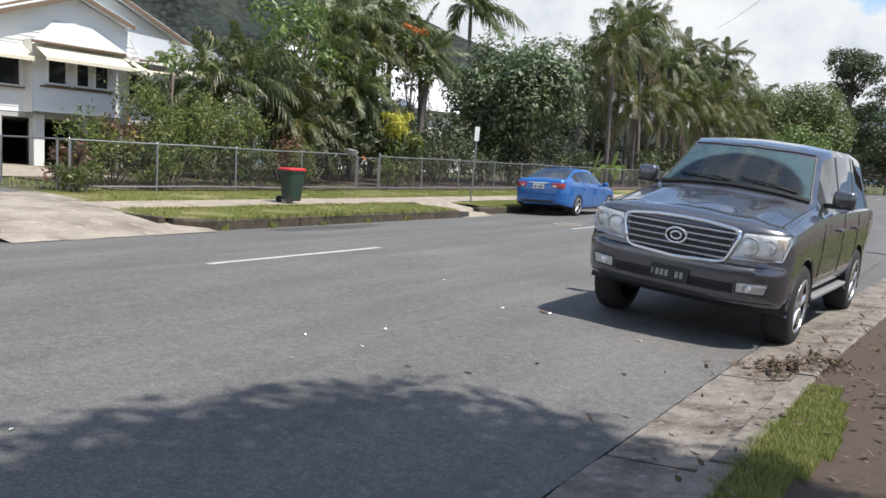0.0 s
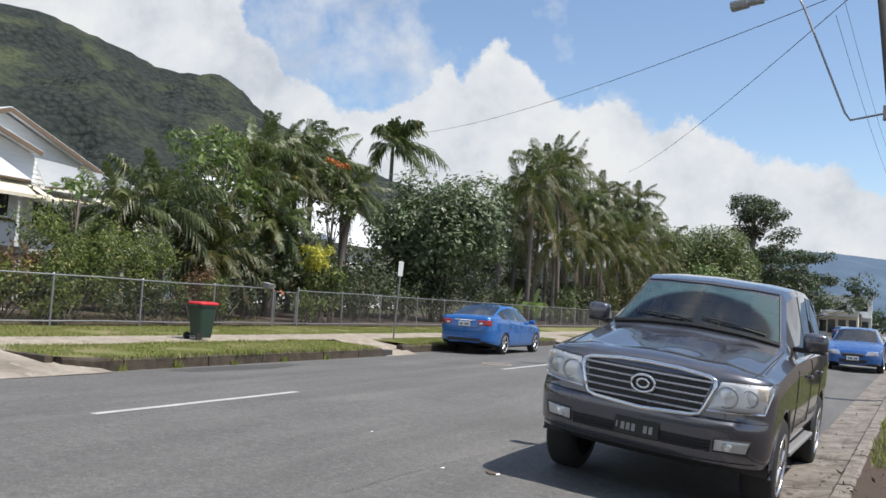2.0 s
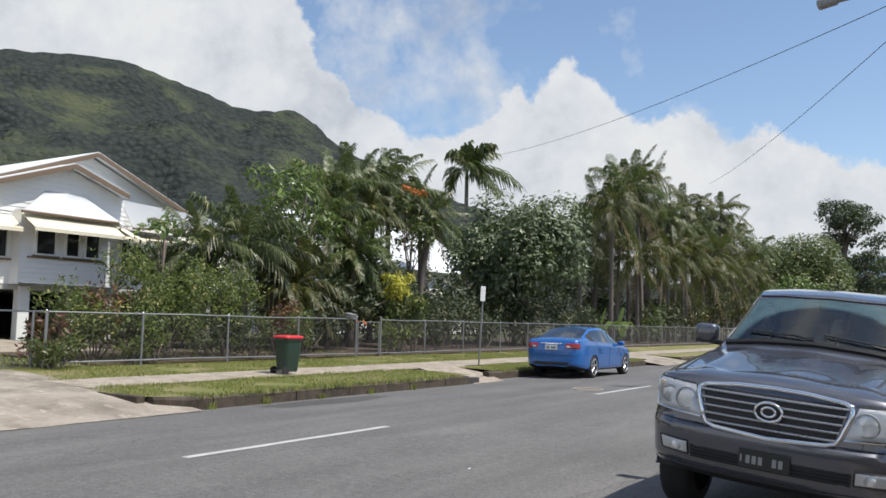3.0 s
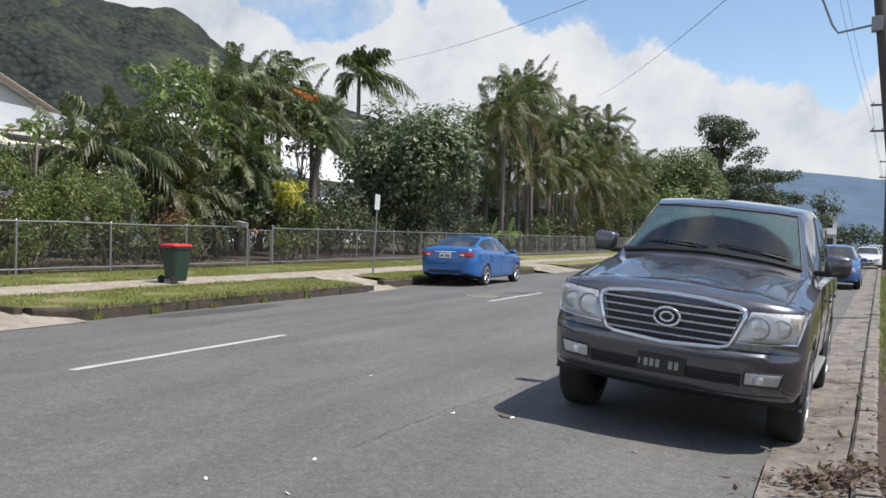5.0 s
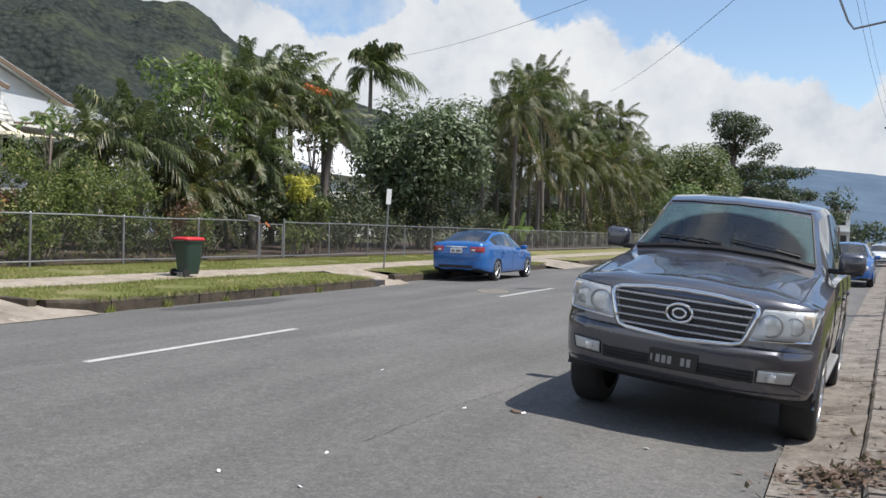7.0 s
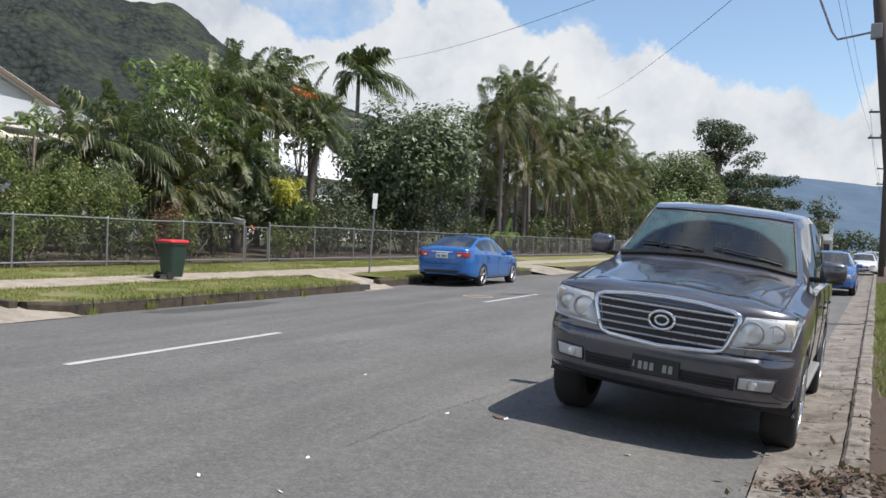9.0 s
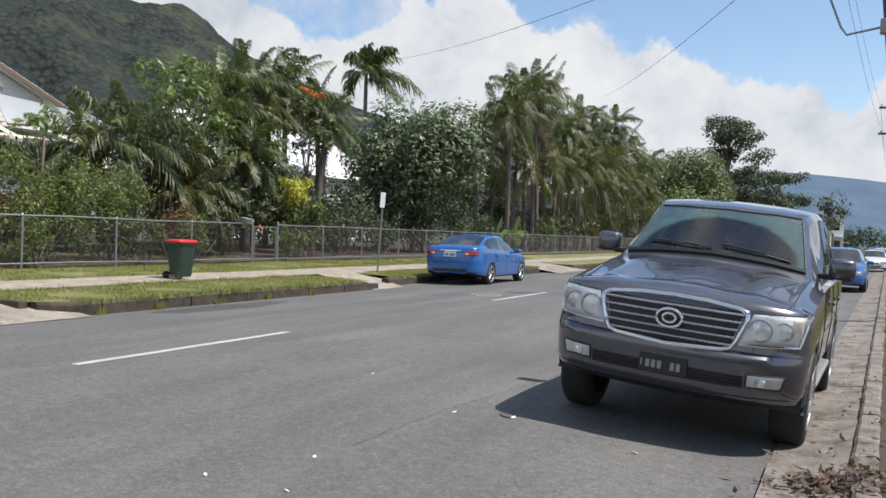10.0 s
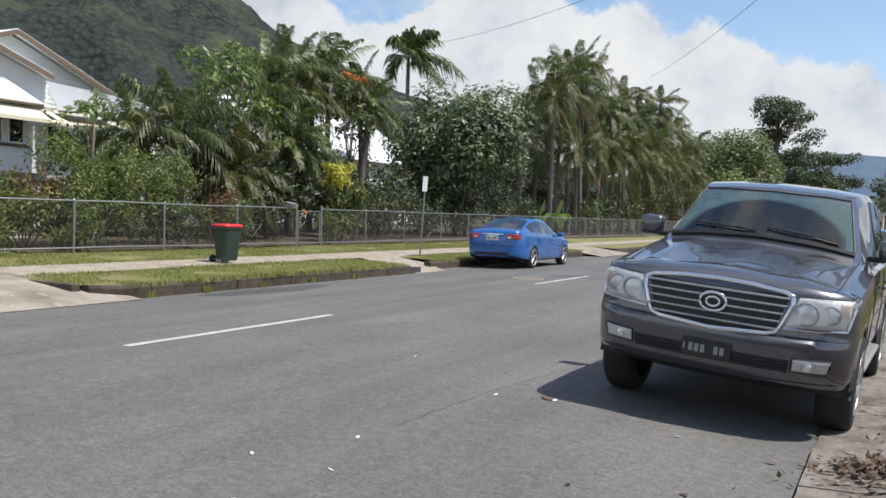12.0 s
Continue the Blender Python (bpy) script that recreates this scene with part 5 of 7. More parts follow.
    sheet_roof("bay_roof", ((BX + 0.35, 8.6, 4.9), (BX + 0.35, 12.2, 4.9), (X + 0.03, 11.3, 5.8), (X + 0.03, 9.9, 5.8)), M["roof"], h, label="small white hipped bay roof")
    sheet_roof("bay_roof", ((BX + 0.35, 12.2, 4.9), (X - 0.2, 13.5, 4.9), (X + 0.0, 11.8, 5.6), (X + 0.03, 11.3, 5.8)), M["roof"], h)
    bm = BM()
    rod(bm, (BX + 0.38, 8.55, 4.88), (BX + 0.38, 12.25, 4.88), 0.05, seg=8)
    part("gutter", bm, M["trimbrown"], h, "brown gutter")
    bm = BM()
    rod(bm, (-25.72, 13.35, 4.83), (-25.97, 18.9, 5.33), 0.045, seg=8)
    part("gutter", bm, M["trimbrown"], h)
    # awnings
    def awning(a, b, out=0.75, z1=4.78, z0=4.33):
        a, b = Vector(a), Vector(b)
        n = Vector((b.y - a.y, -(b.x - a.x), 0)).normalized()
        sheet_roof("awning", ((a.x + n.x * out, a.y + n.y * out, z0), (b.x + n.x * out, b.y + n.y * out, z0), (b.x, b.y, z1), (a.x, a.y, z1)), M["cream"], h, 0.1, 0.01, 0.02, "cream metal window awning")
        sheet_roof("valance", ((a.x + n.x * out, a.y + n.y * out, z0 - 0.12), (b.x + n.x * out, b.y + n.y * out, z0 - 0.12), (b.x + n.x * out, b.y + n.y * out, z0), (a.x + n.x * out, a.y + n.y * out, z0)), M["cream"], h, 0.1, 0.006, 0.015)
    awning((X + 0.05, 5.4, 0), (X + 0.05, 8.8, 0))
    awning((X + 0.05, 1.8, 0), (X + 0.05, 5.2, 0))
    awning((BX + 0.05, 8.75, 0), (BX + 0.05, 12.2, 0), 0.85, 4.86, 4.36)
    awning((BX + 0.05, 12.2, 0), (X - 0.25, 13.4, 0), 0.85, 4.86, 4.36)
    awning((X - 1.5, 13.9, 0), (X - 1.5, 18.5, 0), 1.0, 4.85, 4.35)
    # floor, stumps and what stands below
    bm = BM()
    box(bm, (-30.5, 10.5, FL - 0.08), (9.0, 19.5, 0.2))
    part("floor", bm, M["stump"], h)
    for x in (X - 0.1, X - 3.0, X - 6):
        for y in (1.8, 4.2, 6.8, 7.9, 9.35, 11.2, 12.7, 15.0, 17.5):
            bm = BM()
            wdt = 0.4 if (x > X - 1 and abs(y - 9.35) < 0.1) else 0.26
            box(bm, (x, y, (G + FL) / 2 - 0.1), (wdt * 0.8, wdt, FL - G + 0.1), bevel=0.01)
            part("stump", bm, M["stump"] if wdt < 0.3 else M["white"], h)
    # undercroft walls added near-black: the shade under the floor is in their colour
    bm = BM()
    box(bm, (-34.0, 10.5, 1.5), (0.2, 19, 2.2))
    part("back_wall", bm, M["under"], h, "undercroft wall painted near-black for the shade below the floor")
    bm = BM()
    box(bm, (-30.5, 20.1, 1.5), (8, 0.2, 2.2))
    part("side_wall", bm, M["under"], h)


house()

# white hall behind the trees
hb = thing("hall", pose(-36, 48, 0.4), "large white-roofed hall half hidden by trees", "building")
bm = BM()
box(bm, (-6, 0, 2.6), (11, 20, 5.2))
part("wall", bm, M["white"], hb)
sheet_roof("roof", ((0.2, -10.3, 5.1), (0.2, 10.3, 5.1), (-6, 10.3, 9.2), (-6, -10.3, 9.2)), M["roof"], hb, 0.3, 0.03, 0.05, "white iron roof")
sheet_roof("roof", ((-12.2, 10.3, 5.1), (-12.2, -10.3, 5.1), (-6, -10.3, 9.2), (-6, 10.3, 9.2)), M["roof"], hb, 0.3, 0.03, 0.05)
for y in (-7, -3, 1, 5):
    bm = BM()
    box(bm, (-0.47, y, 2.4), (0.06, 1.6, 1.4))
    part("window", bm, M["winglass"], hb)


# ---- hills ----
def hill(name, azs, els, R, depth, mat, label, seed, rough, steps=70):
    verts, faces = [], []
    n = len(azs)
    A = np.linspace(azs[0], azs[-1], 200)
    E = np.interp(A, sorted(azs), [e for _, e in sorted(zip(azs, els))]) if azs[0] < azs[-1] else np.interp(A[::-1], azs[::-1], els[::-1])[::-1]
    for a, e in zip(A, E):
        top = R * math.tan(radians(e))
        for j in range(steps + 1):
            f = j / steps
            r = R - depth * (1 - f)
            z = top * (f ** 0.85)
            x, y = -r * math.sin(radians(a)), r * math.cos(radians(a))
            k = 1 - abs(2 * f - 1) ** 3
            z += rough * (noise.fractal((x / 160, y / 160, seed), 0.9, 2.1, 5) * k + 0.07 * noise.noise((x / 9, y / 9, seed)) + 0.05 * noise.noise((x / 4, y / 4, seed)))
            verts.append((x, y, z - 3 * (j == 0)))
    m = steps + 1
    for i in range(len(A) - 1):
        for j in range(steps):
            a = i * m + j
            faces.append((a, a + m, a + m + 1, a + 1))
    ob = raw(name, verts, faces, mat, smooth=True)
    tagged(ob, label, "hill", kind="structure")


hill("backdrop", [8, 16, 21, 25, 31, 39, 41.4, 44.3, 47.2, 49.6, 52, 54.3, 58, 66, 80, 110], [1, 2, 3.5, 5.8, 7.9, 11.2, 12.6, 13.7, 13.9, 14.8, 15.5, 16.2, 16.1, 15.4, 14, 9], 1150, 620, M["hill"],
     "steep dark rainforest mountain behind the houses", 2.0, 42)
# far range, its haze put into the surface colour
hill("backdrop", [-40, -25, -12, -5, -2, 0, 2.3, 4.7, 8, 14, 20], [1.5, 2.5, 3.2, 3.8, 4.0, 4.25, 4.5, 4.6, 4.3, 3.6, 2.0], 4200, 1500, M["farhill"], "distant mountain range with blue haze painted into its colour", 5.0, 22, 40)


# ---- power poles, lamp and cables ----
def power_pole(at, height, arms, lamp, label, lean=0.0):
    p = thing("power_pole", pose(*at), label, "power pole", "street power poles")
    bm = BM()
    rod(bm, (0, 0, -0.4), (-math.tan(radians(lean)) * height, 0, height), 0.17, 0.13, 12)
    part("pole", bm, M["timber"], p, smooth=True)
    for z in arms:
        bm = BM()
        box(bm, (0, -0.15, z), (2.2, 0.1, 0.12), bevel=0.01)
        part("crossarm", bm, M["timber"], p)
        for x in (-0.95, -0.4, 0.4, 0.95):
            bm = BM()
            rod(bm, (x, -0.15, z + 0.06), (x, -0.15, z + 0.2), 0.045, 0.03, 8)
            part("insulator", bm, M["lampgrey"], p)
    if lamp:
        bm = BM()
        pts = [(-0.70, -0.1, 6.35), (-1.10, -0.1, 6.28), (-1.56, -0.1, 6.2), (-1.68, -0.1, 6.38), (-2.62, -0.1, 8.95), (-2.74, -0.1, 9.2), (-2.92, -0.1, 9.26), (-3.60, -0.1, 9.2)]
        tube(bm, pts, 0.024, 8)
        part("lamp_arm", bm, M["lampgrey"], p, "bent grey pipe arm", smooth=True)
        bm = BM()
        box(bm, (-0.80, -0.1, 6.33), (0.22, 0.22, 0.32), bevel=0.02)
        part("bracket", bm, M["lampgrey"], p)
        bm = BM()
        box(bm, (-3.70, -0.1, 9.2), (0.42, 0.22, 0.16), (0, -6, 0), 0.04)
        box(bm, (-4.05, -0.1, 9.14), (0.45, 0.26, 0.22), (0, -10, 0), 0.07)
        part("lamp_head", bm, M["lampgrey"], p, "grey street lamp head")
    return p


power_pole((2.62, 14.0, -0.15), 10.5, (), True, "dark timber power pole with bent street lamp arm", 6.0)
for k, (x, y) in enumerate(((3.9, 52), (6.0, 92), (8.6, 135))):
    power_pole((x, y, -0.15), 11.0, (10.2, 8.6), False, "dark timber power pole with two crossarms")


def cable(pts, r, label="thin black overhead cable", sag=0.0):
    a, b = Vector(pts[0]), Vector(pts[1])
    bm = BM()
    tube(bm, [a.lerp(b, f) - Vector((0, 0, sag * 4 * f * (1 - f))) for f in [i / 24 for i in range(25)]], r, 5)
    tagged(part("overhead_cable", bm, M["cable"]), label, "cable", "overhead cables")


cable(((1.55, 14.0, 9.3), (-30, 48.9, 14.26)), 0.011, sag=0.6)
cable(((1.55, 14.1, 9.5), (-20.6, 75, 15.4)), 0.012, sag=0.5)
for x, z in ((-1.05, 10.3), (0.45, 10.3), (-0.9, 8.75)):
    cable(((1.5 + x * 0.9, 14, z - 0.2), (3.9 + x, 52, z)), 0.006, sag=0.5)
    cable(((3.9 + x, 52, z), (6.0 + x, 92, z)), 0.01, sag=0.5)
    cable(((6.0 + x, 92, z), (8.6 + x, 135, z)), 0.014, sag=0.5)


# ---- cars ----
from mathutils.bvhtree import BVHTree


def car_shell(S):
    """Loft a car body along y (front at 0) from keyed profiles. Returns vertices, faces and the class of each face."""
    L, start = S["L"], S.get("start", 0.0)
    keys_y = sorted({round(float(k[0]), 4) for n in ("zb", "w", "zsh", "wt", "ze", "zt") for k in S[n]} | set(S.get("cuts", ())) | {start, L})
    ys = []
    for a, b in zip(keys_y, keys_y[1:]):
        n = max(1, int((b - a) / 0.065))
        ys += [a + (b - a) * i / n for i in range(n)]
    ys.append(L)
    rows = [1, 1, 3, 7, 7, 2, 1, 5, 1, 6, 6]
    V, first = [], None
    width = 0
    for y in ys:
        zb, w, zsh, wt, ze, zt = (float(keyed(S[n], y)) for n in ("zb", "w", "zsh", "wt", "ze", "zt"))
        ws = w * 0.972
        hgt = zsh - zb
        cab = min(1.0, max(0.0, (ze - zsh) / 0.35))
        P = [(0, zb + 0.02), (0.78 * w, zb), (0.955 * w, zb + 0.05), (0.985 * w, zb + 0.16 * hgt), (w, zb + 0.52 * hgt), (0.992 * w, zb + 0.86 * hgt), (ws, zsh),
             (ws - 0.025 - 0.03 * cab, zsh + 0.012), (wt + 0.03, ze - 0.055 * cab - 0.004), (wt - 0.02, ze), (0.62 * wt, ze + (zt - ze) * 0.62), (0, zt)]
        pts, seg = [], []
        for i, n in enumerate(rows):
            for k in range(n):
                f = k / n
                pts.append((P[i][0] + (P[i + 1][0] - P[i][0]) * f, P[i][1] + (P[i + 1][1] - P[i][1]) * f))
                seg.append(i)
        pts.append(P[-1])
        first = first or (pts, seg)
        full = [(x, z) for x, z in pts] + [(-x, z) for x, z in pts[-2:0:-1]]
        width = len(full)
        V += [[x, y, z] for x, z in full]
    segs = seg + seg[::-1]
    V = np.array(V)
    arches = S["arches"]
    side = np.abs(V[:, 0]) > 0.6 * S["w"][len(S["w"]) // 2][1]
    for yc, zc, R in arches:
        d = np.hypot(V[:, 1] - yc, V[:, 2] - zc)
        m = side & (d > R * 0.86) & (d < R * 1.07) & (V[:, 2] > zc - 0.25)
        V[m, 1] = yc + (V[m, 1] - yc) * (R / d[m])
        V[m, 2] = zc + (V[m, 2] - zc) * (R / d[m])
    faces, cls = [], []
    for j in range(len(ys) - 1):
        ym = (ys[j] + ys[j + 1]) / 2
        for i in range(width):
            a, b = j * width + i, j * width + (i + 1) % width
            f = (a, b, b + width, a + width)
            c = V[list(f)].mean(0)
            s = segs[i % width]
            if abs(c[0]) > 0.6 * S["w"][len(S["w"]) // 2][1] and s <= 6 and any(math.hypot(c[1] - yc, c[2] - zc) < R * 0.985 for yc, zc, R in arches):
                continue
            k = "body"
            wi = [n for n, (a0, b0) in enumerate(S["windows"]) if a0 < ym < b0]
            if s == 7 and wi:
                k = "side_window|%d%d" % (wi[0], c[0] > 0)
            elif s == 7 and S["cabin"][0] < ym < S["cabin"][1]:
                k = "pillar|%d%d" % (sum(ym > b0 for _, b0 in S["windows"]), c[0] > 0)
            elif s >= 9 and S["screen"][0] < ym < S["screen"][1]:
                k = "windscreen"
            elif s >= 9 and S["back"][0] < ym < S["back"][1]:
                k = "rear_window"
            elif s <= 1:
                k = "underbody"
            faces.append(f)
            cls.append(k)
    o = (len(ys) - 1) * width
    faces.append(tuple(o + i for i in range(width))[::-1])
    cls.append("body")
    if "nose" not in S:
        faces.append(tuple(range(width)))
        cls.append("body")
        return V, faces, cls
    # the rounded nose: rows that run from flank to flank round the front
    pts, seg = first
    top = next(i for i, k in enumerate(seg) if k == 6)
    m, N, base = 36, [], len(V)
    for i, (xs, zs) in enumerate(pts[1:-1], 1):
        if i <= top:
            yc, zc = float(keyed(S["nose"], zs)), zs + 0.035 * max(0.0, (zs - 0.8) / 0.32)
        else:
            g = xs / pts[top][0]
            yc = start - (start - S["nose"][-1][1]) * g
            zc = float(keyed(S["zt"], start)) - S["fall"] * (g ** 2.5)
        for k in range(m + 1):
            a = math.pi * k / m
            c, q = math.cos(a), abs(math.sin(a)) ** (2 / 2.6)
            N.append((math.copysign(abs(c) ** (2 / 2.6), c) * xs, start - (start - yc) * q, zs + (zc - zs) * abs(math.sin(a)) ** 1.3))
    V = np.concatenate([V, np.array(N)])
    n_rows = len(pts) - 2
    for j in range(n_rows - 1):
        for k in range(m):
            a = base + j * (m + 1) + k
            faces.append((a, a + 1, a + m + 2, a + m + 1))
            cls.append("body" if seg[j + 1] > 1 else "underbody")
    faces.append(tuple(base + k for k in range(m + 1))[::-1])
    cls.append("underbody")
    faces.append(tuple(base + (n_rows - 1) * (m + 1) + k for k in range(m + 1)))
    cls.append("body")
    return V, faces, cls


def split_shell(root, V, faces, cls, mats):
    obs = {}
    for k in dict.fromkeys(cls):
        used, F = {}, []
        for f, c in zip(faces, cls):
            if c == k:
                F.append(tuple(used.setdefault(i, len(used)) for i in f))
        order = sorted(used, key=used.get)
        kk = k.split("|")[0]
        ob = raw(kk, V[order], F, mats[kk], root, smooth=True)
        bm = bmesh.new()
        bm.from_mesh(ob.data)
        bmesh.ops.remove_doubles(bm, verts=bm.verts[:], dist=0.001)
        bmesh.ops.recalc_face_normals(bm, faces=bm.faces[:])
        for e in bm.edges:
            if len(e.link_faces) == 2 and e.calc_face_angle(0) > radians(38):
                e.smooth = False
        bm.to_mesh(ob.data)
        bm.free()
        obs[kk] = ob
    return obs


def wheel(root, x, y, z, r, width, sign, spokes=5, rim="alloy", rr=0.66):
    w = BM()
    prof = [(-width / 2, r * rr), (-width / 2 + 0.005, r * 0.9), (-width / 2 + 0.035, r * 0.985), (-0.03, r), (0.03, r), (width / 2 - 0.035, r * 0.985), (width / 2 - 0.005, r * 0.9), (width / 2, r * rr)]
    seg = 36
    rings = [[w.verts.new((x + px, y + pr * math.cos(k * math.tau / seg), z + pr * math.sin(k * math.tau / seg))) for k in range(seg)] for px, pr in prof]
    for a, b in zip(rings, rings[1:]):
        for k in range(seg):
            w.faces.new((a[k], a[(k + 1) % seg], b[(k + 1) % seg], b[k]))
    wh = part("wheel", w, M["tyre"], root, "black rubber tyre on alloy rim", smooth=True)
    bm = BM()
    xo = x + sign * (width / 2 - 0.012)
    ring(bm, (xo, y, z), r * rr * 0.96, 0.018, "X", 36, 8)
    rod(bm, (xo - sign * 0.05, y, z), (xo + sign * 0.004, y, z), r * 0.14, r * 0.11, 16)
    for k in range(spokes):
        a = k * math.tau / spokes + 0.3
        d = Vector((0, math.cos(a), math.sin(a)))
        for off in (-0.09, 0.09):
            e = Vector((0, math.cos(a + off), math.sin(a + off)))
            rod(bm, Vector((xo - sign * 0.01, y, z)) + d * r * 0.1, Vector((xo - sign * 0.012, y, z)) + e * r * rr * 0.95, 0.026 * r / 0.4, 0.02 * r / 0.4, 6)
    part("rim", bm, M[rim], wh, "silver spoked alloy rim")
    bm = BM()
    rod(bm, (xo - sign * 0.09, y, z), (xo - sign * 0.06, y, z), r * rr * 0.98, seg=24)
    part("brake_disc", bm, M["blackplastic"], wh)


def arch_trim(root, x, y, z, R, mat, sign, a0=-0.12, a1=math.pi + 0.12):
    bm = BM()
    tube(bm, [(x, y + R * math.cos(a0 + (a1 - a0) * k / 20), z + R * math.sin(a0 + (a1 - a0) * k / 20)) for k in range(21)], 0.018, 6)
    part("arch_lip", bm, mat, root)
    bm = BM()
    rows = []
    for xx in (x - sign * 0.01, x - sign * 0.34):
        rows.append([bm.verts.new((xx, y + R * math.cos(a0 + (a1 - a0) * k / 16), z + R * math.sin(a0 + (a1 - a0) * k / 16))) for k in range(17)])
    for k in range(16):
        bm.faces.new((rows[0][k], rows[0][k + 1], rows[1][k + 1], rows[1][k]))
    bm.faces.new(rows[1])
    part("wheel_liner", bm, M["blackplastic"], root)


def face_patch(tree_, poly, off, front=True, res=10, y_far=9.0):
    """A patch lying off the car's nose or tail: poly is a four-cornered outline in x and z, tessellated and laid on the body."""
    a, b, c, d = [np.array(p, float) for p in poly]
    bm = BM()
    grid = []
    for j in range(res + 1):
        row = []
        for i in range(res + 1):
            u, v = i / res, j / res
            p = (a * (1 - u) + b * u) * (1 - v) + (d * (1 - u) + c * u) * v
            o = Vector((p[0], -1.0 if front else y_far, p[1]))
            hit = tree_.ray_cast(o, Vector((0, 1 if front else -1, 0)))
            y = hit[0].y if hit[0] else (0.5 if front else y_far - 1)
            e = min(u, 1 - u, v, 1 - v)
            bulge = off * (1 - 0.8 * max(0, 1 - e * 8))
            row.append(bm.verts.new((p[0], y - bulge if front else y + bulge, p[1])))
        grid.append(row)
    for j in range(res):
        for i in range(res):
            f = (grid[j][i], grid[j][i + 1], grid[j + 1][i + 1], grid[j + 1][i])
            bm.faces.new(f if front else f[::-1])
    return bm


def body_tree(V, faces):
    return BVHTree.FromPolygons([tuple(v) for v in V], [f for f in faces if len(f) == 4] + [f for f in faces if len(f) > 4])


def on_nose(tr, x, z, off=0.0, front=True, y_far=9.0):
    hit = tr.ray_cast(Vector((x, -1.0 if front else y_far, z)), Vector((0, 1 if front else -1, 0)))
    y = hit[0].y if hit[0] else 0.3
    return Vector((x, y - off if front else y + off, z))


def nose_tube(tr, pts, r, off=0.0, n=14, seg=6, front=True, y_far=9.0):
    out = []
    for (x0, z0), (x1, z1) in zip(pts, pts[1:]):
        for k in range(n):
            f = k / n
            out.append(on_nose(tr, x0 + (x1 - x0) * f, z0 + (z1 - z0) * f, off, front, y_far))
    out.append(on_nose(tr, *pts[-1], off, front, y_far))
    return tube(BM(), out, r, seg)


def plate_on(root, tr, x, z, dark, front=True, y_far=9.0, w=0.372, h=0.134, y=None):
    p = on_nose(tr, x, z, 0.02, front, y_far)
    if y is not None:
        p.y = y
    s = -1 if front else 1
    bm = BM()
    box(bm, p, (w, 0.012, h), bevel=0.005)
    pl = part("number_plate", bm, M["plateblack" if dark else "platewhite"], root, "dark number plate with pale bars" if dark else "white number plate with dark bars")
    bm = BM()
    box(bm, (p.x - 0.165, p.y + s * 0.008, p.z), (0.012, 0.004, 0.05))
    part("bar", bm, M["lampgrey"], pl)
    for k in (-0.115, -0.07, -0.025, 0.075, 0.12):
        bm = BM()
        box(bm, (p.x + k, p.y + s * 0.008, p.z - 0.004), (0.03, 0.004, 0.06))
        part("bar", bm, M["lampgrey" if dark else "plateblack"], pl)


WAGON = dict(
    L=5.15, start=0.52, fall=0.075,
    nose=[(0.36, 0.25), (0.42, 0.16), (0.50, 0.105), (0.58, 0.075), (0.68, 0.05), (0.755, 0.045), (0.775, 0.06), (0.80, 0.10), (0.84, 0.105), (0.95, 0.12), (1.05, 0.14), (1.10, 0.17), (1.12, 0.20)],
    zb=[(0.52, 0.38), (1.0, 0.42), (1.5, 0.46), (3.5, 0.47), (4.5, 0.5), (5.15, 0.58)],
    w=[(0.52, 1.0), (0.8, 1.006), (1.3, 1.01), (2.6, 1.01), (4.4, 1.005), (4.85, 0.98), (5.05, 0.93), (5.15, 0.84)],
    zsh=[(0.52, 1.12), (0.8, 1.165), (1.4, 1.245), (2.1, 1.275), (4.6, 1.29), (4.95, 1.25), (5.15, 1.1)],
    wt=[(0.52, 0.86), (1.4, 0.86), (1.62, 0.83), (2.25, 0.70), (2.6, 0.735), (3.3, 0.74), (4.5, 0.715), (4.9, 0.72), (5.15, 0.72)],
    ze=[(0.52, 1.165), (0.9, 1.235), (1.5, 1.33), (1.62, 1.375), (2.25, 1.865), (2.45, 1.92), (2.8, 1.955), (3.8, 1.95), (4.5, 1.9), (4.72, 1.77), (5.02, 1.3), (5.15, 1.12)],
    zt=[(0.52, 1.235), (0.9, 1.30), (1.5, 1.385), (1.62, 1.42), (2.25, 1.92), (2.45, 1.965), (2.8, 2.0), (3.8, 1.995), (4.5, 1.92), (4.75, 1.75), (5.02, 1.33), (5.15, 1.14)],
    arches=[(1.02, 0.40, 0.48), (3.96, 0.40, 0.48)], cuts=(1.67, 1.9, 2.2, 2.62, 2.72, 3.55, 3.65, 4.48),
    windows=[(2.0, 2.62), (2.72, 3.55), (3.65, 4.48)], cabin=(1.75, 4.7), screen=(1.67, 2.2), back=(4.6, 5.02))

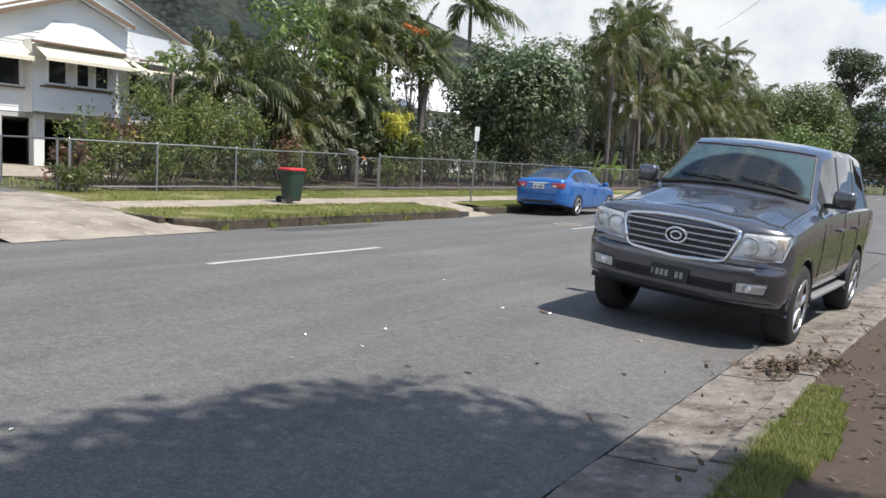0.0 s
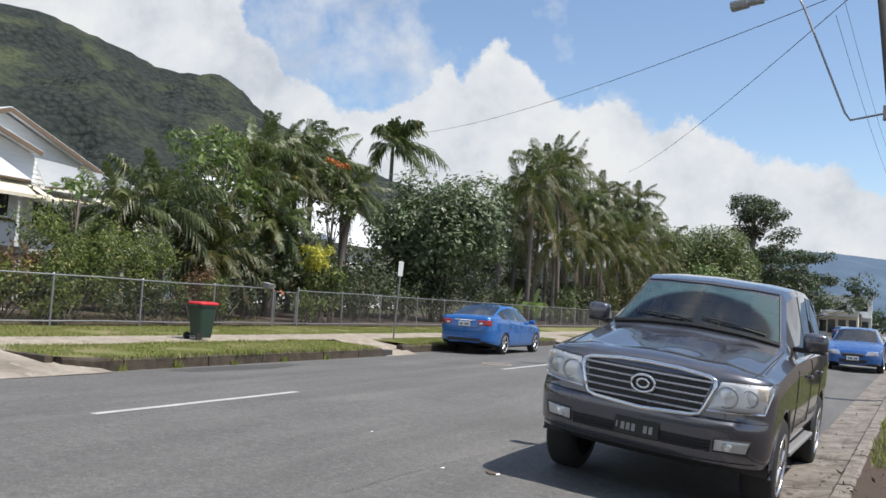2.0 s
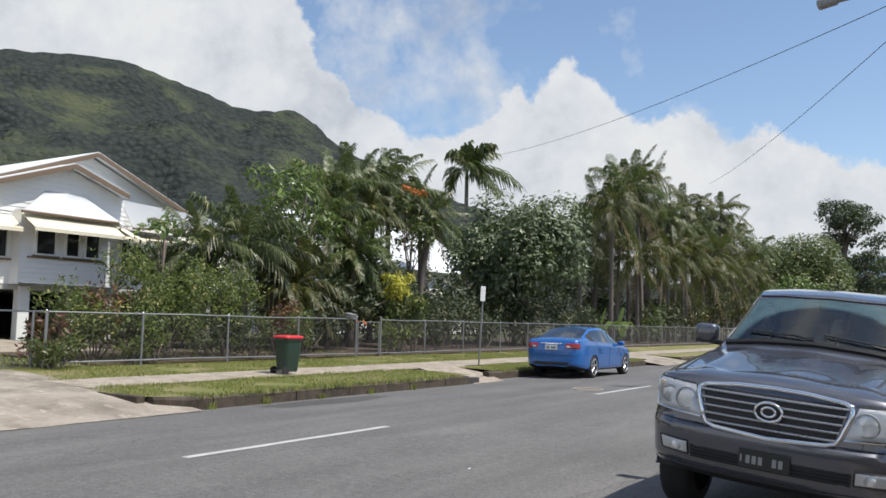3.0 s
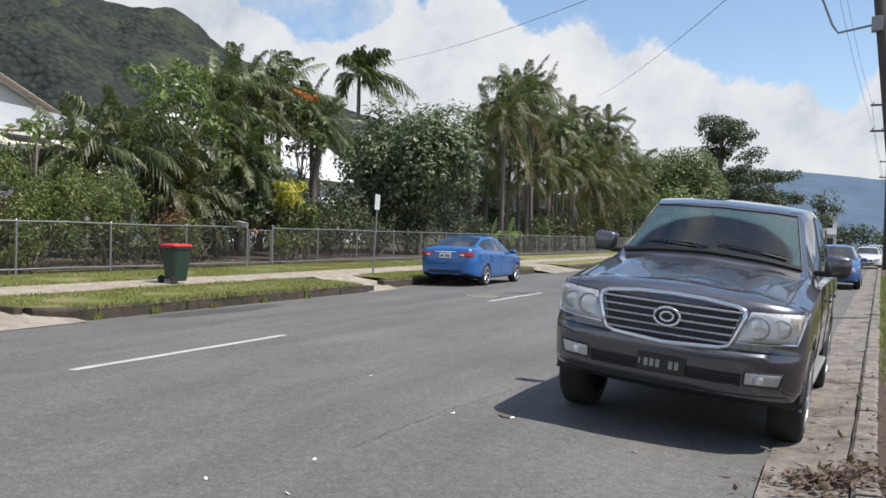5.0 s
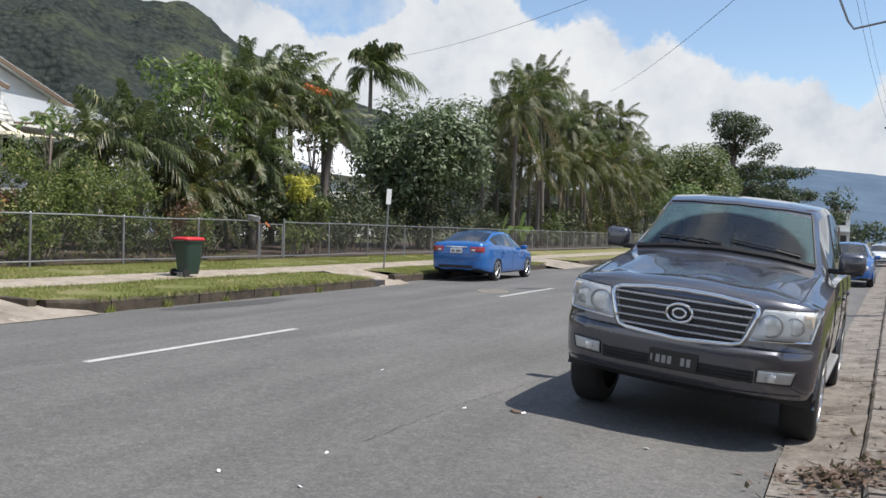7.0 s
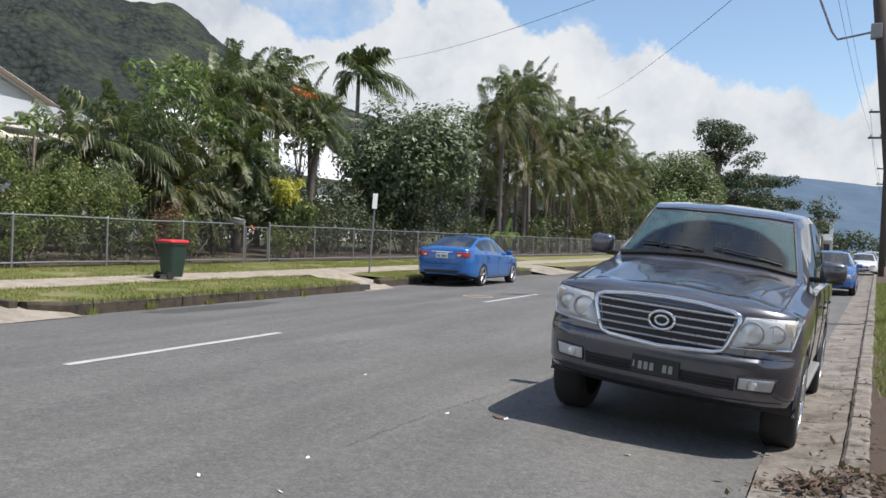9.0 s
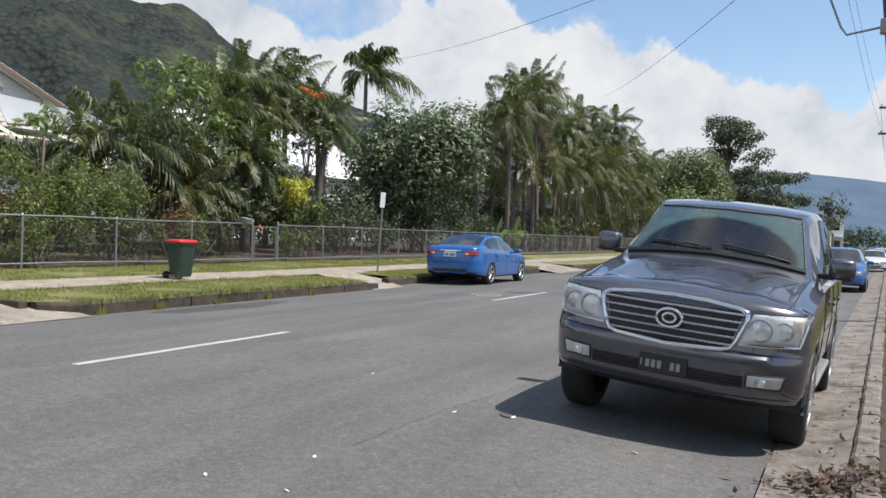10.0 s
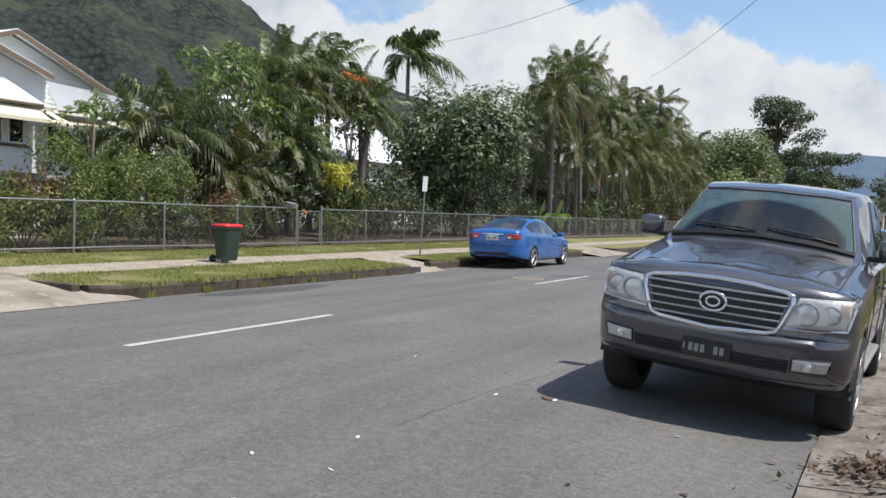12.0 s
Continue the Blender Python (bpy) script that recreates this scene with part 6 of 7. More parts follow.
SEDAN = dict(
    L=4.6,
    zb=[(0, 0.26), (0.5, 0.2), (3.9, 0.22), (4.35, 0.28), (4.6, 0.34)],
    w=[(0, 0.5), (0.04, 0.62), (0.12, 0.73), (0.3, 0.82), (0.6, 0.875), (1.2, 0.9), (3.4, 0.9), (4.0, 0.89), (4.25, 0.86), (4.42, 0.81), (4.52, 0.74), (4.57, 0.66), (4.6, 0.56)],
    zsh=[(0, 0.55), (0.08, 0.66), (0.3, 0.75), (0.7, 0.84), (1.3, 0.93), (2, 0.975), (3.2, 1.03), (3.9, 1.06), (4.3, 1.065), (4.46, 1.05), (4.54, 0.98), (4.6, 0.8)],
    wt=[(0, 0.42), (0.3, 0.62), (0.7, 0.7), (1.2, 0.72), (2.05, 0.58), (2.6, 0.6), (3.3, 0.575), (4.0, 0.66), (4.3, 0.7), (4.46, 0.68), (4.54, 0.62), (4.6, 0.48)],
    ze=[(0, 0.57), (0.1, 0.69), (0.3, 0.78), (0.7, 0.87), (1.2, 0.965), (1.95, 1.37), (2.3, 1.43), (2.8, 1.44), (3.3, 1.39), (3.7, 1.25), (4.08, 1.115), (4.25, 1.105), (4.46, 1.10), (4.52, 1.07), (4.56, 0.98), (4.6, 0.82)],
    zt=[(0, 0.58), (0.1, 0.72), (0.3, 0.82), (0.7, 0.91), (1.2, 1.01), (1.95, 1.42), (2.3, 1.475), (2.8, 1.485), (3.3, 1.43), (3.7, 1.29), (4.08, 1.145), (4.25, 1.13), (4.46, 1.125), (4.52, 1.09), (4.56, 1.0), (4.6, 0.83)],
    arches=[(0.86, 0.31, 0.365), (3.56, 0.31, 0.365)], cuts=(1.55, 2.3, 2.38, 3.3, 4.06),
    windows=[(1.5, 2.3), (2.38, 3.42)], cabin=(1.35, 3.8), screen=(1.24, 1.92), back=(3.3, 4.06))


def seats(root, ys, xs, z, w=0.5, back=0.68):
    for y in ys:
        for x in xs:
            bm = BM()
            box(bm, (x, y, z), (w, 0.5, 0.16), bevel=0.04)
            box(bm, (x, y + 0.3, z + back / 2), (w, 0.13, back), (-12, 0, 0), 0.05)
            s = part("seat", bm, M["seat"], root, "grey cloth seat")
            bm = BM()
            box(bm, (x, y + 0.4, z + back + 0.1), (0.27, 0.1, 0.2), (-8, 0, 0), 0.04)
            part("headrest", bm, M["seat"], s)


def wagon(at, rz, lean):
    S = WAGON
    c = thing("station_wagon", pose(*at, 0, lean, rz) , "graphite grey four-wheel-drive wagon parked by the kerb", "car", "parked cars")
    V, faces, cls = car_shell(S)
    # a raised middle with soft shoulders along the bonnet, and the bow of the windscreen
    y, x = V[:, 1], np.abs(V[:, 0])
    on_top = V[:, 2] > 1.12
    V[:, 2] += on_top * 0.02 * (np.exp(-((x - 0.60) / 0.10) ** 2) - 0.6 * np.exp(-((x - 0.36) / 0.14) ** 2)) * np.clip((y - 0.25) / 0.35, 0, 1) * np.clip((1.62 - y) / 0.4, 0, 1)
    V[:, 1] -= on_top * 0.11 * np.clip(1 - (x / 0.83) ** 2, 0, 1) * np.interp(y, (1.0, 1.5, 2.25, 3.0), (0, 1, 1, 0))
    mats = dict(body=M["greypaint"], side_window=M["darkglass"], pillar=M["blackplastic"], windscreen=M["filmglass"], rear_window=M["darkglass"], underbody=M["blackplastic"])
    obs = split_shell(c, V, faces, cls, mats)
    obs["windscreen"]["label"] = "curved windscreen, dust and reflected sky painted as a film outside the wiper sweep"
    tr = body_tree(V, faces)
    # bumper
    part("lower_grille", face_patch(tr, ((-0.58, 0.525), (0.58, 0.525), (0.585, 0.625), (-0.585, 0.625)), 0.004), M["blackplastic"], c, "black slatted lower grille")
    for z in (0.545, 0.57, 0.595):
        part("slat", nose_tube(tr, [(-0.57, z), (0.57, z)], 0.006, 0.010), M["blackplastic"], c)
    part("bumper_gap", nose_tube(tr, [(-0.95, 0.80), (-0.5, 0.785), (0, 0.775), (0.5, 0.785), (0.95, 0.80)], 0.006, -0.002), M["blackplastic"], c)
    part("bumper_lip", nose_tube(tr, [(-0.9, 0.47), (-0.5, 0.455), (0, 0.45), (0.5, 0.455), (0.9, 0.47)], 0.007, -0.002), M["blackplastic"], c, "dark lower bumper lip")
    part("valance", face_patch(tr, ((-0.80, 0.385), (0.80, 0.385), (0.84, 0.435), (-0.84, 0.435)), 0.005), M["blackplastic"], c, "black lower valance")
    bm = BM()
    box(bm, (0, 0.75, 0.36), (1.1, 0.5, 0.1), (-10, 0, 0), 0.03)
    part("skid_plate", bm, M["blackplastic"], c, "dark skid plate under the bumper")
    # grille
    gr = part("grille", face_patch(tr, ((-0.45, 0.80), (0.45, 0.80), (0.53, 1.095), (-0.53, 1.095)), 0.008, res=14), M["blackplastic"], c, "black grille with five pale bars")
    surround = [(-0.495, 0.865), (-0.465, 0.815), (-0.40, 0.795), (0, 0.775), (0.40, 0.795), (0.465, 0.815), (0.495, 0.865), (0.555, 1.035), (0.55, 1.085), (0.50, 1.108), (0.25, 1.135), (0, 1.142), (-0.25, 1.135), (-0.50, 1.108), (-0.55, 1.085), (-0.555, 1.035), (-0.495, 0.865)]
    part("grille_surround", nose_tube(tr, surround, 0.020, 0.010, 6, 8), M["chrome"], gr, "chrome grille surround", True)
    for k in range(5):
        z = 0.835 + 0.058 * k
        hw = 0.46 + 0.08 * (z - 0.80) / 0.27
        bm = BM()
        pts = [on_nose(tr, -hw + 2 * hw * i / 18, z, 0.022) for i in range(19)]
        prof = ((0.012, -0.010), (-0.004, -0.008), (-0.010, 0.002), (-0.004, 0.010), (0.014, 0.012))
        cols = [[bm.verts.new(p + Vector((0, dy, dz))) for dy, dz in prof] for p in pts]
        for u, v in zip(cols, cols[1:]):
            for i in range(4):
                bm.faces.new((u[i], v[i], v[i + 1], u[i + 1]))
        part("bar", bm, M["grillebar"], gr, "pale grey grille bar", True)
    e = on_nose(tr, 0, 0.971, 0.05)
    bm = BM()
    bmesh.ops.create_uvsphere(bm, u_segments=28, v_segments=10, radius=1.0, matrix=Matrix.Translation(e + Vector((0, 0.012, 0))) @ Matrix.Diagonal((0.09, 0.012, 0.062, 1)))
    bd = part("badge_backing", bm, M["blackplastic"], gr, "dark oval badge backing", True)
    bm = BM()
    for rx, rz_, t in ((0.098, 0.07, 0.012), (0.05, 0.035, 0.011)):
        tube(bm, [e + Vector((rx * math.cos(a), 0.0, rz_ * math.sin(a))) for a in [i * math.tau / 32 for i in range(33)]], t, 8)
    part("badge", bm, M["chrome"], gr, "plain chrome oval badge", True)
    # headlamps: bowl, reflectors and a clear cover
    for s in (-1, 1):
        def lamp(poly, off, res=12):
            q = [(x * s, z) for x, z in poly]
            return face_patch(tr, q if s > 0 else [q[1], q[0], q[3], q[2]], off, res=res)
        outline = [(0.515, 0.85), (0.93, 0.875), (0.975, 1.105), (0.595, 1.088)]
        hl = part("headlamp", lamp(outline, 0.004), M["lampbowl"], c, "large clear hazed headlamp", True)
        for x, z, r in ((0.655, 0.972, 0.085), (0.815, 0.985, 0.066)):
            p = on_nose(tr, x * s, z, 0.012)
            bm = BM()
            bmesh.ops.create_uvsphere(bm, u_segments=20, v_segments=10, radius=r, matrix=Matrix.Translation(p + Vector((0, 0.014, 0))) @ Matrix.Diagonal((1, 0.24, 1, 1)))
            rf = part("reflector", bm, M["lampin"], hl, "bright round reflector", True)
            bm = BM()
            ring(bm, p + Vector((0, -0.006, 0)), r * 0.98, 0.006, "Y", 24, 6, 0.6)
            part("bezel", bm, M["lampgrey"], rf, "", True)
        p = on_nose(tr, 0.90 * s, 1.03, 0.012)
        bm = BM()
        box(bm, p, (0.09, 0.02, 0.10), (0, 0, s * 42), 0.01)
        part("indicator", bm, M["amberclear"], hl, "pale amber indicator bulb")
        part("cover", lamp(outline, 0.034, 14), M["clearcover"], hl, "clear plastic cover", True)
        edge = [(x * s, z) for x, z in outline[:3]]
        part("trim", nose_tube(tr, edge, 0.008, 0.014, 8), M["chrome"], hl)
        part("lamp_gap", nose_tube(tr, [(0.595 * s, 1.094), (0.975 * s, 1.111)], 0.005, 0.002, 10), M["blackplastic"], hl)
        fog = [(0.60, 0.542), (0.84, 0.548), (0.865, 0.648), (0.605, 0.642)]
        fl = part("fog_lamp", lamp(fog, 0.006, 8), M["lampbowl"], c, "clear rectangular fog lamp", True)
        p = on_nose(tr, 0.70 * s, 0.595, 0.012)
        bm = BM()
        bmesh.ops.create_uvsphere(bm, u_segments=14, v_segments=8, radius=0.042, matrix=Matrix.Translation(p) @ Matrix.Diagonal((1, 0.3, 1, 1)))
        part("fog_bulb", bm, M["lampin"], fl, smooth=True)
        part("fog_cover", lamp(fog, 0.022, 8), M["clearcover"], fl, "", True)
        part("fog_frame", nose_tube(tr, [(x * s, z) for x, z in fog + fog[:1]], 0.007, 0.004, 6), M["blackplastic"], fl)
    plate_on(c, tr, 0.0, 0.608, True)
    # bonnet shut lines and ribs
    for s in (-1, 1):
        bm = BM()
        pts = []
        for k in range(13):
            y = 0.36 + 1.2 * k / 12
            x = s * (0.82 + 0.03 * k / 12)
            h = tr.ray_cast(Vector((x, y, 3)), Vector((0, 0, -1)))
            pts.append(h[0] + Vector((0, 0, 0.001)))
        part("bonnet_gap", tube(bm, pts, 0.006, 5), M["blackplastic"], c)
    # cowl, wipers, screen edge
    bm = BM()
    pts = []
    for k in range(15):
        x = -0.8 + 1.6 * k / 14
        h = tr.ray_cast(Vector((x, 1.56 + 0.07 * (x / 0.8) ** 2, 3)), Vector((0, 0, -1)))
        pts.append(h[0] + Vector((0, 0, 0.004)))
    part("cowl", tube(bm, pts, 0.03, 6), M["blackplastic"], c)
    def on_screen(x, y, o=0.012):
        h = tr.ray_cast(Vector((x, y, 3)), Vector((0, 0, -1)))
        return h[0] + Vector((0, -o * 0.6, o))
    for x0, x1 in ((-0.62, -0.02), (0.05, 0.66)):
        bm = BM()
        tube(bm, [on_screen(x0 + (x1 - x0) * f, 1.66 - 0.05 * f + 0.10 * ((x0 + (x1 - x0) * f) / 0.8) ** 2, 0.018) for f in [i / 8 for i in range(9)]], 0.009, 5)
        tube(bm, [on_screen(x1, 1.59 + 0.1 * (x1 / 0.8) ** 2, 0.02), on_screen((x0 + x1) / 2 + 0.1, 1.63, 0.03)], 0.01, 5)
        part("wiper", bm, M["blackplastic"], c, "black wiper arm")
    bm = BM()
    tube(bm, [on_screen(-0.66 + 1.32 * i / 12, 2.10 + 0.11 * ((i - 6) / 6) ** 2, 0.002) for i in range(13)], 0.008, 5)
    for s in (-1, 1):
        pts = [on_screen(s * (0.795 - 0.125 * f), 1.66 + 0.53 * f, 0.003) for f in [i / 12 for i in range(13)]]
        tube(bm, pts, 0.008, 5)
    part("screen_seal", bm, M["blackplastic"], c)
    # door lines, handles, mirrors, steps, roof rails
    for s in (-1, 1):
        for y in (1.62, 2.67, 3.6):
            bm = BM()
            pts = []
            for k in range(9):
                z = 0.56 + 0.7 * k / 8
                h = tr.ray_cast(Vector((s * 3, y, z)), Vector((-s, 0, 0)))
                if h[0]:
                    pts.append(h[0])
            tube(bm, pts, 0.006, 5)
            part("door_gap", bm, M["blackplastic"], c)
        for y in (2.42, 3.38):
            bm = BM()
            h = tr.ray_cast(Vector((s * 3, y, 1.1)), Vector((-s, 0, 0)))[0]
            box(bm, h + Vector((s * 0.022, 0, 0)), (0.03, 0.2, 0.032), bevel=0.01)
            part("door_handle", bm, M["greypaint"], c)
        bm = BM()
        box(bm, (s * 1.075, 1.90, 1.455), (0.225, 0.15, 0.18), (0, 0, s * 8), 0.055)
        mi = part("door_mirror", bm, M["greypaint"], c, "grey door mirror housing", True)
        bm = BM()
        box(bm, (s * 0.955, 1.92, 1.37), (0.14, 0.09, 0.05), bevel=0.015)
        box(bm, (s * 1.07, 1.90, 1.375), (0.2, 0.13, 0.04), bevel=0.015)
        part("mirror_arm", bm, M["blackplastic"], mi)
        bm = BM()
        box(bm, (s * 1.075, 1.98, 1.46), (0.18, 0.006, 0.13), bevel=0.002)
        part("mirror_glass", bm, M["chrome"], mi)
        bm = BM()
        box(bm, (s * 0.93, 2.48, 0.42), (0.17, 1.85, 0.045), bevel=0.02)
        part("side_step", bm, M["lampgrey"], c, "grey metal side step")
        for yc in (1.02, 3.96):
            arch_trim(c, s * 0.985, yc, 0.40, 0.48, M["greypaint"], s)
            wheel(c, s * 0.875, yc, 0.40 if s > 0 else 0.355, 0.405, 0.275, s, 5)
        bm = BM()
        box(bm, (s * 0.86, 4.5, 0.4), (0.26, 0.02, 0.3), (8, 0, 0), 0.004)
        part("mud_flap", bm, M["blackplastic"], c)
    # cabin
    bm = BM()
    box(bm, (0, 1.92, 1.25), (1.62, 0.5, 0.22), (10, 0, 0), 0.06)
    part("dashboard", bm, M["blackplastic"], c, "black dashboard")
    bm = BM()
    ring(bm, (0, 0, 0), 0.185, 0.016, "Y", 28, 8)
    rod(bm, (-0.17, 0, 0), (0.17, 0, 0), 0.016, seg=6)
    rod(bm, (0, 0, 0), (0, 0, -0.17), 0.02, seg=6)
    bmesh.ops.transform(bm, matrix=pose(-0.38, 2.2, 1.36, 25, 0, 0), verts=bm.verts[:])
    part("steering_wheel", bm, M["blackplastic"], c)
    seats(c, (2.7,), (-0.4, 0.4), 0.97)
    seats(c, (3.6,), (-0.45, 0.0, 0.45), 0.98, 0.42, 0.6)
    bm = BM()
    box(bm, (0, 2.8, 0.78), (1.7, 3.2, 0.06))
    part("cabin_floor", bm, M["blackplastic"], c)
    bm = BM()
    box(bm, (0.02, 2.2, 1.74), (0.24, 0.03, 0.07), bevel=0.01)
    part("inner_mirror", bm, M["blackplastic"], c)
    bm = BM()
    box(bm, (-0.58, 2.16, 1.77), (0.09, 0.004, 0.06), (48, 0, 0))
    part("sticker", bm, M["platewhite"], c, "small pale windscreen sticker")
    bm = BM()
    rod(bm, (-0.8, 1.02, 0.36), (0.8, 1.02, 0.41), 0.06, seg=8)
    rod(bm, (-0.8, 3.96, 0.36), (0.8, 3.96, 0.41), 0.07, seg=8)
    part("axle", bm, M["blackplastic"], c)
    return c


def sedan(at, rz, paint, label, scale=1.0, near=True, lean=0.0):
    S = SEDAN
    c = thing("sedan", pose(*at, 0, lean, rz) @ Matrix.Scale(scale, 4), label, "car", "parked cars")
    V, faces, cls = car_shell(S)
    mats = dict(body=M[paint], side_window=M["darkglass"], pillar=M["blackplastic"], windscreen=M["carglass"], rear_window=M["darkglass"], underbody=M["blackplastic"])
    split_shell(c, V, faces, cls, mats)
    tr = body_tree(V, faces)
    F = 9.0
    # tail
    for s in (-1, 1):
        q = [(0.42 * s, 0.86), (0.80 * s, 0.84), (0.80 * s, 1.0), (0.40 * s, 0.99)]
        if s > 0:
            q = [q[1], q[0], q[3], q[2]]
        tl = part("tail_lamp", face_patch(tr, q, 0.02, False, 10, F), M["redlens"], c, "red tail lamp", True)
        p = on_nose(tr, 0.52 * s, 0.90, 0.026, False, F)
        bm = BM()
        box(bm, p, (0.1, 0.008, 0.05), (0, 0, -s * 12), 0.003)
        part("reverse_lamp", bm, M["platewhite"], tl)
        q = [(0.36 * s, 0.56), (0.76 * s, 0.57), (0.72 * s, 0.72), (0.44 * s, 0.70)]
        if s < 0:
            q = [q[1], q[0], q[3], q[2]]
        part("headlamp", face_patch(tr, q, 0.016, True, 10), M["lens"], c, "clear headlamp", True)
    part("chrome_strip", nose_tube(tr, [(-0.33, 0.985), (0.33, 0.985)], 0.018, 0.014, 10, 6, False, F), M["chrome"], c, "chrome boot strip")
    plate_on(c, tr, 0.0, 0.875, False, False, F)
    part("boot_gap", nose_tube(tr, [(-0.66, 1.03), (-0.42, 0.78), (0.42, 0.78), (0.66, 1.03)], 0.006, 0.0, 8, 5, False, F), M["blackplastic"], c)
    part("bumper_gap", nose_tube(tr, [(-0.74, 0.66), (0, 0.64), (0.74, 0.66)], 0.006, 0.0, 10, 5, False, F), M["blackplastic"], c)
    part("rear_valance", face_patch(tr, ((0.62, 0.38), (-0.62, 0.38), (-0.56, 0.47), (0.56, 0.47)), 0.01, False, 8, F), M["blackplastic"], c)
    # nose
    part("grille", face_patch(tr, ((-0.3, 0.5), (0.3, 0.5), (0.34, 0.62), (-0.34, 0.62)), 0.01, True, 8), M["blackplastic"], c, "black grille")
    part("lower_grille", face_patch(tr, ((-0.4, 0.3), (0.4, 0.3), (0.42, 0.42), (-0.42, 0.42)), 0.01, True, 8), M["blackplastic"], c)
    plate_on(c, tr, 0.0, 0.46, False, True)
    for s in (-1, 1):
        for y in (1.35, 2.34, 3.3):
            bm = BM()
            pts = []
            for k in range(9):
                h = tr.ray_cast(Vector((s * 3, y, 0.36 + 0.6 * k / 8)), Vector((-s, 0, 0)))
                if h[0]:
                    pts.append(h[0])
            tube(bm, pts, 0.005, 5)
            part("door_gap", bm, M["blackplastic"], c)
        for y in (2.15, 3.1):
            bm = BM()
            h = tr.ray_cast(Vector((s * 3, y, 0.84)), Vector((-s, 0, 0)))[0]
            box(bm, h + Vector((s * 0.018, 0, 0)), (0.028, 0.18, 0.028), bevel=0.009)
            part("door_handle", bm, M[paint], c)
        bm = BM()
        box(bm, (s * 0.96, 1.5, 0.98), (0.2, 0.11, 0.13), (0, 0, s * 8), 0.04)
        part("door_mirror", bm, M[paint], c, smooth=True)
        for yc in (0.86, 3.56):
            arch_trim(c, s * 0.868, yc, 0.31, 0.365, M[paint], s)
            wheel(c, s * 0.785, yc, 0.325, 0.33, 0.215, s, 5, rr=0.7)
    bm = BM()
    box(bm, (0, 1.6, 0.9), (1.4, 0.5, 0.14), (8, 0, 0), 0.05)
    part("dashboard", bm, M["blackplastic"], c)
    seats(c, (2.1, 2.9), (-0.36, 0.36), 0.52, 0.48, 0.6)
    bm = BM()
    box(bm, (0, 2.4, 0.36), (1.5, 2.6, 0.05))
    part("cabin_floor", bm, M["blackplastic"], c)
    return c


wagon((-0.08, 0.0, -0.14), -2.3, 5.0)
SC = 1.01
sedan((-9.12, 15.35 + 4.6 * SC, -0.075), 181.5, "bluepaint", "bright blue sedan parked at the far kerb", SC)
sedan((0.98, 26.5, -0.2), -2.4, "deepblue", "deep blue car parked behind the grey wagon", 1.08)
sedan((3.0, 56.0, -0.2), -2.4, "whitepaint", "white car parked farther up the street", 1.0)
sedan((3.5, 66.0, -0.2), -2.4, "silverpaint", "pale silver car parked farther up the street", 1.05)
sedan((4.6, 86.0, -0.2), -2.4, "whitepaint", "white car far along the kerb", 1.1)
sedan((-0.5, 84.0, -0.15), 178, "whitepaint", "white car far along the street", 1.05)
sedan((-2.0, 110.0, -0.15), 178, "deepblue", "dark car far along the street", 1.05)


# ---- end of the street ----
def shop(at, size, wall, roofm, label):
    s = thing("shop", pose(*at), label, "building", "far shops")
    bm = BM()
    box(bm, (0, 0, size[2] / 2), size)
    part("wall", bm, M[wall], s)
    bm = BM()
    box(bm, (0, 0, size[2] + 0.12), (size[0] + 0.5, size[1] + 0.5, 0.25), bevel=0.03)
    part("roof", bm, M[roofm], s)
    bm = BM()
    box(bm, (0, -size[1] / 2 - 0.9, 2.9), (size[0] + 0.3, 1.8, 0.15))
    part("awning", bm, M["roof"], s)
    for k in range(3):
        bm = BM()
        x = -size[0] / 2 + size[0] * (k + 0.5) / 3
        box(bm, (x, -size[1] / 2 - 0.02, 1.4), (size[0] / 4.2, 0.06, 1.9))
        part("window", bm, M["winglass"], s)
        if size[2] > 5:
            bm = BM()
            box(bm, (x, -size[1] / 2 - 0.02, size[2] - 1.6), (size[0] / 5, 0.06, 1.2))
            part("window", bm, M["winglass"], s)


shop((-3.5, 150, 0), (9, 12, 6.2), "white", "roof", "white two-storey shop at the end of the street")
shop((-2.6, 128, 0), (4, 8, 3.4), "cream", "roof", "low cream-fronted shop with pale awning")
tree("tree", (-8.8, 118, 0), 9.5, 4.2, 1.2, 56, "farleaf", "dark leafy tree at the bend of the street", 0.45, 120, 24)
tree("tree", (-0.5, 140, 0), 11.0, 3.4, 4.0, 51, "farleaf", "dark street tree before the white shop", 0.55, 60, 20, trunk_r=0.25)
tree("tree", (-6.5, 139, 0), 8.0, 2.6, 3.0, 55, "farleaf", "smaller dark street tree", 0.5, 60, 14, trunk_r=0.2)
for i, x in enumerate((-38, -24, -10, 4, 16, 28, 42)):
    tree("tree", (x, 240 + 12 * (i % 3), 0), 5.5 + 1.5 * (i % 2), 9, 0.3, 150 + i, "farleaf", "distant dark trees closing the street", 1.1, 30, 22)
for i, y in enumerate((170, 200)):
    tree("tree", (-20, y, 0), 13, 10, 1.5, 160 + i, "farleaf", "distant dark roadside tree", 0.9, 40, 24)


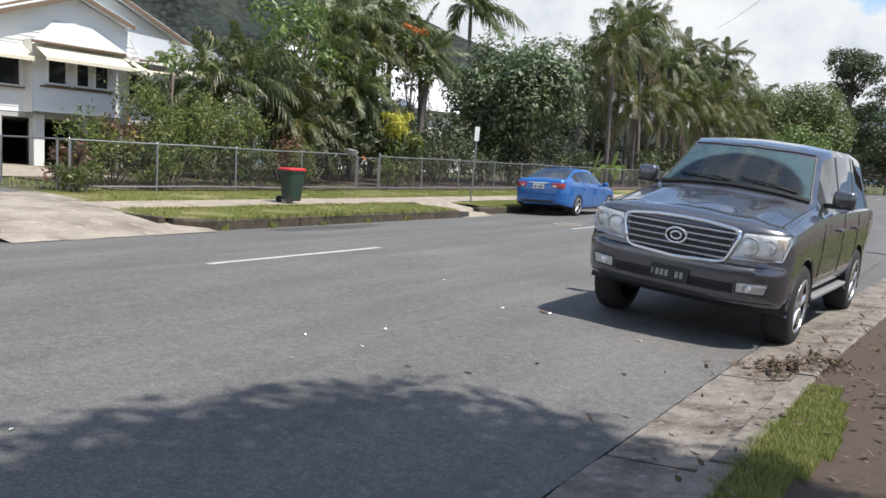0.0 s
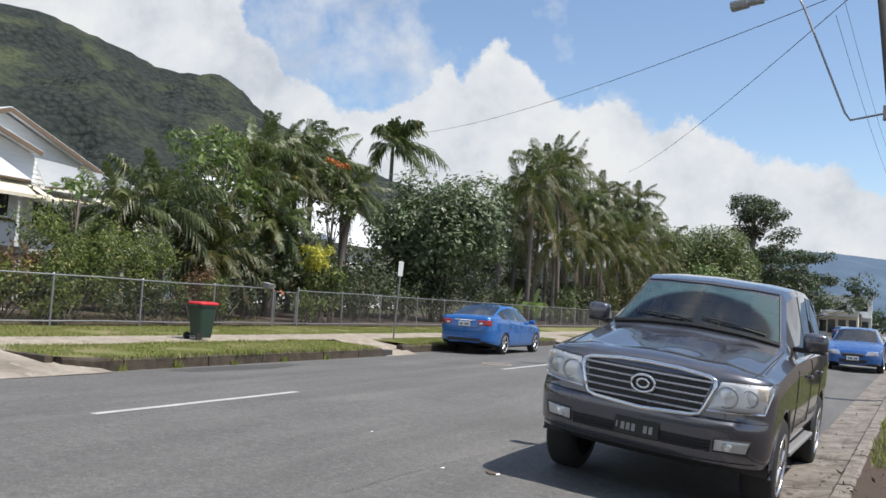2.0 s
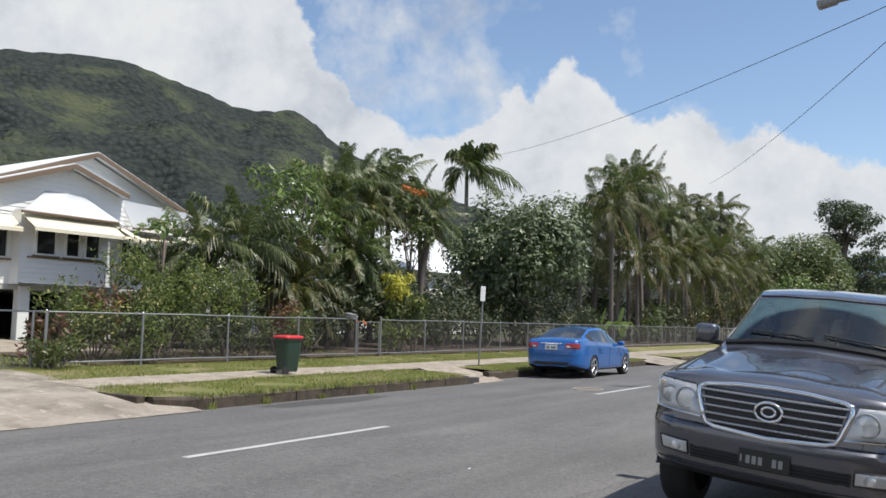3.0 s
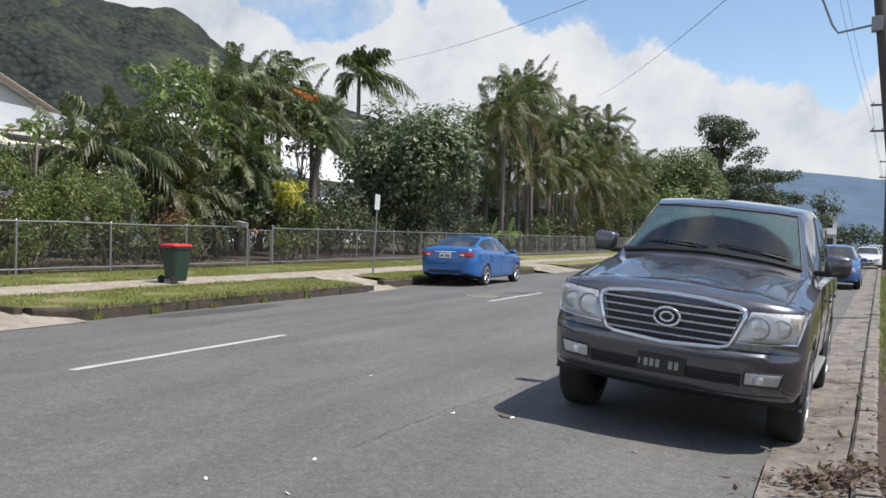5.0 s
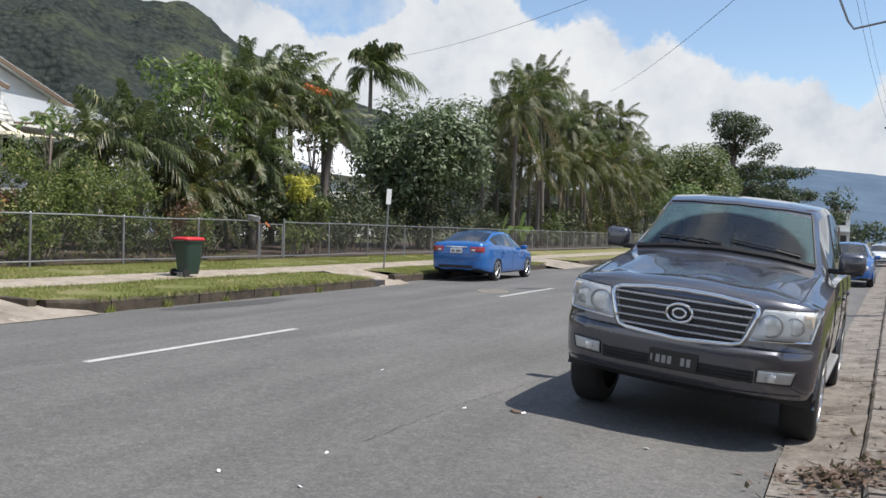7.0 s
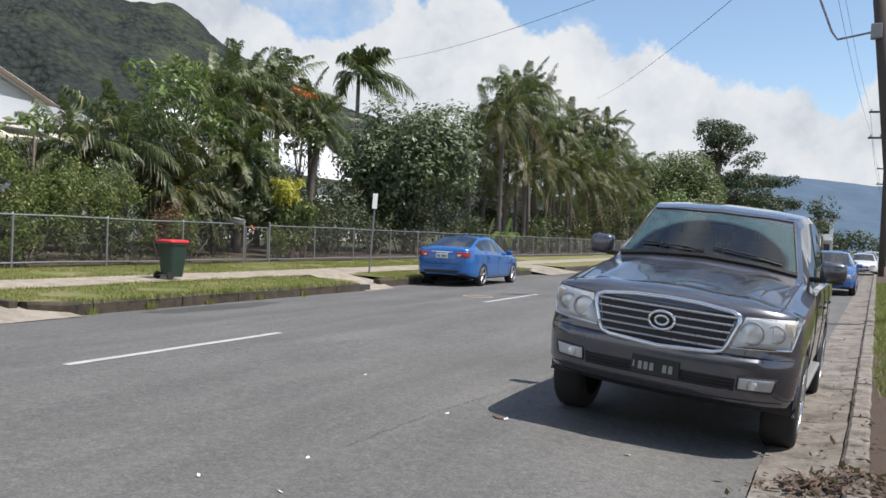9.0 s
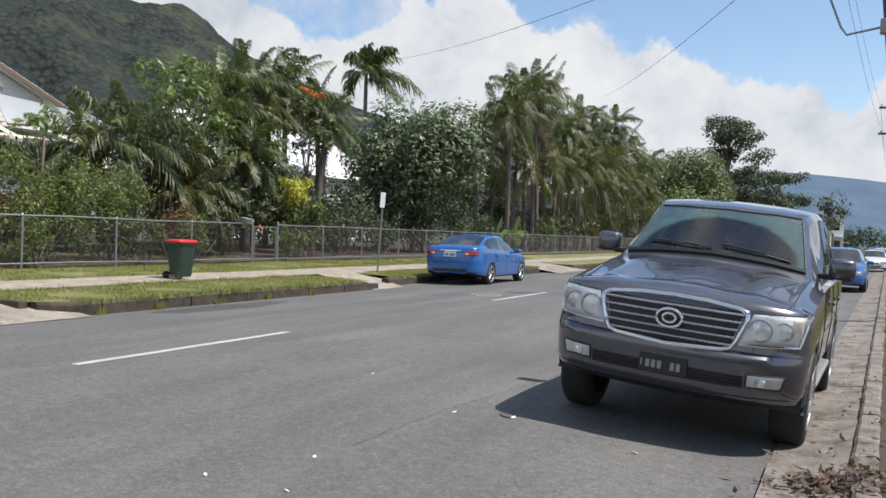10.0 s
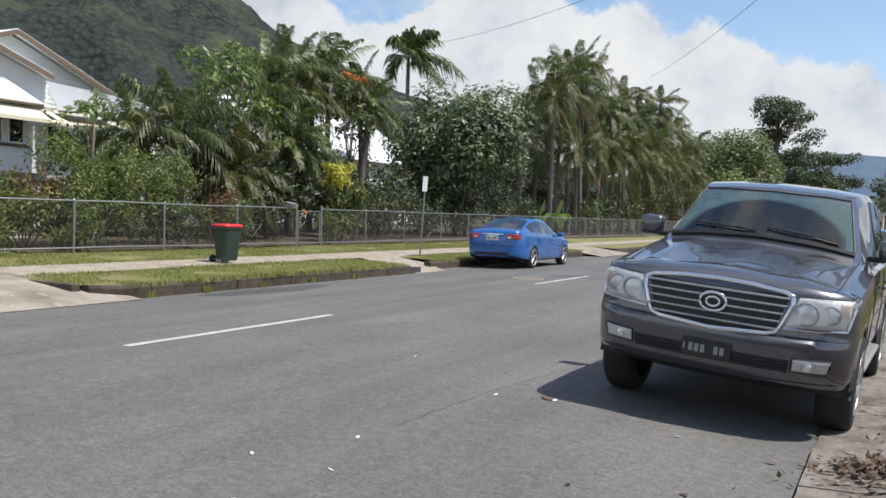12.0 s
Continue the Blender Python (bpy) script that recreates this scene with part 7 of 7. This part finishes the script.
# ---- litter and leaves on the road ----
def scrap(x, y, s, rz, mat="litter", name="paper_scrap", label="small white paper scrap on the asphalt", cat="litter", z=None):
    bm = BM()
    z0 = road_z(x) if z is None else z
    v = [bm.verts.new(p) for p in ((-s, -s * 0.5, 0), (s, -s * 0.4, 0.003), (s * 0.8, s * 0.5, 0.012), (-s * 0.7, s * 0.45, 0.004))]
    u = [bm.verts.new(p.co + Vector((0, 0, 0.003))) for p in v]
    bm.faces.new(v[::-1])
    bm.faces.new(u)
    for i in range(4):
        bm.faces.new((v[i], v[(i + 1) % 4], u[(i + 1) % 4], u[i]))
    ob = part(name, bm, M[mat])
    ob.matrix_basis = pose(x, y, z0 + 0.004, 0, 0, rz)
    tagged(ob, label, cat, "road litter")


for i, (x, y, s) in enumerate(((-1.7, -0.1, 0.028), (-1.22, 0.03, 0.03), (-1.88, -1.9, 0.022), (-2.18, -2.6, 0.026), (-1.62, -2.56, 0.024), (-0.12, -0.36, 0.035), (-1.73, -3.25, 0.022), (-1.01, -3.13, 0.018),
                               (-1.69, -5.38, 0.03), (-3.11, 0.96, 0.02))):
    scrap(x, y, s * 0.7, 40 * i)
for i, (x, y, s) in enumerate(((-1.3, 0.06, 0.07), (-0.62, -2.58, 0.03), (-1.0, -2.8, 0.025), (-0.4, -1.9, 0.03), (0.2, -1.6, 0.03))):
    scrap(x, y, s, 130 + 50 * i, "deadleaf", "fallen_twig", "dry brown twig of leaf on the asphalt", "leaf")


def leaf_pile(name, cx, cy, rx, ry, n, seed, zf, label, h=0.05, size=0.07):
    rng = np.random.default_rng(seed)
    P = np.stack([cx + rng.normal(size=n) * rx, cy + rng.normal(size=n) * ry, np.zeros(n)], 1)
    r = np.hypot((P[:, 0] - cx) / rx, (P[:, 1] - cy) / ry)
    P[:, 2] = [zf(x, y) for x, y, _ in P]
    P[:, 2] += 0.012 + rng.uniform(0, 1, n) * h * np.exp(-r * r / 2)
    V, F = leaf_faces(rng, P, np.array((0, 0, 1.0)) + rng.normal(size=(n, 3)) * 0.45, size, 0.38, 0.4)
    tagged(raw(name, V, F, M["deadleaf"]), label, "leaves", kind="stuff")


def near_z(x, y):
    x0 = x - near_edge(y)
    return float(keyed([(0.74, -0.2), (1.1, -0.18), (1.29, -0.165), (1.31, -0.09), (1.47, -0.085), (1.5, -0.1), (3, -0.08)], x0)) if x0 > 0.74 else road_z(x)


leaf_pile("fallen_leaves", 1.2, -0.45, 0.2, 0.2, 380, 3, near_z, "heap of dry brown leaves in the gutter", 0.08, 0.085)
leaf_pile("fallen_leaves", 1.5, 1.0, 0.35, 3.2, 220, 4, near_z, "scattered dry leaves along the kerb", 0.01)
leaf_pile("grit", 1.0, -3.2, 0.2, 1.9, 600, 21, near_z, "crumbs of dirt and leaf along the gutter", 0.0, 0.016)
leaf_pile("grit", 1.25, 3.5, 0.14, 3.6, 900, 22, near_z, "crumbs of dirt and leaf along the gutter", 0.0, 0.016)
leaf_pile("fallen_leaves", 1.9, -3.0, 0.6, 1.5, 130, 8, near_z, "scattered dry leaves on the verge", 0.01)


def verge_z(x, y):
    return -0.11 + 0.02 * (x - near_edge(y) - 1.46)


blades("verge_grass", [(1.37 + 0.008 * k, 1.74 + 0.05 * math.sin(k * 1.3) + 0.01 * k - 0.1 * (k > 8), -5.4 + 0.42 * k, -4.9 + 0.42 * k, verge_z) for k in range(10)], 26000, 0.028, M["grass"], "patch of short green grass on the dirt verge", 9, 0.9, 0.004)
blades("verge_grass", [(1.55 + near_edge(y), 2.9 + near_edge(y), y, y + 2.5, verge_z) for y in [3.4 + 2.5 * k for k in range(14)]], 26000, 0.09, M["grass"], "long green grass strip beside the kerb", 10, 0.7, 0.009)


# weeds along the far kerb and in its joints
def kerb_area(y):
    x = far_kerb_x(y)
    return (x - 0.22, x + 0.03, y, y + 0.4, lambda a, b: 0.1)


blades("kerb_weeds", [kerb_area(3 + 0.4 * k) for k in range(21)] + [kerb_area(14.2 + 0.4 * k) for k in range(28)], 5200, 0.1, M["grass"], "grass tufts hanging over the old kerb", 12, 1.0, 0.009)
blades("kerb_weeds", [(far_kerb_x(y) - 0.06, far_kerb_x(y) + 0.1, y - 0.09, y + 0.09, lambda a, b: -0.085) for y in (4.55, 6.1, 7.65, 3.3, 9.2)], 420, 0.13, M["grass"], "weeds growing from the kerb joints", 13, 0.8, 0.01)
blades("path_weeds", [(-13.15, -12.9, 2.6, 30, lambda a, b: side_z(a)), (-11.7, -11.5, 2.6, 12, lambda a, b: side_z(a))], 5000, 0.06, M["grass"], "grass creeping over the path edges", 14, 1.3, 0.012)


def road_patch(pts, label):
    bm = BM()
    bm.faces.new([bm.verts.new((x, y, road_z(x) + 0.004)) for x, y in pts])
    bmesh.ops.triangulate(bm, faces=bm.faces[:])
    tagged(part("road_patch", bm, M["patch"]), label, "road patch", kind="structure")


road_patch([(-9.2, 4.0), (-8.7, 4.2), (-8.5, 6.0), (-8.8, 7.4), (-9.2, 7.2), (-9.35, 5.5)], "darker worn patch of asphalt by the kerb")
road_patch([(-3.9, 10.2), (-3.75, 10.1), (-3.2, 11.3), (-2.7, 12.9), (-2.9, 12.9), (-3.4, 11.5)], "dark tar strip on the asphalt")
road_patch([(-4.2, 12.0), (-4.0, 11.9), (-3.3, 12.9), (-3.1, 14.2), (-3.3, 14.2), (-3.6, 13.2)], "dark tar strip on the asphalt")

def road_crack(pts, label, seed):
    """A thin ragged line of dark filler along the points."""
    rng = random.Random(seed)
    V, F = [], []
    for (x0, y0), (x1, y1) in zip(pts, pts[1:]):
        for k in range(14):
            x, y = x0 + (x1 - x0) * k / 14 + rng.uniform(-0.02, 0.02), y0 + (y1 - y0) * k / 14
            w = rng.uniform(0.0015, 0.006)
            V += [(x - w, y, road_z(x) + 0.003), (x + w, y + 0.01, road_z(x) + 0.003)]
    F = [(2 * i, 2 * i + 1, 2 * i + 3, 2 * i + 2) for i in range(len(V) // 2 - 1)]
    tagged(raw("road_crack", V, F, M["patch"]), label, "road crack", kind="structure")


road_crack([(-1.85, -1.48), (-1.82, -0.63), (-1.80, 0.02), (-1.73, 0.61), (-1.65, 1.32), (-1.59, 2.00), (-1.52, 2.68)], "thin dark crack running along the asphalt", 5)

# ---- tree behind the camera, whose shade falls on the road ----
tree("shade_tree", (6.1, -5.3, -0.1), 11.8, 3.3, 6.2, 70, "darkleaf", "leafy roadside tree overhanging the verge", 0.22, 520, 60, trunk_r=0.22)
for i, (x, y, h, r) in enumerate(((7.5, -20, 9, 4), (-2, -34, 9, 5), (9, 6, 8, 3.5), (11, 20, 9, 4))):
    tree("tree", (x + (4 if y > 0 else 0), y, -0.1), h, r, 2.5, 71 + i, "midleaf", "leafy roadside tree behind the verge", 0.3, 150, 26, trunk_r=0.2)
